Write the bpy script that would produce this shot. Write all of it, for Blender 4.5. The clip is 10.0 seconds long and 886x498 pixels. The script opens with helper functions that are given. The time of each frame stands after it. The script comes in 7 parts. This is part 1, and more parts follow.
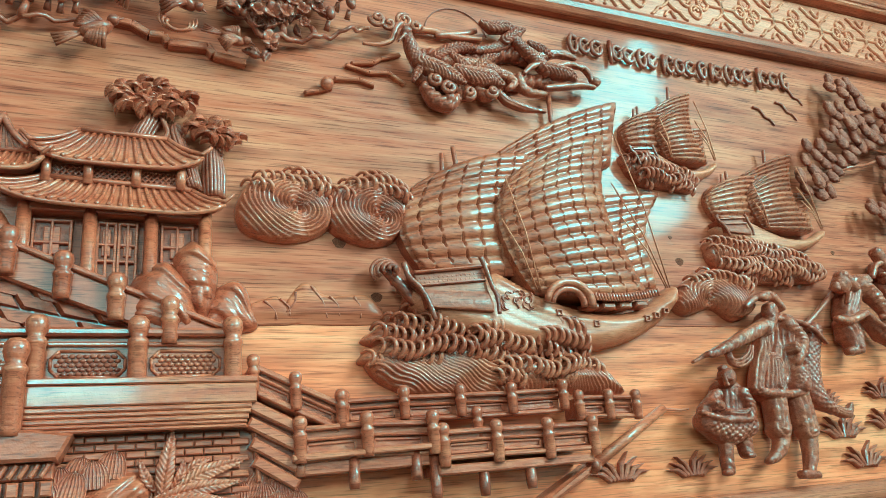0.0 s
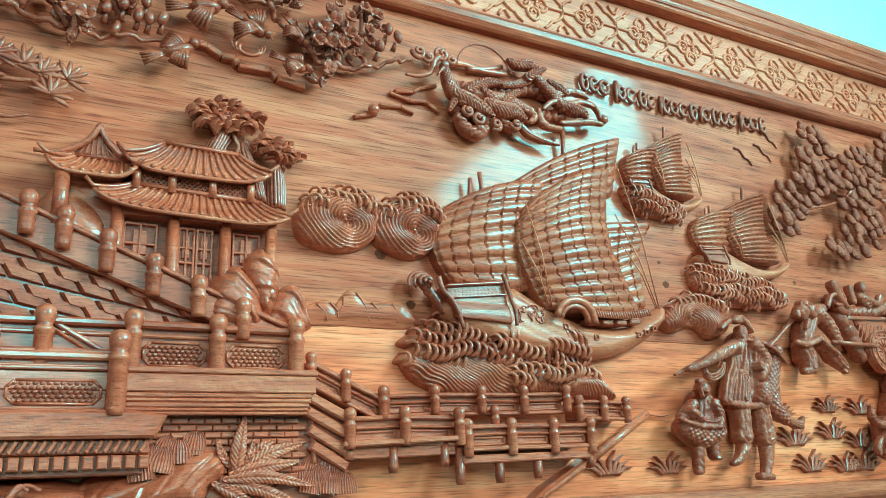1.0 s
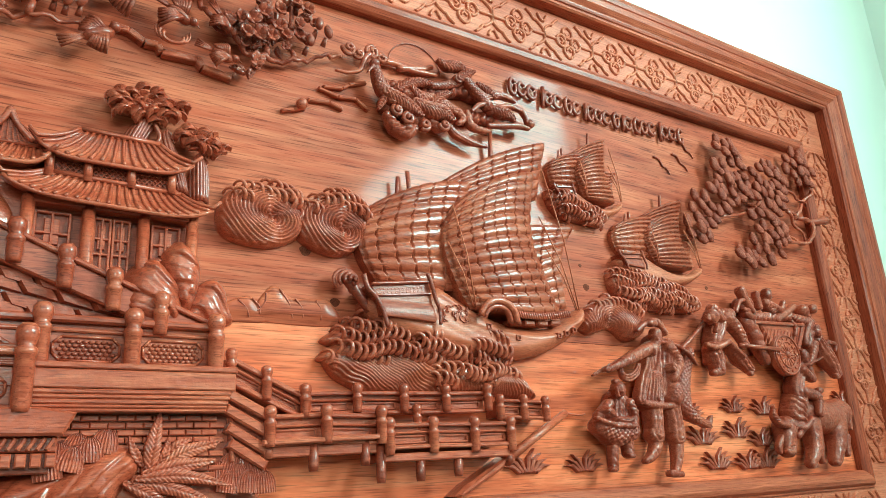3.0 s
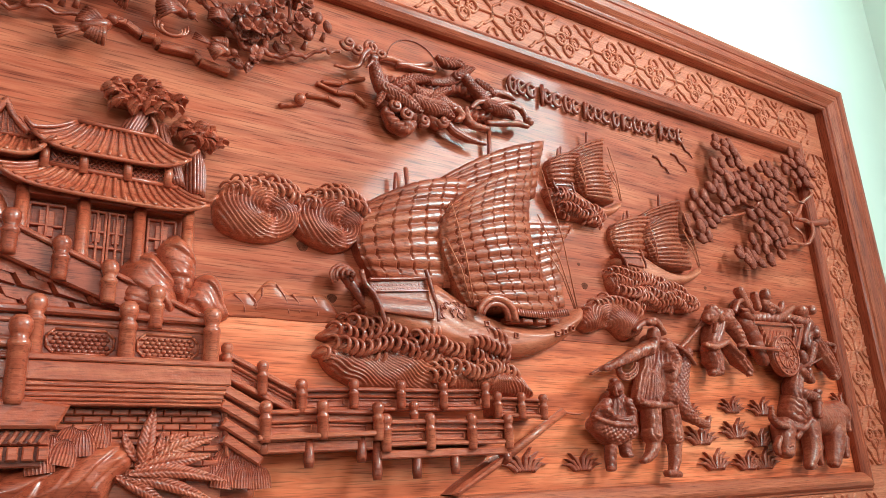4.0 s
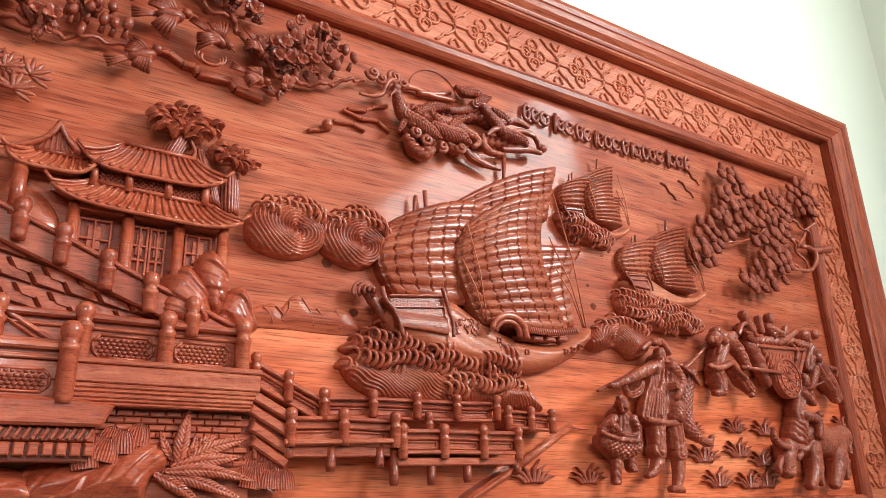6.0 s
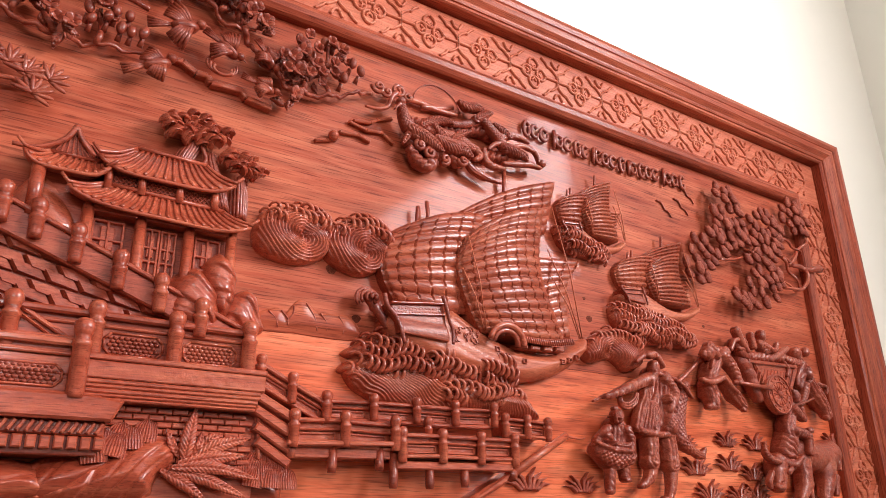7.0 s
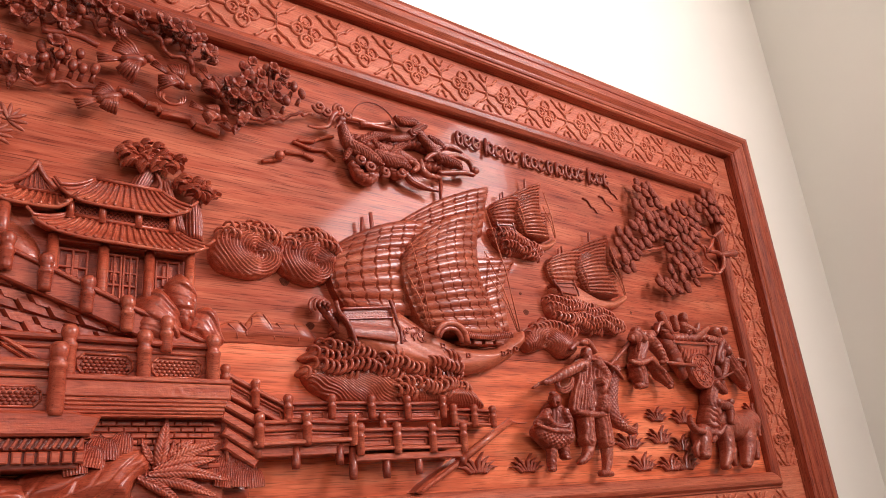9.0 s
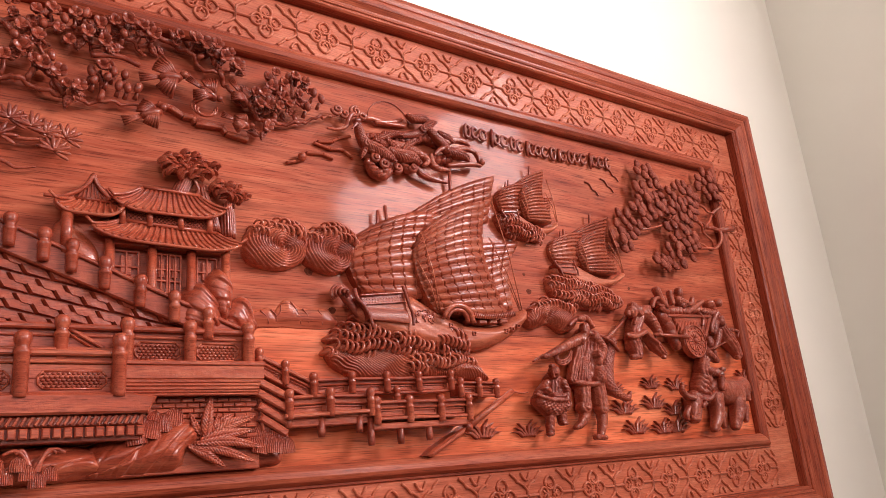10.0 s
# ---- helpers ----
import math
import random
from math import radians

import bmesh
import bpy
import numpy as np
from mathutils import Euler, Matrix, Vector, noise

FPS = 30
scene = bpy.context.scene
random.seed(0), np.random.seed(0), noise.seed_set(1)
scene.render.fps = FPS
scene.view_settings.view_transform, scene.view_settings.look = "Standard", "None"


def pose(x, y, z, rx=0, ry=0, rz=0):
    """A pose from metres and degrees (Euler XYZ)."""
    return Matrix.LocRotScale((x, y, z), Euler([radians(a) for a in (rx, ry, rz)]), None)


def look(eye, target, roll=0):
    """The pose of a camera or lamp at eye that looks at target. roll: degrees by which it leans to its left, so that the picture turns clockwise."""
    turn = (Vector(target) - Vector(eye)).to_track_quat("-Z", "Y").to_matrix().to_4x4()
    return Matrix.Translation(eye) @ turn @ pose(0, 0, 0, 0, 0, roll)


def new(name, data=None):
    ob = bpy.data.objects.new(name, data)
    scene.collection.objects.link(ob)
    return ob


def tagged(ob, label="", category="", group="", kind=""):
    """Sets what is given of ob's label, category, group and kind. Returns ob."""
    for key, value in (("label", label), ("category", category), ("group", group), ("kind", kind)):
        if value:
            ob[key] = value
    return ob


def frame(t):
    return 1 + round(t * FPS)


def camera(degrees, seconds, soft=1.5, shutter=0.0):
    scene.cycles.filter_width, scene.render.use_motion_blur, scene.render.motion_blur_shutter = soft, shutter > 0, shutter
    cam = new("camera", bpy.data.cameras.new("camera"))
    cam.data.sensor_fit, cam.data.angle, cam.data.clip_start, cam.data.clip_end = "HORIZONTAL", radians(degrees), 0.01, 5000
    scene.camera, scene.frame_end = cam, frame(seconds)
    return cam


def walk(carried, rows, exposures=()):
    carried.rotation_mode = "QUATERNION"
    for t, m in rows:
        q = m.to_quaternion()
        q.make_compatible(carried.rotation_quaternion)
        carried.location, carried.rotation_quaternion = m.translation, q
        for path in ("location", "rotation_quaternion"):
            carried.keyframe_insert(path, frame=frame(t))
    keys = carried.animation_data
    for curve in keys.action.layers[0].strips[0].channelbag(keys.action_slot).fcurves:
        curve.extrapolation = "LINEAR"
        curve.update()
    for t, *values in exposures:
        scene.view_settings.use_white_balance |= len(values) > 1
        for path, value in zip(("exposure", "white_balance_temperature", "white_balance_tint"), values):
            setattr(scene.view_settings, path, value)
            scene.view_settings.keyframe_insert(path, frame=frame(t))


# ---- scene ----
cam = camera(60.8, 10.0, soft=0.6)
PATH = [
    (0, (-2.039, -1.148, 1.514), (-1.261, 0.574, 2.17), -5.4),
    (0.5, (-2.166, -1.219, 1.526), (-1.306, 0.478, 2.144), -3.5),
    (1, (-2.243, -1.251, 1.524), (-1.345, 0.429, 2.133), -2.9),
    (1.5, (-2.267, -1.276, 1.508), (-1.307, 0.372, 2.111), -3.1),
    (2, (-2.254, -1.259, 1.514), (-1.223, 0.346, 2.113), -3.1),
    (2.5, (-2.25, -1.255, 1.523), (-1.184, 0.328, 2.119), -3.5),
    (4, (-2.24, -1.241, 1.511), (-1.167, 0.334, 2.118), -3.0),
    (4.5, (-2.262, -1.263, 1.507), (-1.196, 0.309, 2.133), -3.0),
    (5, (-2.282, -1.267, 1.492), (-1.225, 0.304, 2.134), -2.4),
    (6.5, (-2.304, -1.311, 1.471), (-1.262, 0.256, 2.148), -1.4),
    (7, (-2.325, -1.313, 1.451), (-1.276, 0.236, 2.159), -0.9),
    (7.5, (-2.355, -1.332, 1.46), (-1.3, 0.199, 2.197), -2.0),
    (8, (-2.367, -1.369, 1.469), (-1.272, 0.129, 2.215), -4.3),
    (8.5, (-2.362, -1.402, 1.467), (-1.218, 0.06, 2.212), -6.3),
    (9, (-2.402, -1.419, 1.426), (-1.227, 0.045, 2.116), -5.5),
    (9.5, (-2.43, -1.44, 1.436), (-1.252, 0.058, 2.041), -4.3),
    (10, (-2.491, -1.612, 1.447), (-1.352, -0.073, 2.025), -5.2),
]
TINTS = [(0.0, 1.028, 3050, -80), (1.5, 1.028, 3100, -80), (2.0, 0.975, 3270, -87), (2.5, 0.869, 4020, -67), (3.8, 0.710, 4900, -33), (4.5, 0.615, 4930, -24), (5.0, 0.599, 5050, -22),
         (6.5, 0.514, 6100, 1), (7.5, 0.435, 6400, 23), (8.5, 0.345, 6350, 25), (9.0, 0.249, 6680, 23), (10.0, 0.260, 6720, 23)]
walk(cam, [(t, look(eye, target, roll)) for t, eye, target, roll in PATH], TINTS)

# ---- light ----
world = bpy.data.worlds.new("world")
scene.world = world
world.use_nodes = True
sky = world.node_tree.nodes.new("ShaderNodeTexSky")
sky.sky_type, sky.sun_disc = "NISHITA", False
sky.sun_elevation, sky.sun_rotation = radians(45), radians(90)
world.node_tree.links.new(sky.outputs[0], world.node_tree.nodes["Background"].inputs[0])
world.node_tree.nodes["Background"].inputs[1].default_value = 0.1


def area(name, eye, target, w, h, power, colour):
    lamp = bpy.data.lights.new(name, "AREA")
    lamp.shape, lamp.size, lamp.size_y, lamp.energy, lamp.color = "RECTANGLE", w, h, power, colour
    ob = new(name, lamp)
    ob.matrix_world = look(eye, target)
    return ob


# daylight through the high windows in the side wall and opposite the panel
area("side_window_light", (0.93, -3.3, 3.62), (0.0, -3.3, 3.55), 2.7, 1.25, 232, (0.97, 0.97, 0.94))
area("far_window_light", (-3.4, -6.1, 3.08), (-2.2, 0.0, 2.3), 3.1, 0.8, 88, (1.0, 0.98, 0.95))

# ---- materials ----
def nodes_of(name):
    m = bpy.data.materials.new(name)
    m.use_nodes = True
    return m, m.node_tree.nodes, m.node_tree.links, m.node_tree.nodes["Principled BSDF"]


def ramp(nodes, stops):
    r = nodes.new("ShaderNodeValToRGB")
    while len(r.color_ramp.elements) < len(stops):
        r.color_ramp.elements.new(0.5)
    for e, (p, c) in zip(r.color_ramp.elements, stops):
        e.position, e.color = p, (*c, 1)
    return r


def wood(name, dark, mid, light, stretch=(1.6, 14, 16), gloss=0.3, coat=0.6, relief=0.25, chisel=0.0, shift=(0, 0, 0), mottle=0.75, polish=0.10, figure=0.0, shine=0.28):
    """Varnished rosewood: long grain, broad figure, fine pores and a lacquer coat."""
    m, nodes, links, bsdf = nodes_of(name)
    geo = nodes.new("ShaderNodeNewGeometry")
    mp = nodes.new("ShaderNodeMapping")
    mp.inputs["Scale"].default_value, mp.inputs["Location"].default_value = stretch, shift
    links.new(geo.outputs["Position"], mp.inputs["Vector"])
    broad = nodes.new("ShaderNodeTexNoise")
    broad.inputs["Scale"].default_value, broad.inputs["Detail"].default_value = 0.9, 4
    broad.inputs["Distortion"].default_value = 1.2
    links.new(mp.outputs[0], broad.inputs["Vector"])
    grain = nodes.new("ShaderNodeTexNoise")
    grain.inputs["Scale"].default_value, grain.inputs["Detail"].default_value = 7.0, 6
    grain.inputs["Roughness"].default_value, grain.inputs["Distortion"].default_value = 0.65, 0.6
    links.new(mp.outputs[0], grain.inputs["Vector"])
    rnd = nodes.new("ShaderNodeObjectInfo")
    add = nodes.new("ShaderNodeMath")
    add.operation = "MULTIPLY_ADD"
    add.inputs[1].default_value = 0.5
    links.new(grain.outputs[0], add.inputs[0])
    half = nodes.new("ShaderNodeMath")
    half.operation = "MULTIPLY_ADD"
    half.inputs[1].default_value, half.inputs[2].default_value = 0.5, 0.0
    links.new(broad.outputs[0], half.inputs[0])
    links.new(half.outputs[0], add.inputs[2])
    vary = nodes.new("ShaderNodeMath")
    vary.operation = "MULTIPLY_ADD"
    vary.inputs[1].default_value = 0.07
    links.new(rnd.outputs["Random"], vary.inputs[0])
    links.new(add.outputs[0], vary.inputs[2])
    honey = (light[0], light[1] * 1.20, light[2] * 1.55)
    cr = ramp(nodes, [(0.36, dark), (0.52, (mid[0], mid[1] * 1.05, mid[2] * 1.28)), (0.66, honey)])
    links.new(vary.outputs[0], cr.inputs[0])
    pm = nodes.new("ShaderNodeMapping")
    pm.inputs["Scale"].default_value = (stretch[0] * 5, stretch[1] * 9, stretch[2] * 9) if stretch[0] < stretch[2] else [c * 6 for c in stretch]
    links.new(geo.outputs["Position"], pm.inputs["Vector"])
    pore = nodes.new("ShaderNodeTexNoise")
    pore.inputs["Scale"].default_value, pore.inputs["Detail"].default_value = 3.0, 3
    links.new(pm.outputs[0], pore.inputs["Vector"])
    pr = ramp(nodes, [(0.34, (0.36, 0.26, 0.22)), (0.48, (1, 1, 1)), (1.0, (1, 1, 1))])
    links.new(pore.outputs[0], pr.inputs[0])
    streak = nodes.new("ShaderNodeTexNoise")
    streak.inputs["Scale"].default_value, streak.inputs["Detail"].default_value = 4.5, 6
    streak.inputs["Distortion"].default_value = 1.6
    links.new(mp.outputs[0], streak.inputs["Vector"])
    sr = ramp(nodes, [(0.36, (0.55, 0.38, 0.32)), (0.46, (1, 1, 1)), (1.0, (1, 1, 1))])
    links.new(streak.outputs[0], sr.inputs[0])
    mul = nodes.new("ShaderNodeMix")
    mul.data_type, mul.blend_type = "RGBA", "MULTIPLY"
    mul.inputs["Factor"].default_value = mottle
    links.new(cr.outputs[0], mul.inputs["A"])
    links.new(pr.outputs[0], mul.inputs["B"])
    mul2 = nodes.new("ShaderNodeMix")
    mul2.data_type, mul2.blend_type = "RGBA", "MULTIPLY"
    mul2.inputs["Factor"].default_value = mottle * 0.4
    links.new(mul.outputs["Result"], mul2.inputs["A"])
    links.new(sr.outputs[0], mul2.inputs["B"])
    stain = nodes.new("ShaderNodeTexNoise")
    stain.inputs["Scale"].default_value, stain.inputs["Detail"].default_value = 2.3, 3
    links.new(geo.outputs["Position"], stain.inputs["Vector"])
    st = ramp(nodes, [(0.36, (0.72, 0.60, 0.56)), (0.56, (1, 1, 1)), (1.0, (1, 1, 1))])
    links.new(stain.outputs[0], st.inputs[0])
    mul3 = nodes.new("ShaderNodeMix")
    mul3.data_type, mul3.blend_type = "RGBA", "MULTIPLY"
    mul3.inputs["Factor"].default_value = 0.7
    links.new(mul2.outputs["Result"], mul3.inputs["A"])
    links.new(st.outputs[0], mul3.inputs["B"])
    if figure:
        fm = nodes.new("ShaderNodeMapping")
        fm.inputs["Scale"].default_value = [0.16 if c < 5 else 1.0 for c in stretch]
        links.new(geo.outputs["Position"], fm.inputs["Vector"])
        rings = nodes.new("ShaderNodeTexWave")
        rings.bands_direction = "Z" if stretch[2] > 5 else "X"
        rings.inputs["Scale"].default_value, rings.inputs["Distortion"].default_value = 5.0, 15.0
        rings.inputs["Detail"].default_value, rings.inputs["Detail Scale"].default_value, rings.inputs["Detail Roughness"].default_value = 4.0, 0.7, 0.6
        links.new(fm.outputs[0], rings.inputs["Vector"])
        fr = ramp(nodes, [(0.0, (0.50, 0.36, 0.30)), (0.28, (0.86, 0.80, 0.76)), (0.6, (1, 1, 1)), (1.0, (1.0, 0.97, 0.9))])
        links.new(rings.outputs["Fac"], fr.inputs[0])
        mul4 = nodes.new("ShaderNodeMix")
        mul4.data_type, mul4.blend_type = "RGBA", "MULTIPLY"
        mul4.inputs["Factor"].default_value = figure
        links.new(mul3.outputs["Result"], mul4.inputs["A"])
        links.new(fr.outputs[0], mul4.inputs["B"])
        mul3 = mul4
    links.new(mul3.outputs["Result"], bsdf.inputs["Base Color"])
    bsdf.inputs["Roughness"].default_value = gloss
    bsdf.inputs["Coat Weight"].default_value, bsdf.inputs["Coat Roughness"].default_value = coat, polish
    bsdf.inputs["Specular IOR Level"].default_value = shine
    bump = nodes.new("ShaderNodeBump")
    bump.inputs["Strength"].default_value, bump.inputs["Distance"].default_value = relief, 0.0015
    links.new(grain.outputs[0], bump.inputs["Height"])
    if chisel:
        tool = nodes.new("ShaderNodeTexNoise")
        tool.inputs["Scale"].default_value, tool.inputs["Detail"].default_value = chisel, 3
        links.new(geo.outputs["Position"], tool.inputs["Vector"])
        b2 = nodes.new("ShaderNodeBump")
        b2.inputs["Strength"].default_value, b2.inputs["Distance"].default_value = 0.42, 0.004
        links.new(tool.outputs[0], b2.inputs["Height"])
        links.new(bump.outputs[0], b2.inputs["Normal"])
        links.new(b2.outputs[0], bsdf.inputs["Normal"])
    else:
        links.new(bump.outputs[0], bsdf.inputs["Normal"])
    return m


DARK, MID, LIGHT = (0.288, 0.042, 0.017), (0.433, 0.072, 0.028), (0.567, 0.113, 0.043)
BOARD = wood("board_wood", (0.278, 0.040, 0.014), (0.453, 0.082, 0.031), (0.577, 0.127, 0.050), (0.8, 9, 11), 0.5, 0.20, 0.14, mottle=0.8, polish=0.085, figure=0.42, shine=0.12)
# orange tone is the plank's own; extra lightness stands in for light low down
AMBER = wood("lit_amber_board_wood", (0.49, 0.080, 0.028), (0.75, 0.150, 0.050), (0.87, 0.205, 0.075), (0.9, 9, 12), 0.38, 0.34, 0.08, 0, (3, 0, 1), 0.7, 0.08, 0.5, 0.15)
CARVED = wood("carved_wood", DARK, MID, LIGHT, (2, 15, 18), 0.34, 0.55, 0.35, 75, mottle=0.7, polish=0.10)
# darker copy of carved_wood: the shade in deep carving is put into its colour
DEEP = wood("shaded_carved_wood", (0.196, 0.027, 0.011), (0.319, 0.050, 0.020), (0.443, 0.082, 0.032), (3, 15, 18), 0.38, 0.42, 0.35, 150, mottle=0.6, polish=0.09)
SAIL = wood("sail_wood", (0.220, 0.034, 0.013), (0.365, 0.064, 0.024), (0.500, 0.104, 0.040), (3, 12, 12), 0.36, 0.42, 0.25, 45, polish=0.08, shine=0.2)
FRAME = wood("frame_wood", (0.230, 0.034, 0.013), (0.400, 0.070, 0.026), (0.530, 0.110, 0.042), (1.2, 20, 30), 0.46, 0.16, 0.4, mottle=0.8, polish=0.18, figure=0.35, shine=0.18)
FRAME_V = wood("upright_frame_wood", (0.230, 0.034, 0.013), (0.400, 0.070, 0.026), (0.530, 0.110, 0.042), (30, 20, 1.2), 0.46, 0.16, 0.4, mottle=0.8, polish=0.18, figure=0.35, shine=0.18)
LATTICE = wood("lattice_wood", (0.371, 0.073, 0.028), (0.556, 0.124, 0.050), (0.659, 0.173, 0.074), (2, 20, 30), 0.45, 0.15, 0.3, mottle=0.5)
MATTE = wood("unpolished_carved_wood", (0.230, 0.034, 0.014), (0.360, 0.062, 0.025), (0.480, 0.098, 0.040), (2, 15, 18), 0.48, 0.16, 0.4, 110, mottle=0.7)

SATIN = wood("satin_carved_wood", DARK, MID, LIGHT, (2, 15, 18), 0.42, 0.3, 0.35, 60, mottle=0.75, polish=0.22)
PADS = wood("needle_pad_wood", (0.17, 0.025, 0.010), (0.30, 0.048, 0.019), (0.43, 0.080, 0.032), (30, 30, 30), 0.62, 0.05, 0.5, 260, mottle=0.6)


def plaster(name, colour):
    m, nodes, links, bsdf = nodes_of(name)
    geo = nodes.new("ShaderNodeNewGeometry")
    n1 = nodes.new("ShaderNodeTexNoise")
    n1.inputs["Scale"].default_value, n1.inputs["Detail"].default_value = 1.3, 5
    links.new(geo.outputs["Position"], n1.inputs["Vector"])
    cr = ramp(nodes, [(0.3, [c * 0.94 for c in colour]), (0.7, colour)])
    links.new(n1.outputs[0], cr.inputs[0])
    links.new(cr.outputs[0], bsdf.inputs["Base Color"])
    bsdf.inputs["Roughness"].default_value = 0.7
    n2 = nodes.new("ShaderNodeTexNoise")
    n2.inputs["Scale"].default_value = 140
    links.new(geo.outputs["Position"], n2.inputs["Vector"])
    bump = nodes.new("ShaderNodeBump")
    bump.inputs["Strength"].default_value, bump.inputs["Distance"].default_value = 0.12, 0.002
    links.new(n2.outputs[0], bump.inputs["Height"])
    links.new(bump.outputs[0], bsdf.inputs["Normal"])
    return m


WALL = plaster("cream_plaster", (0.90, 0.86, 0.78))
SIDE = plaster("pale_side_plaster", (0.86, 0.83, 0.75))
# unseen ceiling and floor, toned down to weaken the room's fill light
CEIL = plaster("dimmed_ceiling_paint", (0.62, 0.61, 0.57))
FLOOR = plaster("dimmed_floor_tile", (0.12, 0.09, 0.07))
# unseen walls: cream plaster darkened so that less light bounces onto the carving
FAR = plaster("dimmed_far_plaster", (0.34, 0.31, 0.26))
KNOT = wood("knot_wood", (0.11, 0.022, 0.010), (0.16, 0.034, 0.015), (0.24, 0.055, 0.022), (20, 20, 20), 0.6, 0.0, 0.1, shine=0.05)


# ---- mesh tools ----
class Build:
    """Gathers primitive shapes into one mesh. Heights h stand out from the board, towards -y."""

    def __init__(self):
        self.v, self.f, self.s = [], [], []

    def add(self, verts, faces, smooth=True):
        o = len(self.v)
        self.v += [tuple(p) for p in verts]
        self.f += [tuple(o + i for i in q) for q in faces]
        self.s += [smooth] * len(faces)

    def prism(self, pts, h0, h1, bev=0.003):
        """An upright slab of outline pts (x, z) from height h0 to h1, its front edge eased."""
        n = len(pts)
        area2 = sum(pts[i][0] * pts[(i + 1) % n][1] - pts[(i + 1) % n][0] * pts[i][1] for i in range(n))
        if area2 < 0:
            pts = pts[::-1]
        ins = []
        for i in range(n):
            a, b, c = Vector(pts[i - 1]), Vector(pts[i]), Vector(pts[(i + 1) % n])
            e1, e2 = (b - a).normalized(), (c - b).normalized()
            n1, n2 = Vector((-e1.y, e1.x)), Vector((-e2.y, e2.x))
            k = n1 + n2
            k = k / max(0.35, k.length_squared / 2) if k.length > 1e-6 else n1
            ins.append(b + k * bev)
        v = [(p[0], -h0, p[1]) for p in pts] + [(p[0], -(h1 - bev), p[1]) for p in pts] + [(p[0], -h1, p[1]) for p in ins]
        f = [(i, (i + 1) % n, n + (i + 1) % n, n + i) for i in range(n)]
        f += [(n + i, n + (i + 1) % n, 2 * n + (i + 1) % n, 2 * n + i) for i in range(n)]
        f += [tuple(range(2 * n, 3 * n)), tuple(range(n - 1, -1, -1))]
        self.add(v, f, False)
        return self

    def box(self, x0, x1, z0, z1, h0, h1, bev=0.003):
        return self.prism([(x0, z0), (x1, z0), (x1, z1), (x0, z1)], h0, h1, bev)

    def bar(self, a, b, w, h0, h1, bev=0.002):
        """A straight bar from a to b (x, z), w wide."""
        a, b = Vector(a), Vector(b)
        d = (b - a).normalized() * w / 2
        n = Vector((-d.y, d.x))
        return self.prism([a - n, b - n, b + n, a + n], h0, h1, bev)

    def lathe(self, x, h, z, profile, seg=12):
        """A turned shape about an upright axis; profile: (radius, height over z)."""
        v, f = [], []
        for r, dz in profile:
            for k in range(seg):
                a = 2 * math.pi * k / seg
                v.append((x + r * math.cos(a), -h + r * math.sin(a), z + dz))
        for j in range(len(profile) - 1):
            for k in range(seg):
                k2 = (k + 1) % seg
                f.append((j * seg + k, j * seg + k2, (j + 1) * seg + k2, (j + 1) * seg + k))
        f += [tuple(range(seg - 1, -1, -1)), tuple(range((len(profile) - 1) * seg, len(profile) * seg))]
        self.add(v, f)
        return self

    def tube(self, pts, r0, r1=None, seg=8, flat=1.0):
        """A round rod through pts (x, h, z), tapering from r0 to r1."""
        r1 = r0 if r1 is None else r1
        p = [Vector((q[0], -q[1], q[2])) for q in pts]
        n, v, f = len(p), [], []
        for i in range(n):
            t = (p[min(i + 1, n - 1)] - p[max(i - 1, 0)]).normalized()
            a = Vector((0, 1, 0)) if abs(t.y) < 0.9 else Vector((1, 0, 0))
            s = t.cross(a).normalized()
            u = s.cross(t)
            r = r0 + (r1 - r0) * i / (n - 1)
            for k in range(seg):
                g = 2 * math.pi * k / seg
                v.append(p[i] + s * (r * math.cos(g)) + u * (r * flat * math.sin(g)))
        for i in range(n - 1):
            for k in range(seg):
                k2 = (k + 1) % seg
                f.append((i * seg + k, i * seg + k2, (i + 1) * seg + k2, (i + 1) * seg + k))
        f += [tuple(range(seg - 1, -1, -1)), tuple(range((n - 1) * seg, n * seg))]
        self.add(v, f)
        return self

    def ball(self, x, h, z, rx, rh, rz, turn=0.0, tip=0.0, seg=14, rings=10, wob=0.0):
        """An egg-shaped lump, turned by degrees in the board's plane; tip bends its front out."""
        m = Matrix.Translation((x, -h, z)) @ Matrix.Rotation(radians(-turn), 4, "Y") @ Matrix.Rotation(radians(tip), 4, "X")
        v, f = [m @ Vector((0, 0, rz))], []
        for j in range(1, rings):
            th = math.pi * j / rings
            for k in range(seg):
                a = 2 * math.pi * k / seg
                q = 1 + wob * noise.noise((x * 90 + math.cos(a) * 2, h * 90 + math.sin(a) * 2, z * 90 + th * 2))
                v.append(m @ Vector((rx * q * math.sin(th) * math.cos(a), rh * q * math.sin(th) * math.sin(a), rz * q * math.cos(th))))
        v.append(m @ Vector((0, 0, -rz)))
        for k in range(seg):
            f.append((0, 1 + k, 1 + (k + 1) % seg))
            f.append((len(v) - 1, 1 + (rings - 2) * seg + (k + 1) % seg, 1 + (rings - 2) * seg + k))
        for j in range(rings - 2):
            for k in range(seg):
                k2 = (k + 1) % seg
                f.append((1 + j * seg + k, 1 + (j + 1) * seg + k, 1 + (j + 1) * seg + k2, 1 + j * seg + k2))
        self.add(v, f)
        return self

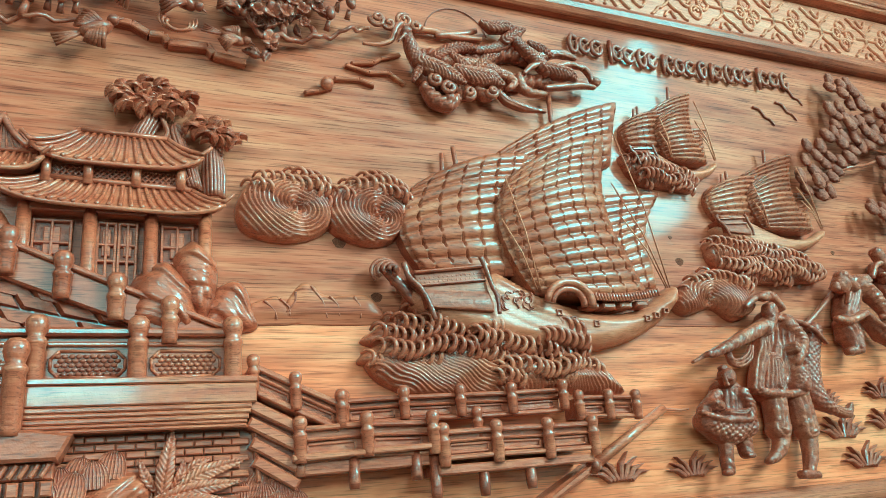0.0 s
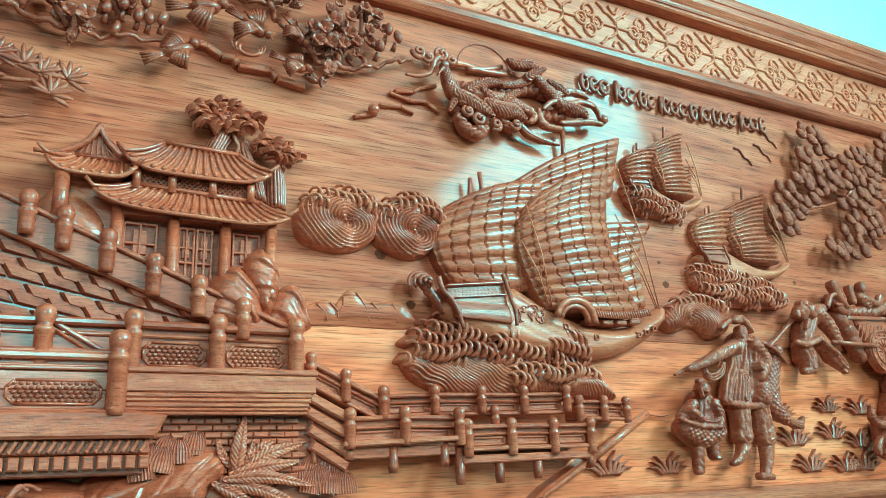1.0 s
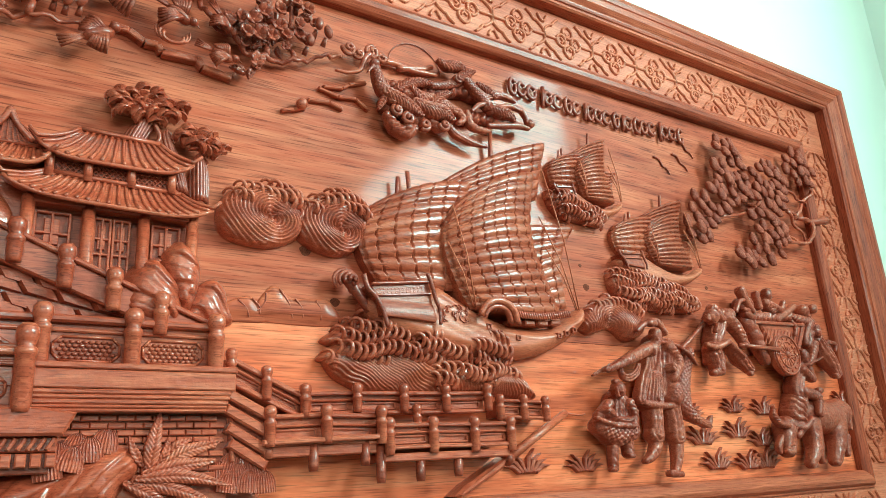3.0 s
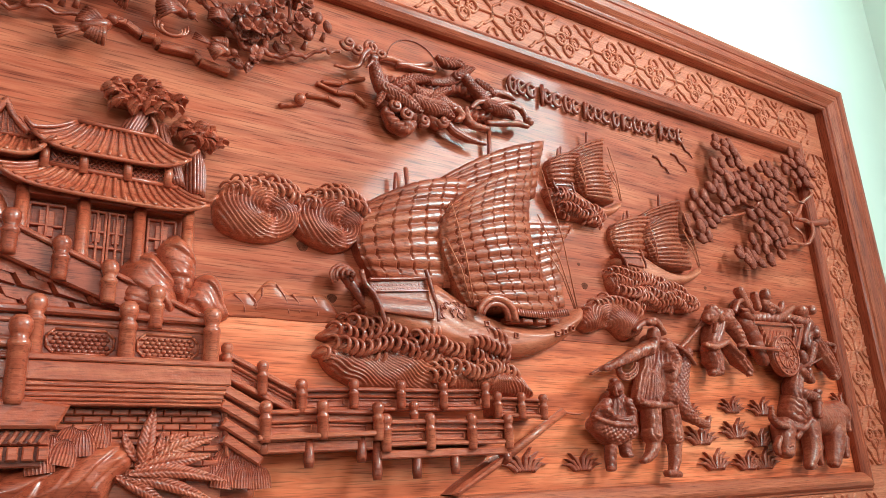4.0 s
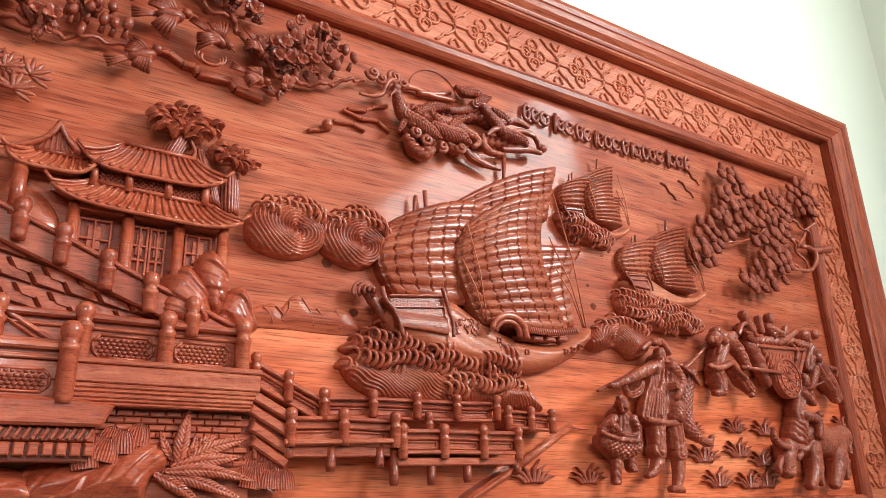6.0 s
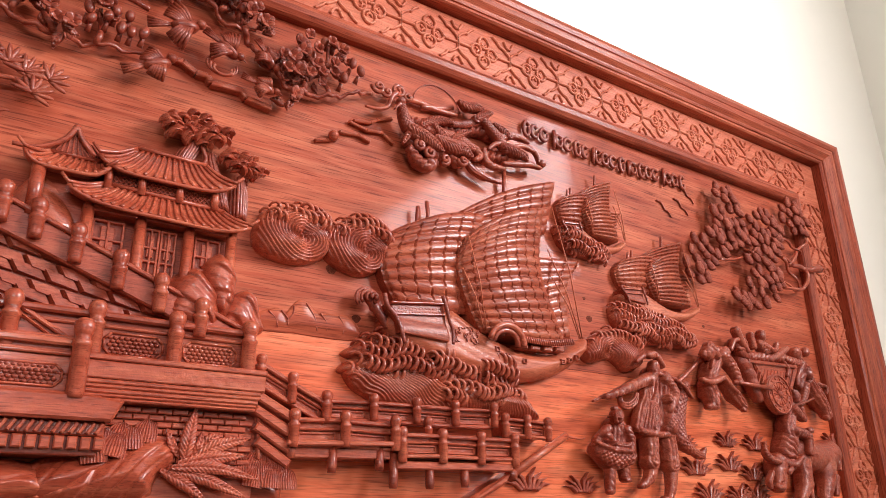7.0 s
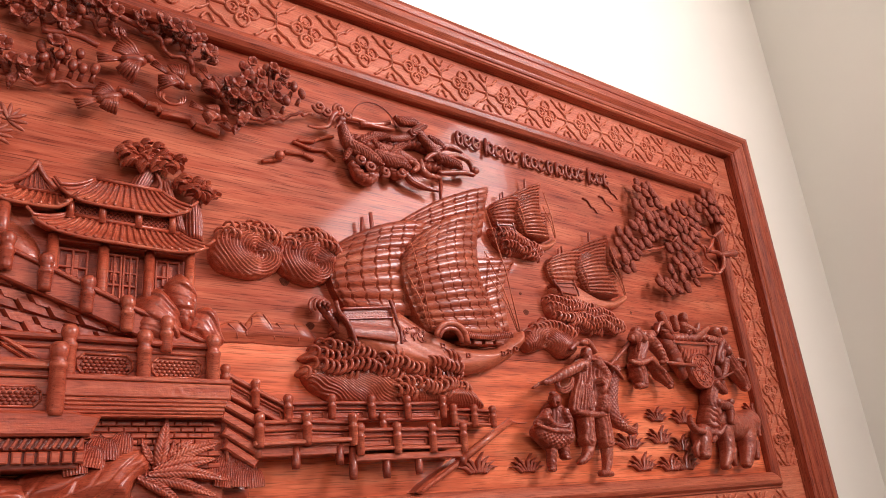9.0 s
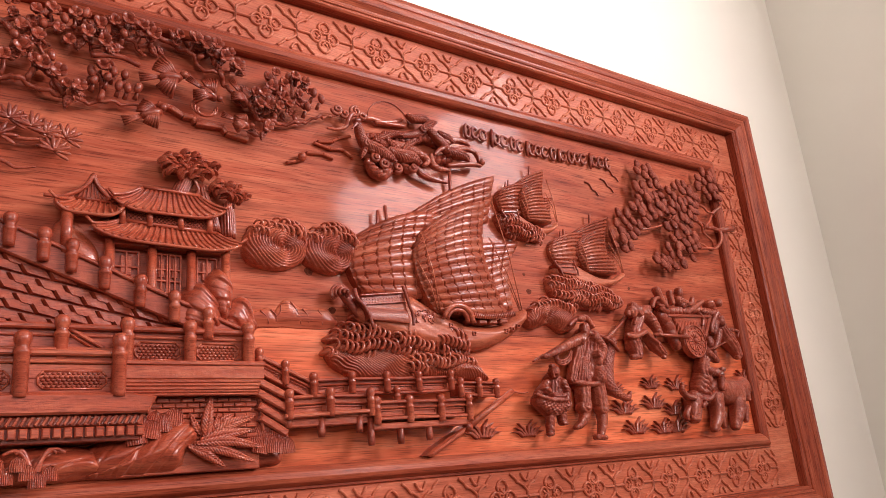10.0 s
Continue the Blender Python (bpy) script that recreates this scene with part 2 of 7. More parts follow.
    def patch(self, grid, back=0.02):
        """A surface from rows of (x, h, z), with its rim carried back into the board."""
        r, c = len(grid), len(grid[0])
        v = [(q[0], -q[1], q[2]) for row in grid for q in row]
        f = [(i * c + j, i * c + j + 1, (i + 1) * c + j + 1, (i + 1) * c + j) for i in range(r - 1) for j in range(c - 1)]
        self.add(v, f)
        rim = [(0, j) for j in range(c)] + [(i, c - 1) for i in range(1, r)] + [(r - 1, j) for j in range(c - 2, -1, -1)] + [(i, 0) for i in range(r - 2, 0, -1)]
        top = [v[i * c + j] for i, j in rim]
        low = [(p[0], p[1] + back, p[2]) for p in top]
        n = len(rim)
        self.add(top + low, [((i + 1) % n, i, n + i, n + (i + 1) % n) for i in range(n)])
        return self

    def gouge(self, size, depth):
        """Uneven chisel work over the whole shape."""
        self.v = [tuple(Vector(p) + noise.noise_vector(Vector(p) * size) * depth) for p in self.v]
        return self

    def ob(self, name, mat, parent=None, label=""):
        me = bpy.data.meshes.new(name)
        me.from_pydata(self.v, [], self.f)
        me.polygons.foreach_set("use_smooth", self.s)
        me.materials.append(mat)
        o = new(name, me)
        fix = bmesh.new()
        fix.from_mesh(me)
        bmesh.ops.recalc_face_normals(fix, faces=fix.faces)
        fix.to_mesh(me)
        fix.free()
        o.parent = parent
        if label:
            tagged(o, label)
        return o


def thing(name, x, z, label, category, group="", kind=""):
    """An empty at the foot of a carved thing on the board."""
    o = new(name)
    o.empty_display_size = 0.02
    o.location = (x, 0, z)
    tagged(o, label, category, group, kind)
    return o


def smooth_loop(pts, n=8):
    """A closed soft curve through a few corner points."""
    out, m = [], len(pts)
    for i in range(m):
        p0, p1, p2, p3 = (np.array(pts[(i + k) % m], float) for k in (-1, 0, 1, 2))
        for t in np.linspace(0, 1, n, endpoint=False):
            out.append(0.5 * (2 * p1 + (p2 - p0) * t + (2 * p0 - 5 * p1 + 4 * p2 - p3) * t * t + (3 * p1 - p0 - 3 * p2 + p3) * t ** 3))
    return np.array(out)


def soft_line(pts, n=6):
    """An open soft curve through points."""
    p = [np.array(q, float) for q in pts]
    p = [2 * p[0] - p[1]] + p + [2 * p[-1] - p[-2]]
    out = []
    for i in range(1, len(p) - 2):
        p0, p1, p2, p3 = p[i - 1:i + 3]
        for t in np.linspace(0, 1, n, endpoint=False):
            out.append(0.5 * (2 * p1 + (p2 - p0) * t + (2 * p0 - 5 * p1 + 4 * p2 - p3) * t * t + (3 * p1 - p0 - 3 * p2 + p3) * t ** 3))
    out.append(p[-2])
    return out


def dome(d, r, top):
    return top * np.sqrt(np.clip(1 - (1 - np.clip(d / r, 0, 1)) ** 2, 0, 1))


def relief(name, poly, height, mat, parent=None, res=0.004, label=""):
    """Low relief: inside the outline the wood rises by height(x, z, d), d being the distance from the outline."""
    poly = np.array(poly, float)
    lo, hi = poly.min(0) - res, poly.max(0) + res
    nx, nz = int((hi[0] - lo[0]) / res) + 2, int((hi[1] - lo[1]) / res) + 2
    gx, gz = lo[0] + np.arange(nx) * res, lo[1] + np.arange(nz) * res
    cx, cz = np.meshgrid(gx[:-1] + res / 2, gz[:-1] + res / 2)
    a, b = poly, np.roll(poly, -1, 0)
    inside = np.zeros(cx.shape, bool)
    for (x0, z0), (x1, z1) in zip(a, b):
        if z0 != z1:
            inside ^= ((z0 > cz) != (z1 > cz)) & (cx < (x1 - x0) * (cz - z0) / (z1 - z0) + x0)
    ids = np.arange(nx * nz).reshape(nz, nx)
    j, i = np.nonzero(inside)
    quads = np.stack([ids[j, i], ids[j, i + 1], ids[j + 1, i + 1], ids[j + 1, i]], 1)
    used, inv = np.unique(quads, return_inverse=True)
    quads = inv.reshape(-1, 4)
    p = np.stack([gx[used % nx], gz[used // nx]], 1)
    best, near = np.full(len(p), 1e9), p.copy()
    for q0, q1 in zip(a, b):
        e = q1 - q0
        t = np.clip(((p - q0) @ e) / max(e @ e, 1e-12), 0, 1)
        c = q0 + t[:, None] * e
        d = np.hypot(*(p - c).T)
        w = d < best
        best[w], near[w] = d[w], c[w]
    edges = np.concatenate([quads[:, [k, (k + 1) % 4]] for k in range(4)])
    keys = np.sort(edges, 1)
    _, first, count = np.unique(keys, axis=0, return_index=True, return_counts=True)
    rim = edges[first[count == 1]]
    on = np.unique(rim)
    p[on], best[on] = near[on], 0
    h = height(p[:, 0], p[:, 1], best)
    n = len(p)
    low = -np.ones(n, int)
    low[on] = n + np.arange(len(on))
    verts = np.concatenate([np.stack([p[:, 0], -h, p[:, 1]], 1), np.stack([p[on, 0], np.full(len(on), 0.003), p[on, 1]], 1)])
    skirt = np.stack([rim[:, 1], rim[:, 0], low[rim[:, 0]], low[rim[:, 1]]], 1)
    me = bpy.data.meshes.new(name)
    me.from_pydata(verts.tolist(), [], np.concatenate([quads, skirt]).tolist())
    me.polygons.foreach_set("use_smooth", [True] * len(quads) + [False] * len(skirt))
    me.materials.append(mat)
    o = new(name, me)
    o.parent = parent
    if label:
        tagged(o, label)
    return o


class Carve:
    """A figure in deep relief: limbs and lumps blended by height; free ones are rounded behind, others cut straight down to the board."""

    def __init__(self, res=0.0016, free=True):
        self.parts, self.cuts, self.res, self.free = [], [], res, free

    def limb(self, pts, r, h, mark="", step=0.009, amp=0.002, depth=1.0):
        """A tapering limb through pts (x, z); mark is the cutting on it: long, cross, herring or scale."""
        self.parts.append((np.array(pts, float), r, h, mark, step, amp, depth))
        return self

    def oval(self, x, z, rx, rz, h, turn=0.0, mark="", step=0.009, amp=0.002):
        c, q, k = math.cos(radians(turn)), math.sin(radians(turn)), rx - rz
        if k >= 0:
            return self.limb([(x - k * c, z - k * q), (x, z), (x + k * c, z + k * q)], [rz * 0.86, rz, rz * 0.86], h, mark, step, amp)
        return self.limb([(x - k * q, z + k * c), (x, z), (x + k * q, z - k * c)], [rx * 0.86, rx, rx * 0.86], h, mark, step, amp)

    def groove(self, pts, w=0.0022, depth=0.004):
        self.cuts.append((np.array(pts, float), w, depth))
        return self

    @staticmethod
    def along(p, X, Z):
        """Distance from a bent line, the side on which a point lies, and how far along it is."""
        best, side, run = np.full(X.shape, 1e9), np.zeros(X.shape), np.zeros(X.shape)
        seg = np.hypot(*np.diff(p, axis=0).T)
        total = np.concatenate([[0], np.cumsum(seg)])
        for i in range(len(p) - 1):
            e = (p[i + 1] - p[i]) / max(seg[i], 1e-9)
            u, v = X - p[i, 0], Z - p[i, 1]
            t = np.clip(u * e[0] + v * e[1], 0, seg[i])
            d = np.hypot(u - t * e[0], v - t * e[1])
            w = d < best
            best = np.where(w, d, best)
            side = np.where(w, np.sign(u * e[1] - v * e[0]) * d, side)
            run = np.where(w, total[i] + t, run)
        return best, side, run, total

    def ob(self, name, mat, parent=None, label="", rough=0.0004):
        res = self.res
        lines = []
        for p, r, h, *rest in self.parts:
            q = np.array(soft_line(p, 5)) if len(p) > 2 else p
            k = np.linspace(0, 1, len(q))
            r = np.interp(k, np.linspace(0, 1, len(r)), r) if isinstance(r, (list, tuple)) else np.full(len(q), r)
            h = np.interp(k, np.linspace(0, 1, len(h)), h) if isinstance(h, (list, tuple)) else np.full(len(q), h)
            lines.append((q, r, h, *rest))
        lo = np.min([(q - r[:, None]).min(0) for q, r, *_ in lines], 0) - 2 * res
        hi = np.max([(q + r[:, None]).max(0) for q, r, *_ in lines], 0) + 2 * res
        nx, nz = int((hi[0] - lo[0]) / res) + 2, int((hi[1] - lo[1]) / res) + 2
        gx, gz = lo[0] + np.arange(nx) * res, lo[1] + np.arange(nz) * res
        H, B = np.zeros((nz, nx)), np.full((nz, nx), 1.0)
        for q, r, h, mark, step, amp, depth in lines:
            m = r.max() + res
            i0, i1 = np.searchsorted(gx, (q[:, 0].min() - m, q[:, 0].max() + m))
            j0, j1 = np.searchsorted(gz, (q[:, 1].min() - m, q[:, 1].max() + m))
            X, Z = np.meshgrid(gx[i0:i1], gz[j0:j1])
            d, side, run, total = self.along(q, X, Z)
            R, T = np.interp(run, total, r), np.interp(run, total, h)
            a = d / R
            c = np.sqrt(np.clip(1 - a * a, 0, 1))
            sink = np.minimum(R * depth, T * 0.85)
            y = T - sink * (1 - c)
            B[j0:j1, i0:i1] = np.where(a < 1, np.minimum(B[j0:j1, i0:i1], T - sink - 1.25 * R * c - 0.002), B[j0:j1, i0:i1])
            k = 2 * math.pi / step
            if mark == "long":
                y += amp * (2 * np.abs(np.sin(side / R * R.max() * k / 2 + 0.5 * np.sin(run * 60))) - 1)
            elif mark == "cross":
                y += amp * (2 * np.abs(np.sin((run + 0.35 * side + 0.002 * np.sin(side * 300)) * k / 2)) - 1)
            elif mark == "herring":
                y += amp * (2 * np.abs(np.sin((run - 1.1 * np.abs(side) - 9 * side * side) * k / 2)) - 1) - amp * 1.5 * np.exp(-(side / 0.0015) ** 2)
            elif mark == "scale":
                row = np.floor(run / (step * 0.6))
                f = run / (step * 0.6) - row
                g = (side / step + 0.5 * (row % 2)) % 1.0 - 0.5
                y += amp * (1.2 * f - 2.2 * (np.abs(g) * 2) ** 2 * f)
            y = np.where(a < 1, y, 0)
            H[j0:j1, i0:i1] = np.maximum(H[j0:j1, i0:i1], y)
        X, Z = np.meshgrid(gx, gz)
        for p, w, depth in self.cuts:
            d = self.along(np.array(soft_line(p, 5)), X, Z)[0]
            H -= np.where(H > 0, depth * np.exp(-(d / w) ** 2), 0)
        on = H > 0.004
        if rough:
            for j, i in np.argwhere(on):
                H[j, i] += rough * noise.noise((gx[i] * 75, gz[j] * 60, 1.0)) * 1.6 + rough * noise.noise((gx[i] * 190, gz[j] * 120, 4.0))
        cell = on[:-1, :-1] & on[1:, :-1] & on[:-1, 1:] & on[1:, 1:]
        ids = np.arange(nx * nz).reshape(nz, nx)
        j, i = np.nonzero(cell)
        quads = np.stack([ids[j, i], ids[j, i + 1], ids[j + 1, i + 1], ids[j + 1, i]], 1)
        used, inv = np.unique(quads, return_inverse=True)
        quads = inv.reshape(-1, 4)
        edges = np.concatenate([quads[:, [k, (k + 1) % 4]] for k in range(4)])
        _, first, count = np.unique(np.sort(edges, 1), axis=0, return_index=True, return_counts=True)
        rim = edges[first[count == 1]]
        edge = np.unique(rim)
        n = len(used)
        x, z, y = gx[used % nx], gz[used // nx], H.ravel()[used]
        # ease the stepped outline
        for _ in range(3):
            for arr in (x, z):
                acc, num = np.zeros(n), np.zeros(n)
                np.add.at(acc, rim[:, 0], arr[rim[:, 1]])
                np.add.at(acc, rim[:, 1], arr[rim[:, 0]])
                np.add.at(num, rim[:, 0], 1)
                np.add.at(num, rim[:, 1], 1)
                arr[edge] = 0.4 * arr[edge] + 0.6 * acc[edge] / num[edge]
        low = -np.ones(n, int)
        low[edge] = n + np.arange(len(edge))
        if self.free:
            back = np.clip(np.minimum(B.ravel()[used], y - 0.001), -0.003, 1)
            verts = np.concatenate([np.stack([x, -y, z], 1), np.stack([x, -back, z], 1)])
            skirt = np.stack([rim[:, 1], rim[:, 0], rim[:, 0] + n, rim[:, 1] + n], 1)
            faces = np.concatenate([quads, quads[:, ::-1] + n, skirt])
        else:
            verts = np.concatenate([np.stack([x, -y, z], 1), np.stack([x[edge], np.full(len(edge), 0.003), z[edge]], 1)])
            faces = np.concatenate([quads, np.stack([rim[:, 1], rim[:, 0], low[rim[:, 0]], low[rim[:, 1]]], 1)])
        me = bpy.data.meshes.new(name)
        me.from_pydata(verts.tolist(), [], faces.tolist())
        me.polygons.foreach_set("use_smooth", [self.free or k < len(quads) for k in range(len(faces))])
        me.materials.append(mat)
        o = new(name, me)
        o.parent = parent
        if label:
            tagged(o, label)
        return o


# ---- the room ----
BACK_Y, SIDE_X, CEIL_Z, FAR_Y, LEFT_X = 0.02, 0.85, 4.75, -6.2, -7.0


def slab(name, x0, x1, y0, y1, z0, z1, mat, label, category, holes=()):
    b = Build()
    b.add([(x, y, z) for z in (z0, z1) for y in (y0, y1) for x in (x0, x1)],
          [(0, 2, 3, 1), (4, 5, 7, 6), (0, 1, 5, 4), (2, 6, 7, 3), (0, 4, 6, 2), (1, 3, 7, 5)], False)
    return tagged(b.ob(name, mat), label, category, kind="structure")


slab("floor", LEFT_X - 0.2, SIDE_X + 0.2, FAR_Y - 0.2, BACK_Y + 0.2, -0.1, 0.0, FLOOR, "plain tiled floor of the hall", "floor")
slab("ceiling", LEFT_X - 0.2, SIDE_X + 0.2, FAR_Y - 0.2, BACK_Y + 0.2, CEIL_Z, CEIL_Z + 0.1, CEIL, "plain unseen painted ceiling, greyed to cut bounced light", "ceiling")
slab("wall_north", LEFT_X, SIDE_X, BACK_Y, BACK_Y + 0.2, 0.0, CEIL_Z, WALL, "cream plastered wall behind the carved panel", "wall")
slab("wall_west", LEFT_X - 0.2, LEFT_X, FAR_Y, BACK_Y + 0.2, 0.0, CEIL_Z, FAR, "plain unseen plastered wall, darkened to cut bounced light", "wall")
WY0, WY1, WZ0, WZ1 = -4.7, -1.9, 2.95, 4.3
east = [(FAR_Y, BACK_Y + 0.2, 0.0, WZ0), (FAR_Y, BACK_Y + 0.2, WZ1, CEIL_Z), (FAR_Y, WY0, WZ0, WZ1), (WY1, BACK_Y + 0.2, WZ0, WZ1)]
b = Build()
for y0, y1, z0, z1 in east:
    b.add([(x, y, z) for z in (z0, z1) for y in (y0, y1) for x in (SIDE_X, SIDE_X + 0.2)],
          [(0, 2, 3, 1), (4, 5, 7, 6), (0, 1, 5, 4), (2, 6, 7, 3), (0, 4, 6, 2), (1, 3, 7, 5)], False)
tagged(b.ob("wall_east", SIDE), "pale plastered side wall with a high window", "wall", kind="structure")
b = Build()
for x0, x1, z0, z1 in [(LEFT_X, -5.05, 0, CEIL_Z), (-1.75, SIDE_X, 0, CEIL_Z), (-5.05, -1.75, 3.5, CEIL_Z), (-5.05, -1.75, 0, 2.65)]:
    b.add([(x, y, z) for z in (z0, z1) for y in (FAR_Y, FAR_Y + 0.2) for x in (x0, x1)],
          [(0, 2, 3, 1), (4, 5, 7, 6), (0, 1, 5, 4), (2, 6, 7, 3), (0, 4, 6, 2), (1, 3, 7, 5)], False)
tagged(b.ob("wall_south", FAR), "unseen plastered wall with a wide high window, darkened to cut bounced light", "wall", kind="structure")

# ---- the board and its frame ----
X0, X1, Z0, Z1 = -3.3, 0.0, 1.5, 2.5
board = thing("mural_board", (X0 + X1) / 2, Z0, "varnished reddish-brown board of long-grained planks", "panel")
Build().box(X0 - 0.06, X1 + 0.06, 1.8155, Z1 + 0.06, -0.019, 0.0, 0.0006).ob("plank", BOARD, board, "red-brown upper plank")
Build().box(X0 - 0.06, X1 + 0.06, Z0 - 0.06, 1.815, -0.019, 0.0, 0.0006).ob("plank", AMBER, board, "amber lower plank, lightened further for the light low on the board")
knots = [(-1.708, 1.953, 0.012), (-0.997, 1.951, 0.010), (-0.922, 1.969, 0.009), (-1.649, 1.859, 0.010), (-1.009, 2.003, 0.005), (-0.549, 1.992, 0.006)]
for x, z, r in knots:
    loop = [(x + r * math.cos(a) * (1 + 0.15 * math.sin(3 * a)), z + 0.85 * r * math.sin(a)) for a in np.linspace(0, 2 * math.pi, 14, endpoint=False)]
    tagged(Build().prism(loop, -0.002, 0.0006, 0.0004).ob("wood_knot", KNOT), "dark round knot in the varnished board", "knot", "knots")

frame_thing = thing("picture_frame", (X0 + X1) / 2, Z0 - 0.3, "moulded rosewood frame with a carved lattice band, hung on the wall", "frame")
INNER = [(0.0, -0.01), (0.0, 0.018), (0.004, 0.024), (0.014, 0.031), (0.026, 0.033), (0.036, 0.029), (0.042, 0.021), (0.044, 0.017), (0.049, 0.017), (0.051, 0.010)]
BAND = [(0.051, 0.010), (0.053, 0.012), (0.186, 0.012), (0.188, 0.008), (0.192, 0.008)]
OUTER = [(0.192, 0.0), (0.193, 0.040), (0.198, 0.045), (0.206, 0.045), (0.208, 0.049), (0.214, 0.051), (0.216, 0.048), (0.222, 0.049),
         (0.238, 0.060), (0.254, 0.062), (0.258, 0.057), (0.264, 0.057), (0.267, 0.060), (0.282, 0.063), (0.298, 0.060), (0.302, 0.052), (0.303, -0.0195)]


def run(name, profile, side, mat, label=""):
    """One mitred length of moulding; profile: (distance outwards from the opening, height)."""
    b = Build()
    ends = {"top": ((X0, Z1, -1, 1), (X1, Z1, 1, 1)), "bottom": ((X0, Z0, -1, -1), (X1, Z0, 1, -1)),
            "right": ((X1, Z0, 1, -1), (X1, Z1, 1, 1)), "left": ((X0, Z0, -1, -1), (X0, Z1, -1, 1))}[side]
    v, n = [], len(profile)
    wx, wz = 1.10, {1: 0.86, -1: 1.0}
    for x, z, sx, sz in ends:
        v += [(x + sx * (d if d < 0.193 else 0.192 + (d - 0.192) * wx), -h, z + sz * (d if d < 0.193 else 0.192 + (d - 0.192) * wz[sz])) for d, h in profile]
    for i in range(n - 1):
        flat = abs(profile[i + 1][0] - profile[i][0]) < 0.003 or abs(profile[i + 1][1] - profile[i][1]) < 0.002
        b.add([v[i], v[i + 1], v[n + i + 1], v[n + i]], [(0, 1, 2, 3)], not flat)
    return b.ob(name, mat, frame_thing, label)


for side in ("top", "bottom", "right", "left"):
    m = FRAME if side in ("top", "bottom") else FRAME_V
    run("inner_moulding", INNER, side, m)
    run("lattice_band", BAND, side, LATTICE, "flat band under the carved lattice")
    run("outer_moulding", OUTER, side, m, "stepped outer moulding with fine grooves")


def strip(b, pts, r=0.0041):
    b.tube([(x, 0.0, z) for x, z in soft_line(pts, 5)], r, seg=6, flat=1.5)


def rosette_mesh():
    """One repeat of the lattice: four hearts round a diamond, tie bars and cusped arcs."""
    b = Build()
    for k in range(4):
        c, s = math.cos(k * math.pi / 2), math.sin(k * math.pi / 2)
        for side in (1, -1):
            q = [(0.011, 0.0), (0.016, 0.013 * side), (0.029, 0.017 * side), (0.041, 0.010 * side), (0.047, 0.0)]
            w = [(0.011, 0.0), (0.019, 0.002 * side), (0.022, 0.007 * side), (0.026, 0.006 * side)]
            if k % 2 == 0:
                q, w = [(x * 0.9, z) for x, z in q], w
            strip(b, [(x * c - z * s, x * s + z * c) for x, z in q])
            strip(b, [(x * c - z * s, x * s + z * c) for x, z in w], 0.0031)
    for sx, e in ((1, 0.0848), (-1, 0.0812)):
        strip(b, [(0.042 * sx, 0), (0.062 * sx, 0), (e * sx, 0)])
        for sz in (1, -1):
            strip(b, [(e * sx, 0.0), (e * sx, 0.014 * sz), (0.076 * sx, 0.024 * sz), (0.060 * sx, 0.036 * sz), (0.053 * sx, 0.037 * sz), (0.045 * sx, 0.048 * sz), (0.030 * sx, 0.060 * sz)])
            strip(b, [(e * sx, 0.040 * sz), (0.076 * sx, 0.045 * sz), (0.068 * sx, 0.060 * sz)])
    return b


unit = rosette_mesh().ob("lattice_rosette", LATTICE, frame_thing, "raised carved rosette of four hearts")
unit.location = (0.03, -0.0125, Z1 + 0.114)
spots = [(0.03 - 0.1673 * k, Z1 + 0.114, 0) for k in range(1, 16)] + [(-0.017 - 0.1673 * k, Z0 - 0.118, 0) for k in range(0, 12)]
spots += [(0.12, Z1 - 0.06 - 0.167 * k, 90) for k in range(6)]
for x, z, turn in spots:
    o = new("lattice_rosette", unit.data)
    o.parent = frame_thing
    o.location, o.rotation_euler = (x, -0.0125, z), (0, radians(turn), 0)

# ---- ships ----
def sail_grid(left, right, rows, cols, bulge, base, arch=0.0, lip=0.004, puff=0.006):
    """A battened sail between two bent edges (foot to head): rows of swelling cloth between battens, slits across them."""
    vs, us = rows * 10 + 1, cols * 18 + 1
    L, R = np.array(soft_line(left, 8)), np.array(soft_line(right, 8))
    grid = []
    for i in range(vs):
        v = i / (vs - 1)
        a, c = (np.array([np.interp(v, np.linspace(0, 1, len(e)), e[:, k]) for k in (0, 1)]) for e in (L, R))
        row = []
        for j in range(us):
            u = j / (us - 1)
            p = a * (1 - u) + c * u
            p[1] += arch * math.sin(math.pi * min(1.0, u * 0.85 + 0.1)) * (v - 0.25)
            fr = (v * rows) % 1.0 if i < vs - 1 else 1.0
            swell = 1 - abs(2 * fr - 1) ** 2.8
            gap = min(fr, 1 - fr)
            h = base + bulge * (math.sin(math.pi * min(1, u * 0.7 + 0.14)) ** 0.7) * (0.45 + 0.55 * math.sin(math.pi * (0.12 + 0.8 * v)))
            h += puff * swell * min(1.0, (1.001 - u) / 0.07, 0.3 + u / 0.07)
            cu = (u * cols + 0.35 * math.sin(3.1 * v + 1) * (0.5 - u)) % 1.0
            if min(cu, 1 - cu) < 0.05 and gap < 0.33:
                h -= 0.010
            if u < 0.03 or u > 0.985:
                h -= lip
            row.append((p[0], h, p[1]))
        grid.append(row)
    return grid


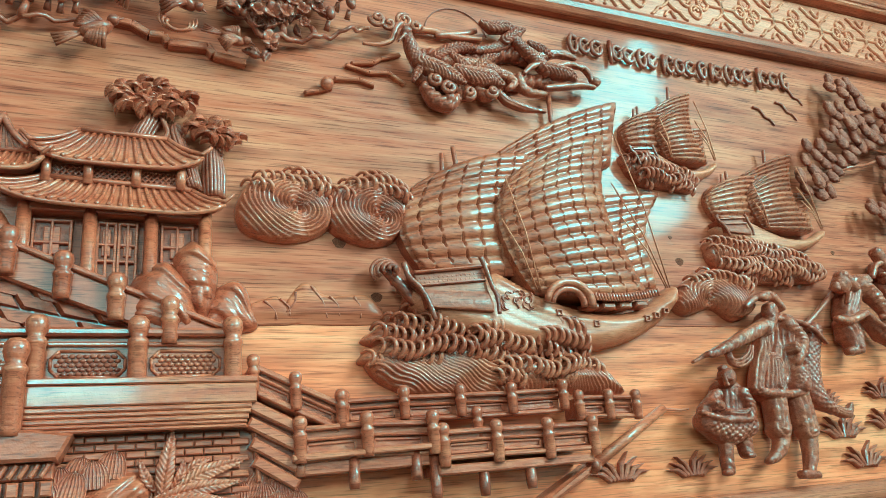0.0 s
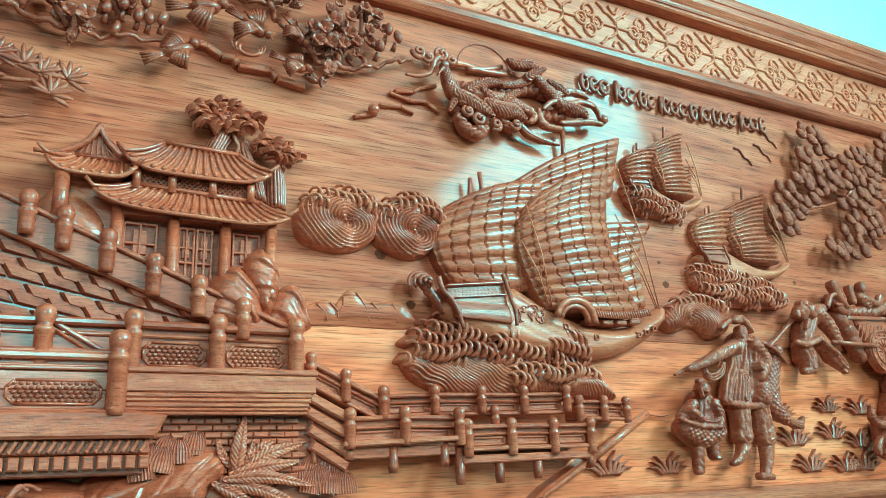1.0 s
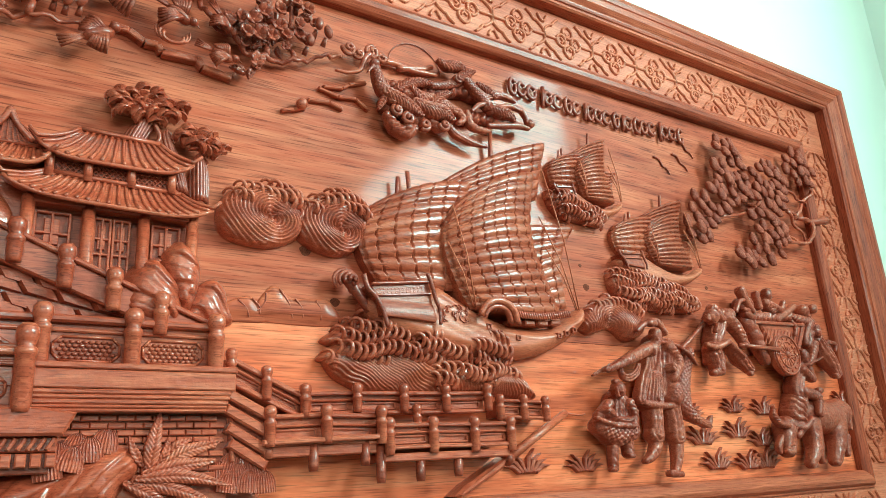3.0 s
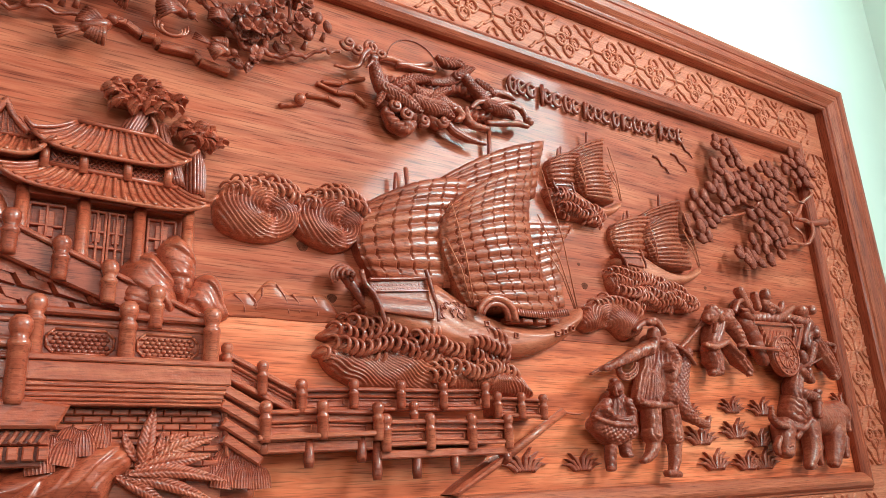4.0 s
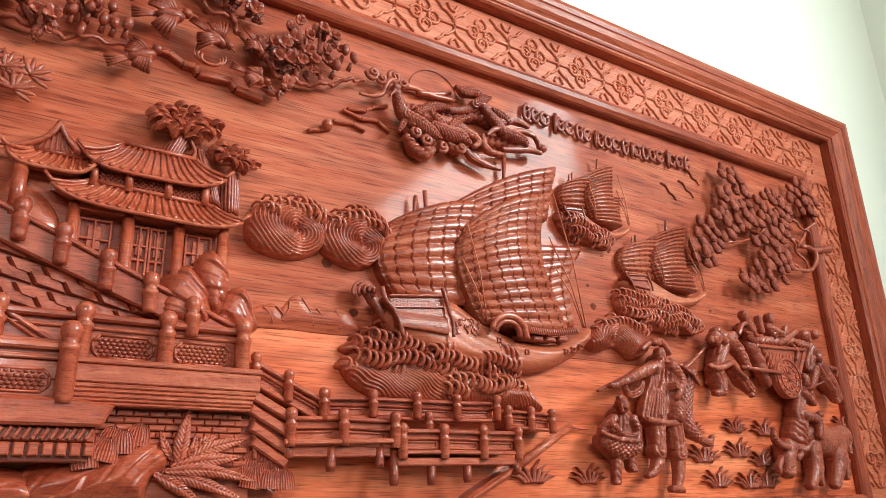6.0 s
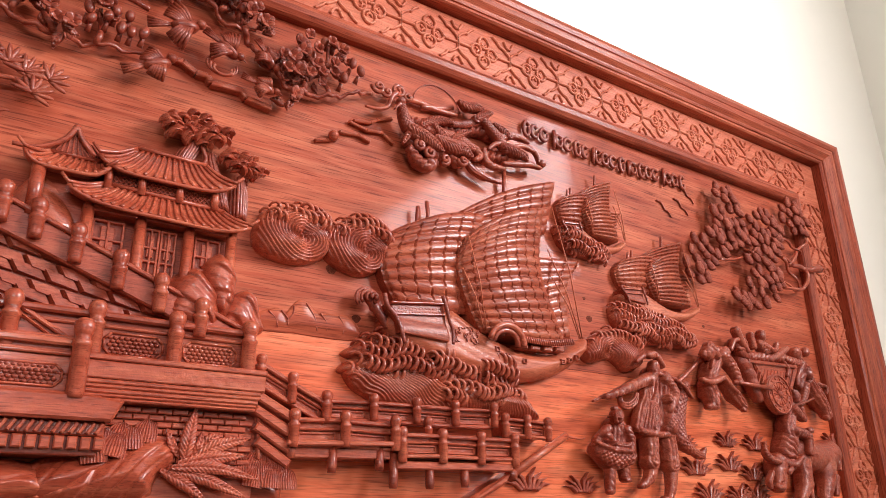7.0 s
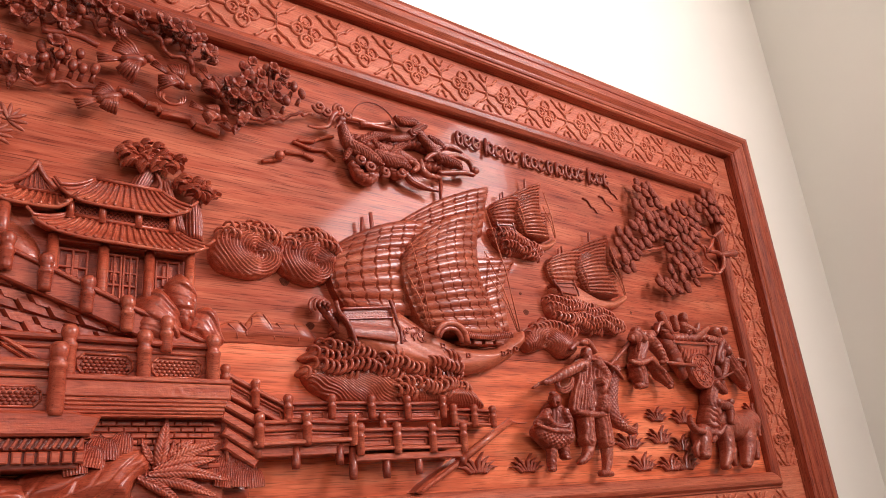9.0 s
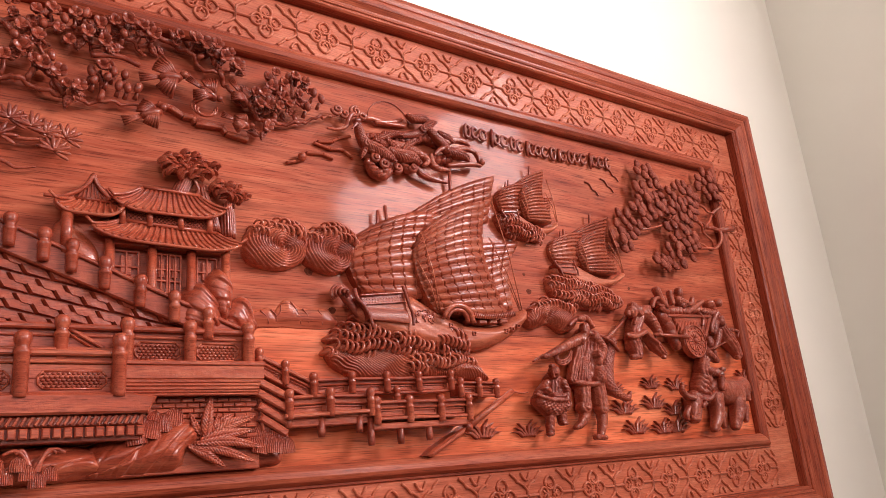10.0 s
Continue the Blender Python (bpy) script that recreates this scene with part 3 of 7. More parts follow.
def ship(x, z, s, label, main):
    """A three-sailed junk; s is its size beside the great ship."""
    t = thing("carved_ship", x, z, label, "ship", "carved ships")
    k = 1.0 if main else 0.6

    def P(q):
        return (x + q[0] * s[0], z + q[1] * s[1])
    # places over the keel's middle, in the great ship's own measures
    def edge(*q):
        return [P(c) for c in q]
    Build().patch(sail_grid(edge((-0.228, 0.128), (-0.256, 0.165), (-0.267, 0.205), (-0.256, 0.245), (-0.232, 0.278)), edge((-0.02, 0.125), (-0.014, 0.264), (0.018, 0.372)), 8, 7, 0.034 * k, 0.012 * k, 0.03 * s[1]), 0.05 * k).ob("rear_sail", SAIL, t)
    Build().patch(sail_grid(edge((-0.03, 0.30), (-0.05, 0.335), (-0.06, 0.36)), edge((0.205, 0.37), (0.224, 0.443), (0.253, 0.522)), 6, 7, 0.016 * k, 0.012 * k, 0.028 * s[1]), 0.04 * k).ob("upper_sail", SAIL, t)
    Build().patch(sail_grid(edge((-0.029, 0.084), (-0.061, 0.126), (-0.086, 0.186), (-0.088, 0.24), (-0.057, 0.293)), edge((0.212, 0.09), (0.18, 0.152), (0.152, 0.212), (0.143, 0.276), (0.155, 0.344), (0.177, 0.414)), 13, 8, 0.040 * k, 0.038 * k, 0.035 * s[1]), 0.07 * k).ob("fore_sail", SAIL, t)
    Build().patch(sail_grid(edge((0.20, 0.105), (0.17, 0.20), (0.17, 0.304)), edge((0.272, 0.117), (0.270, 0.235), (0.325, 0.325)), 9, 3, 0.005 * k, 0.006, 0.0, 0.001, 0.004), 0.02 * k).ob("head_sail", SAIL, t)
    for a, c, r in (((0.08, 0.40), (0.08, 0.512), 0.0052), ((-0.135, 0.30), (-0.146, 0.372), 0.0048), ((-0.171, 0.29), (-0.169, 0.355), 0.0045)):
        a, c = P(a), P(c)
        Build().tube([(a[0], 0.012, a[1]), (c[0], 0.020, c[1])], r * s[0] ** 0.5, seg=8).ob("mast", DEEP, t)
    for a, c in (((0.173, 0.409), (0.251, 0.097)), ((0.15, 0.297), (0.246, 0.097)), ((0.158, 0.23), (0.242, 0.097)), ((-0.095, 0.207), (-0.036, 0.085)), ((-0.078, 0.288), (-0.029, 0.085))):
        a, c = P(a), P(c)
        Build().tube([(a[0], 0.080 * k, a[1]), ((a[0] + c[0]) / 2, 0.084 * k, (a[1] + c[1]) / 2), (c[0], 0.068 * k, c[1])], 0.0015, seg=6).ob("rope", LATTICE, t)
    # hull
    hull = smooth_loop([P(q) for q in ((-0.255, 0.09), (-0.124, 0.118), (-0.097, 0.128), (-0.058, 0.11), (-0.011, 0.087), (0.058, 0.062), (0.133, 0.054), (0.198, 0.064), (0.242, 0.084), (0.292, 0.114), (0.298, 0.087), (0.255, 0.047), (0.174, 0.007), (0.086, -0.011), (-0.004, -0.012), (-0.124, 0.008), (-0.235, 0.04))], 6)
    zt = z

    def hull_h(px, pz, d):
        g, e = (pz - zt) / s[1], (px - x) / s[0]
        sheer = g - 0.066 - 0.95 * np.clip(e - 0.12, 0, 1) ** 2 - 1.3 * np.clip(0.10 - e, 0, 1) ** 2
        wale = 0.004 * np.exp(-((sheer + 0.010) / 0.003) ** 2) + 0.003 * np.exp(-((sheer + 0.030) / 0.0025) ** 2)
        seam = -0.0012 * np.exp(-((np.mod(sheer, 0.02) - 0.01) / 0.0012) ** 2)
        return (0.024 + 0.026 * np.clip(d / (0.022 * s[1]), 0, 1) ** 0.5 + 0.03 * np.clip(0.12 - g, 0, 0.12)) * k + (seam + wale) * k
    relief("hull", hull, hull_h, LATTICE, t, 0.004 if main else 0.003)
    relief("stern_castle", np.array([P(q) for q in ((-0.258, 0.110), (-0.131, 0.125), (-0.119, 0.047), (-0.237, 0.052))]), lambda px, pz, d: (0.056 + 0.006 * np.sin(np.clip(((pz - z) / s[1] - 0.036) / 0.046, 0, 1) * np.pi) ** 0.7) * k, MATTE, t, 0.003)
    rail = Build().bar(P((-0.258, 0.110)), P((-0.131, 0.126)), 0.005 * s[1], 0.02, 0.065 * k)
    rail.bar(P((-0.25, 0.088)), P((-0.128, 0.102)), 0.003 * s[1], 0.02, 0.063 * k)
    rail.ob("stern_rail", CARVED, t)
    for q, r in ((((-0.136, 0.142), (-0.128, 0.118), (-0.120, 0.09), (-0.112, 0.07), (-0.112, 0.042)), 0.0046), (((-0.276, 0.125), (-0.268, 0.10), (-0.252, 0.085), (-0.238, 0.06), (-0.228, 0.03)), 0.0055)):
        Build().tube([(p[0], 0.064 * k, p[1]) for p in soft_line([P(c) for c in q])], r * s[0] ** 0.6, r * 0.8 * s[0] ** 0.6, seg=8).ob("stern_bracket", DEEP, t)
    if main:
        lat = Build()
        for i in range(14):
            for j in range(2):
                q = P((-0.246 + i * 0.0082, 0.094 + j * 0.0075 + i * 0.0010))
                lat.ball(q[0], 0.054, q[1], 0.0034, 0.003, 0.0034, 45, seg=6, rings=4)
        lat.ob("stern_lattice", CARVED, t)
        q = P((-0.296, 0.120))
        Build().tube([(x, 0.03, z) for x, z in soft_line([P((-0.300, 0.132)), P((-0.284, 0.112)), P((-0.268, 0.092)), P((-0.248, 0.066))])], 0.012, 0.009).ob("stern_scroll", DEEP, t)
        for i, r in enumerate((0.021, 0.0155, 0.010, 0.005)):
            Build().tube([(q[0] + r * 1.15 * math.cos(a) + 0.002 * i, 0.028 + 0.007 * i, q[1] + r * math.sin(a)) for a in np.linspace(-1.2, 3.9, 12)], 0.0054, 0.0036).ob("stern_scroll", DEEP, t)
        # cabin arch and ribbed awning on the fore deck
        for grow, hh, r, m in ((1.0, 0.074, 0.0085, CARVED), (0.72, 0.070, 0.007, CARVED)):
            c = P((0.022, 0.058))
            Build().tube([(c[0] + 0.045 * grow * math.cos(a), hh + 0.004 * math.sin(a), c[1] + 0.040 * grow * math.sin(a)) for a in np.linspace(-0.1, 3.0, 16)], r, r * 0.75).ob("cabin_arch", m, t)
        for i in range(26):
            aw = Build()
            u = i / 25
            q = P((0.058 + 0.157 * u, 0.081 + 0.011 * u - 0.006 * math.sin(math.pi * u)))
            aw.tube([(q[0], 0.05, q[1] + 0.006), (q[0] + 0.005, 0.068, q[1]), (q[0] + 0.006, 0.070, q[1] - 0.012)], 0.0042, 0.003, seg=6)
            aw.ob("awning_rib", CARVED, t)
        for i in range(4):
            q = P((0.065 + 0.036 * i, 0.060 + 0.002 * i * i / 3))
            Build().box(q[0], q[0] + 0.026, q[1] - 0.004, q[1] + 0.006, 0.03, 0.062, 0.002).ob("deck_board", CARVED, t)
        for qx, qz in ((0.011, 0.049), (0.038, 0.037), (0.085, 0.030), (0.198, 0.041), (0.220, 0.047), (0.243, 0.056)):
            q = P((qx, qz))
            o = Build()
            for d in ((-1, 0), (1, 0), (0, -1), (0, 1)):
                o.box(q[0] + d[0] * 0.0045 - (0.0012 if d[0] else 0.0055), q[0] + d[0] * 0.0045 + (0.0012 if d[0] else 0.0055),
                      q[1] + d[1] * 0.0045 - (0.0012 if d[1] else 0.0055), q[1] + d[1] * 0.0045 + (0.0012 if d[1] else 0.0055), 0.03, 0.0565, 0.0006)
            o.ob("port", CARVED, t)
        fl = Build()
        rnd = random.Random(4)
        for i in range(26):
            q = P((-0.075 + rnd.uniform(-0.03, 0.035), 0.07 + rnd.uniform(-0.014, 0.014)))
            a0 = rnd.uniform(0, 6)
            fl.tube([(q[0] + 0.006 * math.cos(a0 + a), 0.0535, q[1] + 0.006 * math.sin(a0 + a)) for a in np.linspace(0, 2.5, 5)], 0.0014, seg=5)
        tagged(fl.ob("hull_scroll", CARVED, t), kind="stuff")
    return t


ship(-1.345, 1.775, (1.0, 1.0), "great carved junk with battened swelling sails on curling waves", True)
ship(-0.985, 2.13, (0.42, 0.435), "small carved junk with battened sails, farther off", False)
ship(-0.755, 1.985, (0.57, 0.47), "small carved junk with battened sails beside the pine", False)


# ---- waves and clouds ----
def edge_distance(poly, x, z):
    """How far a point lies inside a loop; below zero outside it."""
    a = np.asarray(poly)
    c = np.roll(a, -1, axis=0)
    e, w = c - a, np.array((x, z)) - a
    u = np.clip((w * e).sum(1) / np.maximum((e * e).sum(1), 1e-12), 0, 1)
    d = np.hypot(*(w - e * u[:, None]).T).min()
    side = (a[:, 1] > z) != (c[:, 1] > z)
    cross = a[:, 0] + (z - a[:, 1]) / np.where(side, c[:, 1] - a[:, 1], 1.0) * e[:, 0]
    return d if (side & (x < cross)).sum() % 2 else -d


def foam(t, crest, base, seed, pitch, mat, lean=0.0):
    """The curling top of a wave: comma-shaped claws, thick at the hook, packed in staggered rows over a low core."""
    cp = smooth_loop(crest, 6)
    relief("foam_core", cp, lambda px, pz, d: 0.004 + dome(d, 0.03, base * 0.75), mat, t, 0.003)
    rnd = random.Random(seed)
    b = Build()
    w = pitch / 0.0115 * 1.12
    z, row = cp[:, 1].max() - 0.004, 0
    while z > cp[:, 1].min():
        x = cp[:, 0].min() + (row % 2) * 0.006 * w
        while x < cp[:, 0].max():
            zz = z + 0.006 * w * math.sin(x * 55 / w + seed + row)
            d = edge_distance(cp, x, zz)
            if d > 0.001:
                a = lean * 0.6 + 0.40 * math.sin(x * 26 / w + 1.7 * seed + row * 0.9) + rnd.uniform(-0.12, 0.12)
                ca, sa = math.cos(a), math.sin(a)
                top = 0.004 + base * min(1.0, d / 0.022) ** 0.5
                k = w * rnd.uniform(0.9, 1.12)
                pts = []
                for u, v, hh in ((-0.010, 0.009, -0.006), (-0.004, 0.0125, 0.003), (0.003, 0.010, 0.008), (0.0055, 0.002, 0.0105), (0.003, -0.007, 0.008), (-0.002, -0.011, 0.002)):
                    pts.append((x + (u * ca - v * sa) * k, max(0.004, top + hh * k), zz + (u * sa + v * ca) * k))
                b.tube([tuple(p) for p in soft_line(pts, 2)], 0.0024 * k, 0.0046 * k, seg=7)
            x += 0.0128 * w * rnd.uniform(0.92, 1.08)
        z -= 0.0178 * w
        row += 1
    tagged(b.ob("foam_strand", mat, t), kind="stuff")


def wave(name, loop, crest, label, category, seed, top=0.026, step=0.019, dirn=(1.0, 0.3), group="carved waves", freq=800):
    """Foam: a strand-combed body with a mass of little curls over it."""
    t = thing(name, loop[0][0], min(p[1] for p in loop), label, category, group)
    poly = smooth_loop(loop, 6)
    cx = poly[:, 0].mean()

    def h(px, pz, d):
        ph = freq * (dirn[0] * pz + dirn[1] * (px - cx)) + 7 * np.sin((px - cx) * 30 + pz * 22) + 2.0 * np.sin((px - cx) * 85 - pz * 60)
        return 0.006 + dome(d, 0.05, top) + 0.006 * np.sin((px - cx) * 42) * np.sin(pz * 55) * np.clip(d / 0.03, 0, 1) + 0.0055 * np.abs(np.sin(ph / 2)) * np.clip(d / 0.008, 0, 1)
    relief("combed_water", poly, h, CARVED, t, 0.0016)
    for i, lobe in enumerate(crest if isinstance(crest[0], list) else [crest]):
        foam(t, lobe, top + 0.006 + 0.003 * i, seed + i, step * 0.6, CARVED, 0.25)
    return t


wave("carved_wave", [(-1.679, 1.752), (-1.643, 1.765), (-1.50, 1.775), (-1.40, 1.768), (-1.36, 1.72), (-1.36, 1.692), (-1.581, 1.692), (-1.642, 1.708), (-1.668, 1.726)],
     [[(-1.684, 1.783), (-1.651, 1.808), (-1.621, 1.828), (-1.57, 1.836), (-1.524, 1.82), (-1.50, 1.79), (-1.50, 1.762), (-1.55, 1.768), (-1.60, 1.772), (-1.65, 1.772)],
      [(-1.69, 1.747), (-1.669, 1.772), (-1.627, 1.787), (-1.525, 1.79), (-1.45, 1.77), (-1.458, 1.748), (-1.577, 1.749), (-1.638, 1.744)],
      [(-1.511, 1.80), (-1.456, 1.818), (-1.40, 1.802), (-1.38, 1.766), (-1.395, 1.75), (-1.499, 1.752)],
      [(-1.398, 1.782), (-1.37, 1.81), (-1.317, 1.824), (-1.275, 1.805), (-1.275, 1.755), (-1.358, 1.75)]],
     "carved foaming waves under the great ship", "wave", 1, 0.026, 0.019, (0.86, 0.5), freq=1050)
wave("carved_wave", [(-1.44, 1.735), (-1.36, 1.742), (-1.25, 1.738), (-1.212, 1.71), (-1.205, 1.683), (-1.324, 1.692), (-1.44, 1.695)],
     [(-1.472, 1.715), (-1.451, 1.746), (-1.395, 1.755), (-1.322, 1.754), (-1.25, 1.732), (-1.263, 1.717), (-1.411, 1.707), (-1.466, 1.70)], "carved crest of foam before the great ship", "wave", 2, 0.034, 0.019, (0.5, 0.86), freq=1050)
wave("carved_wave", [(-1.105, 2.160), (-1.08, 2.172), (-0.99, 2.148), (-0.935, 2.135), (-0.935, 2.108), (-1.07, 2.115)],
     [[(-1.108, 2.165), (-1.08, 2.184), (-0.99, 2.158), (-0.94, 2.142), (-0.93, 2.125), (-1.02, 2.128), (-1.085, 2.135)], [(-1.08, 2.14), (-1.0, 2.142), (-0.93, 2.128), (-0.935, 2.106), (-1.0, 2.108), (-1.07, 2.112)]],
     "carved waves under a small ship", "wave", 3, 0.024, 0.015, (0.2, 1.0), freq=1100)
wave("carved_wave", [(-0.93, 1.985), (-0.88, 1.998), (-0.76, 1.98), (-0.66, 1.96), (-0.625, 1.92), (-0.74, 1.908), (-0.87, 1.91), (-0.925, 1.945)],
     [[(-0.935, 1.985), (-0.88, 2.005), (-0.76, 1.989), (-0.67, 1.967), (-0.66, 1.945), (-0.78, 1.948), (-0.9, 1.95)], [(-0.92, 1.955), (-0.80, 1.962), (-0.67, 1.958), (-0.622, 1.925), (-0.66, 1.912), (-0.76, 1.908), (-0.87, 1.912)]],
     "carved waves under a small ship", "wave", 4, 0.024, 0.016, (0.2, 1.0), freq=1100)


def scroll_cloud(loop, centre, crest, seed, label):
    """A combed cloud bank wound about a centre, with hooked crests along its top."""
    t = thing("carved_cloud", centre[0], min(p[1] for p in loop), label, "cloud", "carved clouds")
    poly = smooth_loop(loop, 6)

    def h(px, pz, d):
        u, w = px - centre[0], pz - centre[1]
        r = np.hypot(u * 0.75 + 0.25 * w, w)
        a = np.arctan2(w, u)
        lobe = 0.004 * np.sin(a * 3 + r * 60)
        return 0.006 + dome(d, 0.04, 0.032) + lobe * np.clip(d / 0.03, 0, 1) - 0.014 * np.exp(-(r / 0.016) ** 2) + 0.0075 * np.abs(np.sin((r * 1150 + a * 4 + 3 * np.sin(a * 2 + 40 * r)) / 2)) * np.clip(d / 0.005, 0, 1)
    relief("combed_bank", poly, h, CARVED, t, 0.0018)
    foam(t, crest, 0.034, seed, 0.0105, CARVED, 0.5)


scroll_cloud([(-1.88, 1.99), (-1.865, 2.036), (-1.83, 2.056), (-1.75, 2.062), (-1.722, 2.02), (-1.73, 1.97), (-1.79, 1.945), (-1.86, 1.955)], (-1.785, 2.0),
             [(-1.872, 2.02), (-1.855, 2.045), (-1.83, 2.058), (-1.75, 2.064), (-1.722, 2.03), (-1.735, 2.0), (-1.76, 2.012), (-1.80, 2.022), (-1.84, 2.0)], 5, "carved combed wave cloud beside the pavilion")
scroll_cloud([(-1.735, 2.0), (-1.72, 2.045), (-1.66, 2.068), (-1.6, 2.058), (-1.585, 2.02), (-1.61, 1.962), (-1.66, 1.945), (-1.72, 1.965)], (-1.645, 1.995),
             [(-1.73, 2.03), (-1.66, 2.070), (-1.6, 2.060), (-1.583, 2.02), (-1.60, 1.995), (-1.635, 2.012), (-1.67, 2.02), (-1.71, 2.005)], 6, "carved combed wave cloud beside the great ship")
scroll_cloud([(-1.045, 1.86), (-1.0, 1.908), (-0.93, 1.925), (-0.865, 1.91), (-0.845, 1.85), (-0.9, 1.825), (-0.95, 1.85), (-1.02, 1.835)], (-0.96, 1.862),
             [(-1.03, 1.878), (-1.0, 1.905), (-0.93, 1.928), (-0.865, 1.91), (-0.85, 1.875), (-0.90, 1.885), (-0.96, 1.888)], 7, "carved curling wave before the great ship's bow")

# ---- the pavilion, its stairway and the pier ----
def share(name, me, parent, x, h, z, s=(1, 1, 1), turn=0.0, tip=0.0, spin=0.0):
    """One more piece on a shared mesh."""
    o = new(name, me)
    o.parent = parent
    o.matrix_basis = Matrix.Translation((x, -h, z)) @ Matrix.Rotation(radians(-turn), 4, "Y") @ Matrix.Rotation(radians(tip), 4, "X") @ Matrix.Rotation(radians(spin), 4, "Z") @ Matrix.Diagonal((*s, 1))
    return o


def mesh_only(b, name, mat):
    o = b.ob(name, mat)
    me = o.data
    bpy.data.objects.remove(o)
    return me


def post(parent, x, z0, z1, h, r=0.011, mat=CARVED):
    """A turned baluster with a ball on top."""
    n = z1 - z0
    prof = [(r * 0.9, 0), (r * 0.9, 0.006), (r, 0.010), (r * 0.98, n - r * 3.4), (r * 1.12, n - r * 3.2), (r * 1.12, n - r * 2.8), (r * 0.8, n - r * 2.4),
            (r * 0.95, n - r * 2.0), (r * 1.16, n - r * 1.3), (r * 1.08, n - r * 0.6), (r * 0.7, n - r * 0.15), (r * 0.2, n)]
    return Build().lathe(x, h, z0, prof, 14).ob("post", mat, parent)


def scale_panel(parent, x0, x1, z0, z1, h):
    """A sunk oval of fish-scale lattice in a balustrade panel."""
    cut = (z1 - z0) * 0.3
    loop = [(x0 + cut, z0), (x1 - cut, z0), (x1, z0 + cut), (x1, z1 - cut), (x1 - cut, z1), (x0 + cut, z1), (x0, z1 - cut), (x0, z0 + cut)]
    rim = Build()
    for p, q in zip(loop, loop[1:] + loop[:1]):
        rim.tube([(p[0], h, p[1]), (q[0], h, q[1])], 0.0022, seg=6)
    rim.ob("panel_rim", CARVED, parent)
    b = Build()
    step = 0.0085
    for j in range(int((z1 - z0) / (step * 0.7))):
        for i in range(int((x1 - x0) / step) + 1):
            x, z = x0 + (i + 0.5 * (j % 2)) * step, z0 + 0.004 + j * step * 0.7
            if x0 + 0.006 < x < x1 - 0.006 and z < z1 - 0.003 and min(x - x0, x1 - x) + min(z - z0, z1 - z) > cut:
                b.ball(x, h - 0.001, z, 0.0045, 0.0035, 0.0032, seg=6, rings=4)
    tagged(b.ob("scale_lattice", DEEP, parent), kind="stuff")


def rail_panel(parent, a, b, drop, h, w=0.0085):
    """A railing bay from a to b (x, z of the top rail): top, middle and foot rails and a sunk board."""
    (x0, z0), (x1, z1) = a, b
    Build().prism([(x0, z0 - drop), (x1, z1 - drop), (x1, z1), (x0, z0)], 0.0, h - 0.012, 0.002).ob("panel_board", CARVED, parent)
    Build().bar(a, b, w, h - 0.016, h).ob("top_rail", CARVED, parent)
    Build().bar((x0, z0 - drop), (x1, z1 - drop), w, h - 0.016, h).ob("foot_rail", CARVED, parent)
    k = drop * 0.36
    Build().bar((x0, z0 - k), (x1, z1 - k), w * 0.6, h - 0.016, h - 0.003).ob("middle_rail", CARVED, parent)
    g = (z1 - z0) / (x1 - x0)
    m = (x1 - x0) * 0.14
    ins = Build()
    lo, hi = drop * 0.80, drop * 0.50
    pts = [(x0 + m, z0 + g * m - lo), (x1 - m, z1 - g * m - lo), (x1 - m, z1 - g * m - hi), (x0 + m, z0 + g * m - hi)]
    for p, q in zip(pts, pts[1:] + pts[:1]):
        ins.bar(p, q, 0.004, h - 0.014, h - 0.008, 0.001)
    ins.ob("inset", CARVED, parent)


def roof(parent, ridge, eave, h0, h1, ribs, lift=0.016, ends=(0.02, 0.02)):
    """A swept tile roof from a ridge line down to an upturned eave; ribs are rounded tiles."""
    (rx0, rz0), (rx1, rz1) = ridge
    (ex0, ez0), (ex1, ez1) = eave

    def at(u, v):
        top = np.array((rx0 + (rx1 - rx0) * u, rz0 + (rz1 - rz0) * u))
        up = lift * abs(2 * u - 1) ** 5
        bot = np.array((ex0 + (ex1 - ex0) * u, ez0 + (ez1 - ez0) * u + up))
        w = v + 0.12 * math.sin(math.pi * v)
        z = top[1] + (bot[1] - top[1]) * w
        return (top[0] + (bot[0] - top[0]) * v, h0 + (h1 - h0) * v ** 1.25, z)
    Build().patch([[at(u, v) for u in np.linspace(0, 1, 25)] for v in np.linspace(0, 1, 9)], 0.03).ob("roof_slope", CARVED, parent)
    for i in range(ribs):
        u = (i + 0.5) / ribs
        q = [at(u, v) for v in np.linspace(0.02, 1.01, 7)]
        Build().tube([(x, h + 0.001, z) for x, h, z in q], 0.0030, 0.0034, seg=7).ob("roof_tile", CARVED, parent)
    edge = [at(u, 1.0) for u in np.linspace(0, 1, 21)]
    Build().tube([(x, h - 0.002, z - 0.003) for x, h, z in edge], 0.0038, seg=8).ob("eave", CARVED, parent)
    Build().tube([(rx0, h0 + 0.003, rz0), ((rx0 + rx1) / 2, h0 + 0.003, (rz0 + rz1) / 2), (rx1, h0 + 0.003, rz1)], 0.0042, seg=8).ob("ridge", CARVED, parent)
    for u in (0.0, 1.0):
        q = [at(u, v) for v in np.linspace(0, 1, 8)]
        s = -1 if u == 0 else 1
        q.append((q[-1][0] + 0.012 * s, q[-1][1] + 0.002, q[-1][2] + 0.012))
        Build().tube([(x, h + 0.003, z) for x, h, z in q], 0.0040, 0.003, seg=8).ob("hip", CARVED, parent)


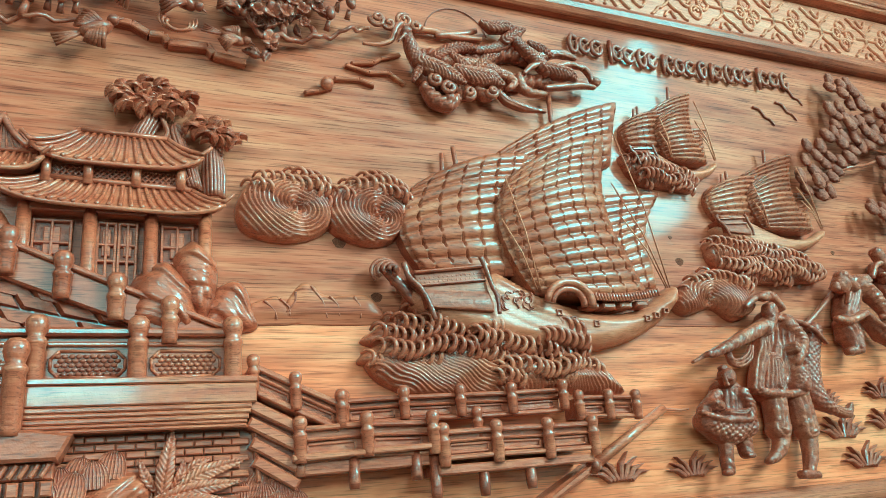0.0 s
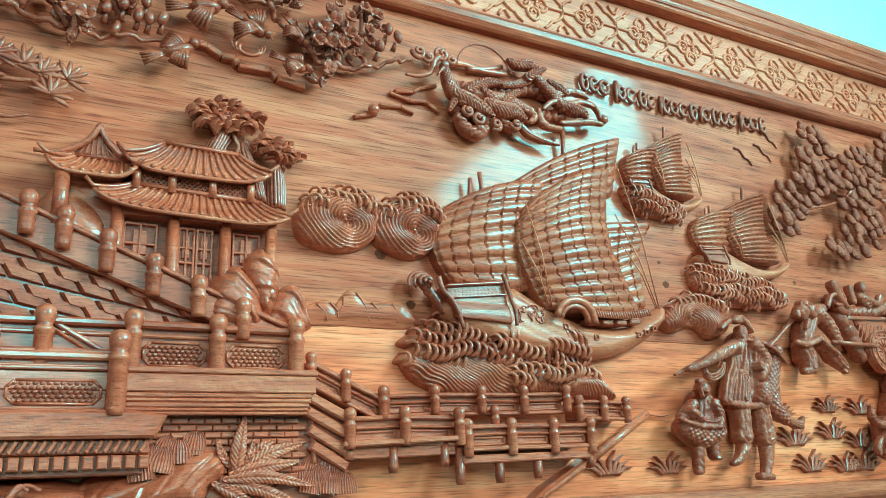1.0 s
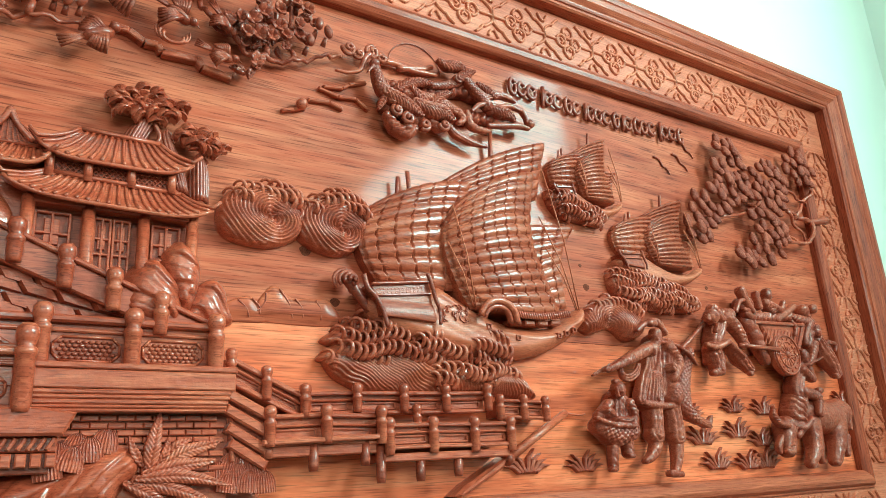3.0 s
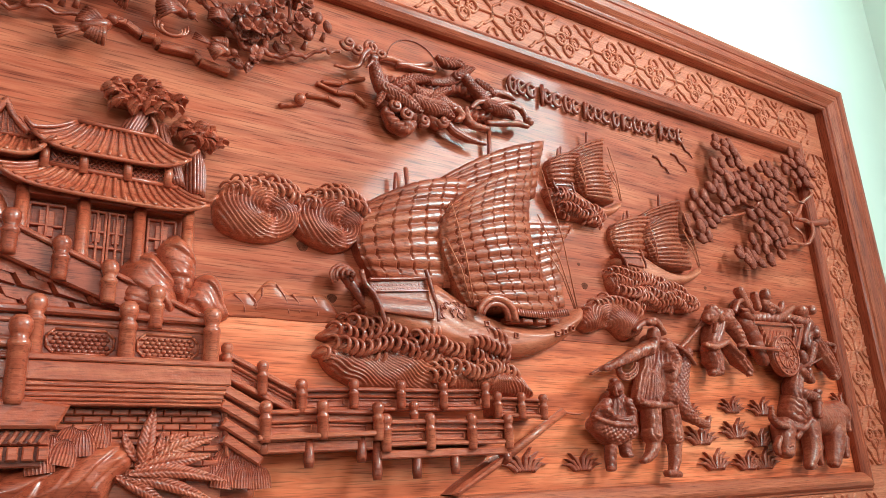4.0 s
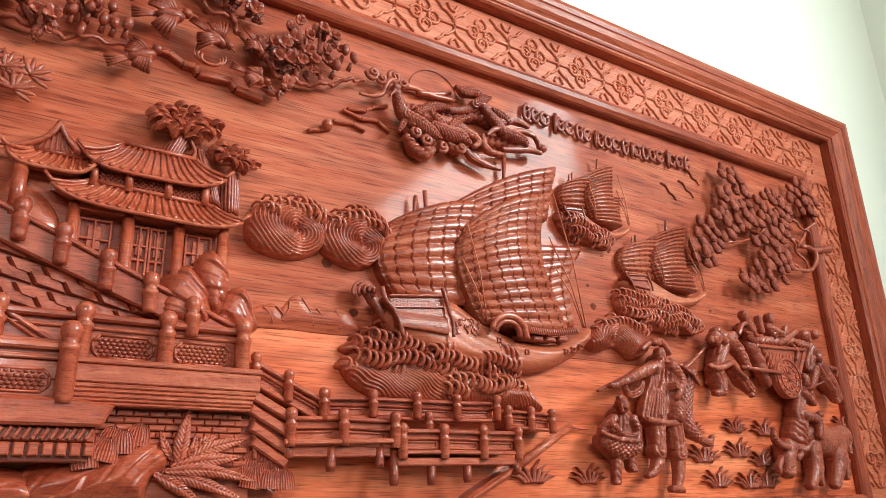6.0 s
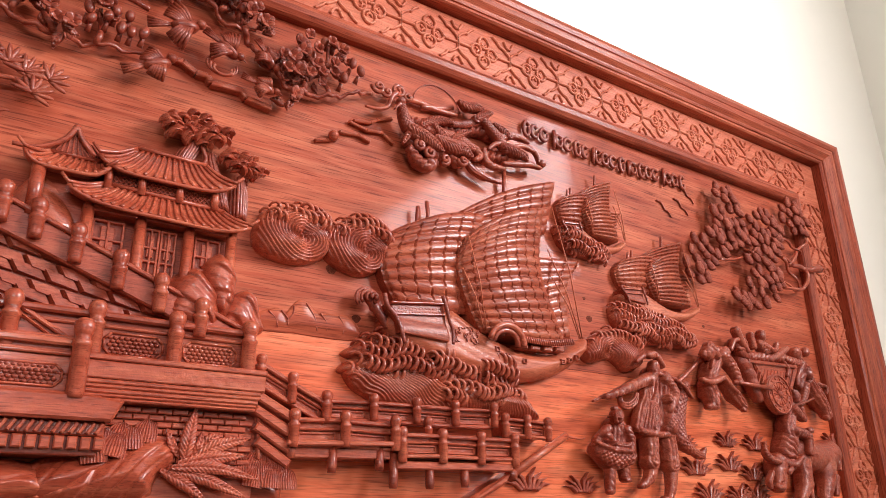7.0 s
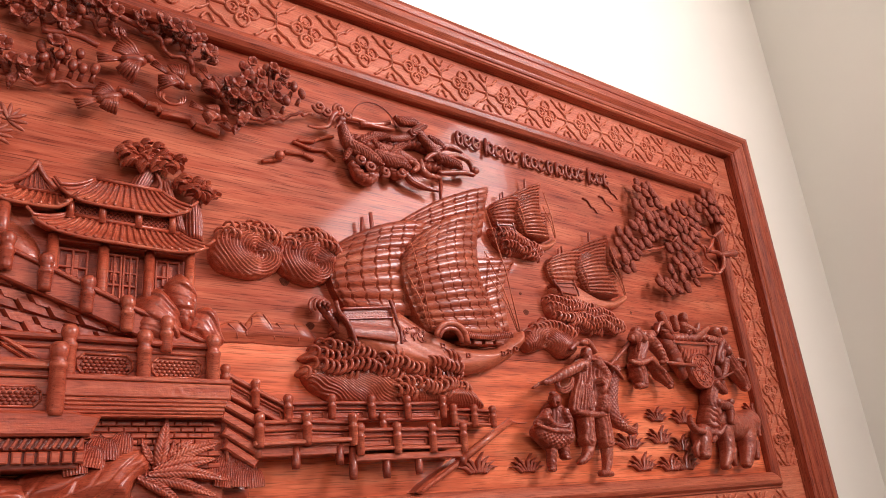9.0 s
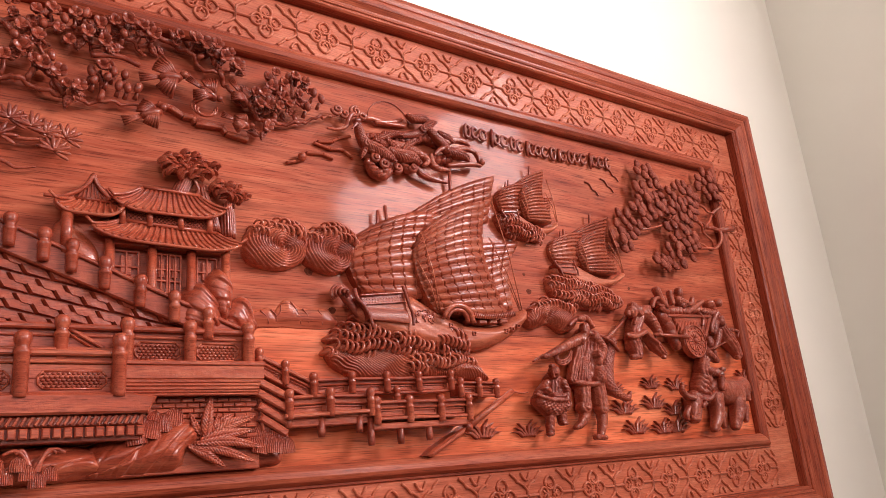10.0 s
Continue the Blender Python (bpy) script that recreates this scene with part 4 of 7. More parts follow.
pav = thing("carved_pavilion", -2.05, 1.85, "carved two-tiered pavilion with swept tile roofs and columns", "pavilion")
Build().box(-2.175, -1.925, 1.84, 1.985, 0.0, 0.018, 0.002).ob("wall", MATTE, pav)
# upper wall and doors: their recess shade is put into the darker wood
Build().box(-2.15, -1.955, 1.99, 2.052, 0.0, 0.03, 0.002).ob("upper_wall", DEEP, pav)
roof(pav, ((-2.107, 2.099), (-1.985, 2.097)), ((-2.169, 2.040), (-1.933, 2.040)), 0.03, 0.055, 14, 0.024)
roof(pav, ((-2.151, 2.017), (-1.948, 2.011)), ((-2.209, 1.972), (-1.901, 1.962)), 0.035, 0.064, 20, 0.022)
for x in (-2.169, -2.085, -2.003, -1.927):
    foot = 1.852 - 0.5 * (x + 2.089) if x < -2.0 else 1.84
    Build().lathe(x, 0.038, foot, [(0.0110, 0), (0.0110, 0.012), (0.0100, 0.018), (0.0098, 1.972 - foot)], 14).ob("column", CARVED, pav)
for x in (-2.147, -2.092, -2.027, -1.964):
    Build().lathe(x, 0.040, 2.008, [(0.007, 0), (0.007, 0.045)], 10).ob("short_column", CARVED, pav)
Build().box(-2.175, -1.93, 1.962, 1.974, 0.01, 0.045, 0.002).ob("lintel", CARVED, pav)
for x0, x1, n in ((-2.16, -2.107, 1), (-2.077, -2.02, 2), (-1.99, -1.942, 1)):
    d = Build()
    d.box(x0, x1, 1.85, 1.956, 0.01, 0.022, 0.001)
    leaf = (x1 - x0) / n
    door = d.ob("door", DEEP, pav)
    for i in range(n):
        fr = Build()
        a = x0 + i * leaf
        for g in (0.0025, leaf / 2, leaf - 0.0025):
            fr.box(a + g - 0.002, a + g + 0.002, 1.85, 1.954, 0.02, 0.030, 0.001)
        for z in (1.853, 1.895, 1.92, 1.953):
            fr.box(a + 0.001, a + leaf - 0.001, z - 0.002, z + 0.002, 0.02, 0.0295, 0.001)
        fr.box(a + leaf * 0.3, a + leaf * 0.7, 1.903, 1.944, 0.018, 0.027, 0.001)
        fr.ob("door_frame", CARVED, door)
lat = Build()
for i in range(22):
    x = -2.145 + i * 0.0082
    lat.bar((x, 2.012), (x + 0.024, 2.038), 0.002, 0.028, 0.034, 0.0006).bar((x + 0.024, 2.012), (x, 2.038), 0.002, 0.028, 0.0335, 0.0006)
tagged(lat.ob("window_lattice", CARVED, pav), kind="stuff")

gate = thing("carved_gatehouse", -2.22, 1.92, "carved gabled side house with a swept tile roof", "house")
Build().box(-2.255, -2.165, 1.90, 2.03, 0.0, 0.022, 0.002).ob("wall", CARVED, gate)
roof(gate, ((-2.24, 2.056), (-2.155, 2.056)), ((-2.278, 2.018), (-2.15, 2.018)), 0.03, 0.062, 9, 0.022)
gab = Build().prism([(-2.243, 2.053), (-2.175, 2.055), (-2.209, 2.106)], 0.0, 0.036, 0.002)
for i in range(7):
    x = -2.233 + i * 0.0085
    gab.bar((x, 2.056), (x + (-2.209 - x) * 0.35, 2.056 + (0.047 - abs(x + 2.209) * 1.3)), 0.003, 0.03, 0.039, 0.001)
gab.ob("gable", CARVED, gate)
for q in (((-2.205, 2.108), (-2.225, 2.075), (-2.262, 2.052), (-2.296, 2.050)), ((-2.209, 2.108), (-2.193, 2.08), (-2.172, 2.058))):
    Build().tube([(x, 0.042, z) for x, z in soft_line(q)], 0.0055, 0.004).ob("hip", CARVED, gate)
back = Build()
for i in range(6):
    back.bar((-2.203 + i * 0.008, 2.098 - i * 0.004), (-2.185 + i * 0.009, 2.062), 0.0035, 0.0, 0.03, 0.001)
back.prism([(-2.207, 2.1), (-2.163, 2.086), (-2.14, 2.055), (-2.18, 2.055)], 0.0, 0.022, 0.002).ob("back_roof", CARVED, gate)
Build().lathe(-2.252, 0.05, 1.93, [(0.011, 0), (0.011, 0.09)], 12).ob("column", CARVED, gate)


shell_b = Build()
sg = []
for i in range(7):
    r = i / 6
    sg.append([(0.021 * r * math.cos(a), 0.008 * (1 - r * r) + 0.0016 * math.cos(a * 30) * r, 0.021 * r * math.sin(a)) for a in np.linspace(-0.2, math.pi + 0.2, 60)])
shell_b.patch(sg, 0.012)
SHELL = mesh_only(shell_b, "fan_leaf", CARVED)
rib_b = Build()
rg = []
for i in range(13):
    v = i / 12
    rg.append([(0.019 * u * (0.8 + 0.2 * v) * math.sqrt(max(0.0, 1 - v ** 2.0)), 0.006 * (1 - u * u) * (1 - 0.6 * v) + 0.0014 * math.cos(u * 26), -0.012 + 0.030 * v) for u in np.linspace(-1, 1, 55)])
rib_b.patch(rg[::-1], 0.012)
RIBBED = mesh_only(rib_b, "fan_leaf", CARVED)
tree = thing("carved_tree", -1.95, 1.99, "carved old tree with ribbed trunks and layered leaf pads", "tree")
rnd = random.Random(11)
for x0, z0, x1, z1 in ((-2.03, 2.09, -2.005, 2.15), (-1.945, 2.02, -1.975, 2.125), (-1.912, 2.01, -1.915, 2.098)):
    tr = Build()
    for k in range(7):
        o = (k - 3) * 0.0045
        tr.tube([(x, 0.012 + 0.016 * (1 - (o / 0.016) ** 2), z) for x, z in soft_line([(x0 + o, z0), ((x0 + x1) / 2 + o * 1.1, (z0 + z1) / 2), (x1 + o * 0.8, z1 - abs(o)), (x1 + 0.012 + o * 0.2, z1 - 0.008 - o)], 4)], 0.0038, 0.003, seg=6)
    tr.ob("trunk", DEEP, tree)
Build().tube([(x, 0.026, z) for x, z in soft_line([(-2.0, 2.15), (-1.985, 2.115), (-1.99, 2.10)])], 0.004).ob("limb", DEEP, tree)
for cx, cz, w, n in ((-2.010, 2.166, 0.060, 80), (-1.912, 2.116, 0.040, 36)):
    for i in range(n):
        a, q = rnd.uniform(0, 6.28), rnd.random() ** 0.5
        x, z = cx + w * q * math.cos(a), cz + w * 0.42 * q * math.sin(a) + (0.0 if w > 0.05 else -0.010) * (math.cos(a) * q)
        share("leaf", SHELL, tree, x, 0.028 + rnd.uniform(0, 0.02), z - 0.004, (0.62, 1.0, 0.6), rnd.uniform(-50, 50), rnd.uniform(-35, 15))

# stairway with paving that runs down from the pavilion
stair = thing("carved_stairway", -2.2, 1.77, "carved paved stairway with a railing of ball-topped posts", "stairway")


relief("paving_bed", [(-2.52, 2.02), (-1.9, 1.775), (-1.9, 1.762), (-2.52, 1.73)], lambda px, pz, d: 0.032 + 0 * px, CARVED, stair, 0.02)
pav_b = Build()
pav_b.add([(0.0, 0.0, 0.0), (0.047, 0.0, -0.009), (0.058, 0.0, -0.0285), (0.011, 0.0, -0.0195),
           (0.006, -0.0115, -0.0020), (0.0460, -0.0065, -0.0088), (0.0565, -0.0055, -0.0275), (0.0165, -0.0105, -0.0188)],
          [(4, 5, 6, 7), (0, 1, 5, 4), (1, 2, 6, 5), (2, 3, 7, 6), (3, 0, 4, 7)], False)
PAVER = mesh_only(pav_b, "paver", CARVED)
for j in range(14):
    for i in range(14):
        x, z = -2.53 + i * 0.0485 + (j % 2) * 0.024 + j * 0.006, 2.03 - j * 0.0192 - i * 0.0092
        if z < 2.018 + (x + 2.52) * -0.395 and z > 1.758 and x < -1.95:
            share("paver", PAVER, stair, x, 0.0345, z)
Build().prism([(-2.52, 1.985), (-1.89, 1.745), (-1.89, 1.782), (-2.52, 2.045)], 0.0, 0.056, 0.003).ob("kerb", SATIN, stair)
Build().bar((-2.52, 2.046), (-1.878, 1.782), 0.008, 0.02, 0.062).ob("hand_rail", CARVED, stair)
Build().bar((-2.52, 2.026), (-1.88, 1.765), 0.005, 0.02, 0.054).ob("lower_rail", CARVED, stair)
for x, zt in ((-2.41, 2.022), (-2.351, 1.999), (-2.292, 1.975), (-2.242, 1.957), (-2.181, 1.927), (-2.113, 1.895), (-2.045, 1.866), (-1.975, 1.834)):
    post(stair, x, zt - 0.068, zt, 0.066, 0.0115)

# terrace balustrades and walls
terr = thing("carved_terrace", -2.1, 1.58, "carved terrace with a balustrade of scale-patterned panels", "terrace")
Build().box(-2.52, -1.885, 1.70, 1.785, 0.0, 0.058, 0.003).ob("balustrade_board", SATIN, terr)
Build().box(-2.52, -1.885, 1.776, 1.787, 0.0, 0.072, 0.003).ob("hand_rail", CARVED, terr)
Build().box(-2.52, -1.885, 1.763, 1.769, 0.0, 0.064, 0.002).ob("lower_rail", CARVED, terr)
for x in (-2.37, -2.253, -2.137, -2.015, -1.891):
    post(terr, x, 1.71, 1.803, 0.074, 0.0125)
for x0, x1 in ((-2.12, -2.030), (-1.997, -1.907)):
    scale_panel(terr, x0, x1, 1.722, 1.757, 0.060)
Build().bar((-2.245, 1.782), (-2.165, 1.735), 0.007, 0.05, 0.068).bar((-2.245, 1.772), (-2.175, 1.728), 0.004, 0.05, 0.066).ob("stair_kerb", CARVED, terr)
for z0, z1, h, x1 in ((1.708, 1.717, 0.086, -1.858), (1.6805, 1.7075, 0.084, -1.860), (1.673, 1.680, 0.0825, -1.866), (1.6665, 1.6725, 0.0815, -1.868), (1.659, 1.666, 0.0805, -1.870), (1.6535, 1.6585, 0.0795, -1.872), (1.648, 1.653, 0.0785, -1.873)):
    Build().box(-2.52, x1, z0, z1, 0.0, h, 0.0018).ob("cornice", CARVED, terr)
Build().box(-2.14, -1.857, 1.50, 1.65, 0.0, 0.042, 0.002).ob("brick_wall", CARVED, terr)
Build().bar((-1.858, 1.652), (-1.853, 1.575), 0.006, 0.02, 0.056).ob("wall_edge", CARVED, terr)
brick_b = Build()
brick_b.box(-0.0118, 0.0118, -0.0042, 0.0042, 0.0, 0.010, 0.0016)
BRICK = mesh_only(brick_b, "brick", CARVED)
for j in range(10):
    for i in range(11):
        x = -2.11 + i * 0.0245 + (j % 2) * 0.012
        if x < -1.872:
            share("brick", BRICK, terr, x, 0.041 + 0.001 * ((i * 7 + j * 3) % 3), 1.642 - j * 0.0106)

front = thing("carved_front_terrace", -2.3, 1.57, "carved front terrace with heavy ball-topped posts and dentils", "terrace")
Build().box(-2.52, -2.15, 1.64, 1.74, 0.0, 0.082, 0.003).ob("balustrade_board", SATIN, front)
Build().box(-2.52, -2.15, 1.722, 1.733, 0.0, 0.096, 0.003).ob("hand_rail", CARVED, front)
Build().box(-2.52, -2.15, 1.708, 1.714, 0.0, 0.089, 0.002).ob("lower_rail", CARVED, front)
Build().box(-2.52, -2.15, 1.648, 1.656, 0.0, 0.091, 0.002).ob("foot_rail", CARVED, front)
for x in (-2.48, -2.319, -2.155):
    post(front, x, 1.645, 1.766, 0.098, 0.0135)
for x0, x1 in ((-2.45, -2.335), (-2.29, -2.174)):
    scale_panel(front, x0, x1, 1.662, 1.694, 0.084)
Build().prism([(-2.52, 1.614), (-2.10, 1.614), (-2.085, 1.645), (-2.13, 1.652), (-2.52, 1.652)], 0.0, 0.104, 0.004).ob("ledge", CARVED, front)
for i in range(36):
    x = -2.505 + i * 0.0115
    if x < -2.105:
        Build().bar((x - 0.004, 1.596), (x + 0.005, 1.612), 0.0055, 0.06, 0.094, 0.0015).ob("twist", CARVED, front)
Build().box(-2.52, -2.105, 1.594, 1.614, 0.0, 0.084, 0.002).ob("twist_board", CARVED, front)
for i in range(24):
    x = -2.51 + i * 0.0178
    if x < -2.115:
        Build().box(x, x + 0.0135, 1.574, 1.592, 0.0, 0.092, 0.002).ob("dentil", CARVED, front)
# board behind the dentils takes the darker wood, gap shade coloured in
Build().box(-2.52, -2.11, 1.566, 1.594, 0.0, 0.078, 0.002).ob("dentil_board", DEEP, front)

# steps and pier
pier = thing("carved_pier", -1.55, 1.54, "carved zigzag pier with railings standing on piles", "pier")
for (x0, z0), (x1, z1) in (((-1.862, 1.738), (-1.80, 1.708)), ((-1.80, 1.708), (-1.735, 1.678))):
    rail_panel(pier, (x0, z0), (x1, z1), 0.036, 0.055)
for x, zt in ((-1.86, 1.753), (-1.800, 1.727), (-1.733, 1.700)):
    post(pier, x, zt - 0.056, zt, 0.056, 0.0085)
for k, (za, hh) in enumerate(((1.682, 0.068), (1.656, 0.066), (1.628, 0.064), (1.604, 0.062))):
    Build().bar((-1.872 + 0.004 * k, za), (-1.80, za - 0.037), 0.016, 0.0, hh, 0.003).ob("stair_rail", CARVED, pier)
Build().prism([(-1.868, 1.68), (-1.80, 1.645), (-1.80, 1.572), (-1.856, 1.600)], 0.0, 0.05, 0.002).ob("stair_board", DEEP, pier)
backs = [(-1.728, 1.700), (-1.632, 1.704), (-1.537, 1.705), (-1.445, 1.706), (-1.347, 1.709)]
for (x0, z0), (x1, z1) in zip(backs, backs[1:]):
    rail_panel(pier, (x0, z0 - 0.017), (x1, z1 - 0.017), 0.034, 0.046, 0.007)
more = [(-1.318, 1.69), (-1.258, 1.69), (-1.201, 1.688)]
for (x0, z0), (x1, z1) in zip(more, more[1:]):
    rail_panel(pier, (x0, z0 - 0.013), (x1, z1 - 0.013), 0.032, 0.05, 0.0065)
for x, z in backs + more:
    post(pier, x, z - 0.052, z, 0.05, 0.0085)
fa = [(-1.798, 1.661), (-1.699, 1.665), (-1.595, 1.663)]
for (x0, z0), (x1, z1) in zip(fa, fa[1:]):
    rail_panel(pier, (x0, z0 - 0.018), (x1, z1 - 0.018), 0.044, 0.062, 0.0075)
fb = [(-1.580, 1.643), (-1.489, 1.645), (-1.397, 1.645), (-1.311, 1.646)]
for (x0, z0), (x1, z1) in zip(fb, fb[1:]):
    rail_panel(pier, (x0, z0 - 0.015), (x1, z1 - 0.015), 0.038, 0.07, 0.0075)
for x, z in fa + fb:
    post(pier, x, z - 0.066, z, 0.068, 0.0095)
post(pier, -1.512, 1.62, 1.668, 0.052, 0.008)
Build().bar((-1.81, 1.602), (-1.588, 1.610), 0.009, 0.0, 0.074).ob("deck_beam", CARVED, pier)
Build().bar((-1.80, 1.588), (-1.60, 1.592), 0.018, 0.0, 0.058).ob("lower_beam", CARVED, pier)
Build().bar((-1.59, 1.573), (-1.315, 1.577), 0.014, 0.0, 0.066).ob("deck_beam", CARVED, pier)
for x, z0, z1 in ((-1.797, 1.578, 1.62), (-1.718, 1.556, 1.604), (-1.622, 1.562, 1.606), (-1.592, 1.532, 1.60), (-1.512, 1.532, 1.58), (-1.43, 1.537, 1.58)):
    Build().lathe(x, 0.055, z0, [(0.0075, 0), (0.009, 0.01), (0.008, z1 - z0)], 12).ob("pier_leg", DEEP, pier)

oar = thing("carved_oar", -1.3, 1.52, "carved long oar with a broad flat blade", "oar")
Build().tube([(-1.124, 0.022, 1.656), (-1.30, 0.035, 1.564)], 0.0085, 0.010).ob("shaft", CARVED, oar)
Build().tube([(-1.292, 0.034, 1.568), (-1.303, 0.036, 1.562)], 0.013).ob("collar", DEEP, oar)
Build().prism([(-1.296, 1.573), (-1.31, 1.548), (-1.412, 1.498), (-1.43, 1.502), (-1.40, 1.522)], 0.0, 0.04, 0.006).ob("blade", CARVED, oar)
Build().tube([(x, 0.01, z) for x, z in soft_line([(-1.124, 1.656), (-1.10, 1.655), (-1.075, 1.653), (-1.055, 1.655)])], 0.0035, 0.0015).ob("rope", CARVED, oar)


# ---- rocks, hills and plants ----
def rock(name, loop, top, label, category, lines=160, tilt=1.0, mat=CARVED, group="carved rocks", r=0.06, amp=0.003):
    t = thing(name, loop[0][0], min(p[1] for p in loop), label, category, group)
    poly = smooth_loop(loop, 6)

    def h(px, pz, d):
        ph = lines * (pz + tilt * px) + 1.8 * np.sin(px * 30 + 2) + 1.2 * np.sin(pz * 44)
        g = np.abs(np.sin(ph / 2))
        return 0.005 + dome(d, r, top) - amp * (1 - g) ** 6 * 2.2 * np.clip(d / 0.01, 0, 1) + amp * np.sin(ph * 0.5 + 1)
    relief("rock_face", poly, h, mat, t, 0.0035)
    return t


def boulder(name, loop, top, label, r=0.035, lift=0.0, foot=None, gap=0.034):
    """A smooth polished stone with carved lines that follow its edge."""
    t = thing(name, loop[0][0], min(p[1] for p in loop), label, "rock", "carved rocks")
    poly = smooth_loop(loop, 8)
    foot = foot or (poly[:, 0].min() + 0.02, poly[:, 1].min() - 0.01)

    def h(px, pz, d):
        q = np.hypot((px - foot[0]) * 1.0, (pz - foot[1]) * 0.9) + 0.004 * np.sin(px * 45 - pz * 60)
        saw = np.mod(q, gap) / gap
        shell = -0.007 * np.clip((saw - 0.0) / 0.9, 0, 1) ** 2 * (saw < 0.9) - 0.007 * np.clip((1 - saw) / 0.1, 0, 1) * (saw >= 0.9)
        cut = -0.0028 * np.exp(-((saw - 0.45) / 0.05) ** 2)
        return 0.006 + lift + dome(d, r, top - lift) + (shell + cut) * np.clip(d / 0.008, 0, 1)
    relief("rock_face", poly, h, CARVED, t, 0.0025)
    return t


boulder("carved_rock", [(-2.035, 1.80), (-2.032, 1.856), (-2.014, 1.884), (-1.982, 1.90), (-1.954, 1.877), (-1.936, 1.847), (-1.932, 1.79), (-1.98, 1.775)], 0.062, "carved rounded rock beside the pavilion", 0.04)
boulder("carved_rock", [(-1.975, 1.90), (-1.948, 1.934), (-1.925, 1.927), (-1.907, 1.90), (-1.905, 1.87), (-1.915, 1.825), (-1.935, 1.80), (-1.96, 1.84)], 0.05, "carved tall curving rock beside the pavilion", 0.03)
boulder("carved_rock", [(-1.93, 1.80), (-1.915, 1.853), (-1.886, 1.877), (-1.863, 1.866), (-1.853, 1.83), (-1.85, 1.80)], 0.03, "carved low rock beside the stairway", 0.03)
for loop, lines, label in (([(-1.89, 1.812), (-1.862, 1.838), (-1.835, 1.852), (-1.812, 1.856), (-1.795, 1.838), (-1.782, 1.812)], ((-1.835, 1.848, -1.815, 1.818), (-1.81, 1.852, -1.795, 1.825)), "carved distant hill with cut ridges"),
                           ([(-1.812, 1.822), (-1.782, 1.872), (-1.762, 1.879), (-1.735, 1.86), (-1.70, 1.862), (-1.662, 1.86), (-1.643, 1.815), (-1.79, 1.812)], ((-1.76, 1.874, -1.735, 1.822), (-1.73, 1.858, -1.715, 1.825), (-1.69, 1.858, -1.68, 1.822), (-1.785, 1.864, -1.80, 1.83)), "carved distant hill with a sharp peak")):
    hill = thing("carved_hill", loop[0][0], 1.81, label, "hill", "carved hills")
    relief("hill_face", smooth_loop(loop, 5), lambda px, pz, d: 0.001 + dome(d, 0.03, 0.006) * np.clip((pz - 1.81) / 0.02, 0.15, 1), BOARD, hill, 0.003)
    for x0, z0, x1, z1 in lines:
        Build().tube([(x, 0.0055, z) for x, z in soft_line([(x0, z0), ((x0 + x1) / 2 + 0.006, (z0 + z1) / 2), (x1, z1)])], 0.002, 0.001, seg=6).ob("ridge", MATTE, hill)
boulder("carved_rock", [(-2.20, 1.502), (-2.195, 1.555), (-2.141, 1.579), (-2.09, 1.583), (-2.06, 1.565), (-2.07, 1.53), (-2.12, 1.502)], 0.062, "carved smooth rock with flowing cuts beside a greater one", 0.05, 0.0, (-2.05, 1.42), 0.045)
boulder("carved_rock", [(-2.19, 1.502), (-2.14, 1.548), (-2.10, 1.580), (-2.05, 1.606), (-2.00, 1.608), (-1.982, 1.59), (-1.982, 1.562), (-2.005, 1.537), (-2.03, 1.502)], 0.078, "carved great smooth rock with flowing cuts", 0.07, 0.01, (-1.90, 1.40), 0.042)
boulder("carved_rock", [(-2.36, 1.502), (-2.34, 1.555), (-2.27, 1.566), (-2.20, 1.563), (-2.165, 1.545), (-2.17, 1.502)], 0.06, "carved low rock at the lower edge of the board", 0.04, 0.0, (-2.20, 1.40), 0.05)
rock("carved_bank", [(-2.05, 1.502), (-1.95, 1.56), (-1.86, 1.565), (-1.80, 1.54), (-1.795, 1.51), (-1.85, 1.502)], 0.02, "carved low bank below the steps", "bank", 60, 0.4, CARVED, "carved rocks", 0.05, 0.002)
rock("carved_house_rock", [(-2.29, 1.93), (-2.27, 2.0), (-2.235, 2.025), (-2.19, 1.985), (-2.16, 1.93), (-2.2, 1.88)], 0.03, "carved rounded rock below the side house", "rock", 70, 1.0)


def leaf_spray(name, label, leaves):
    """Broad carved leaves with ribs that sweep out from a midrib."""
    t = thing(name, leaves[0][0][0], min(q[1] for q in leaves[0][:2]), label, "plant", "carved plants")
    for a, m, c, w, h in leaves:
        Carve(0.0014).limb([a, m, c], [w * 0.35, w * 0.68, w * 0.76, w * 0.55, w * 0.10], [h - 0.006, h, h - 0.008], "herring", 0.0070, 0.0015, 0.5).ob("leaf", CARVED, t)


leaf_spray("carved_palm", "carved broad feathered leaf before the brick wall", [((-1.978, 1.566), (-1.975, 1.60), (-1.966, 1.652), 0.017, 0.07), ((-1.982, 1.57), (-1.998, 1.59), (-2.008, 1.618), 0.010, 0.064), ((-1.968, 1.57), (-1.956, 1.59), (-1.950, 1.616), 0.010, 0.064)])
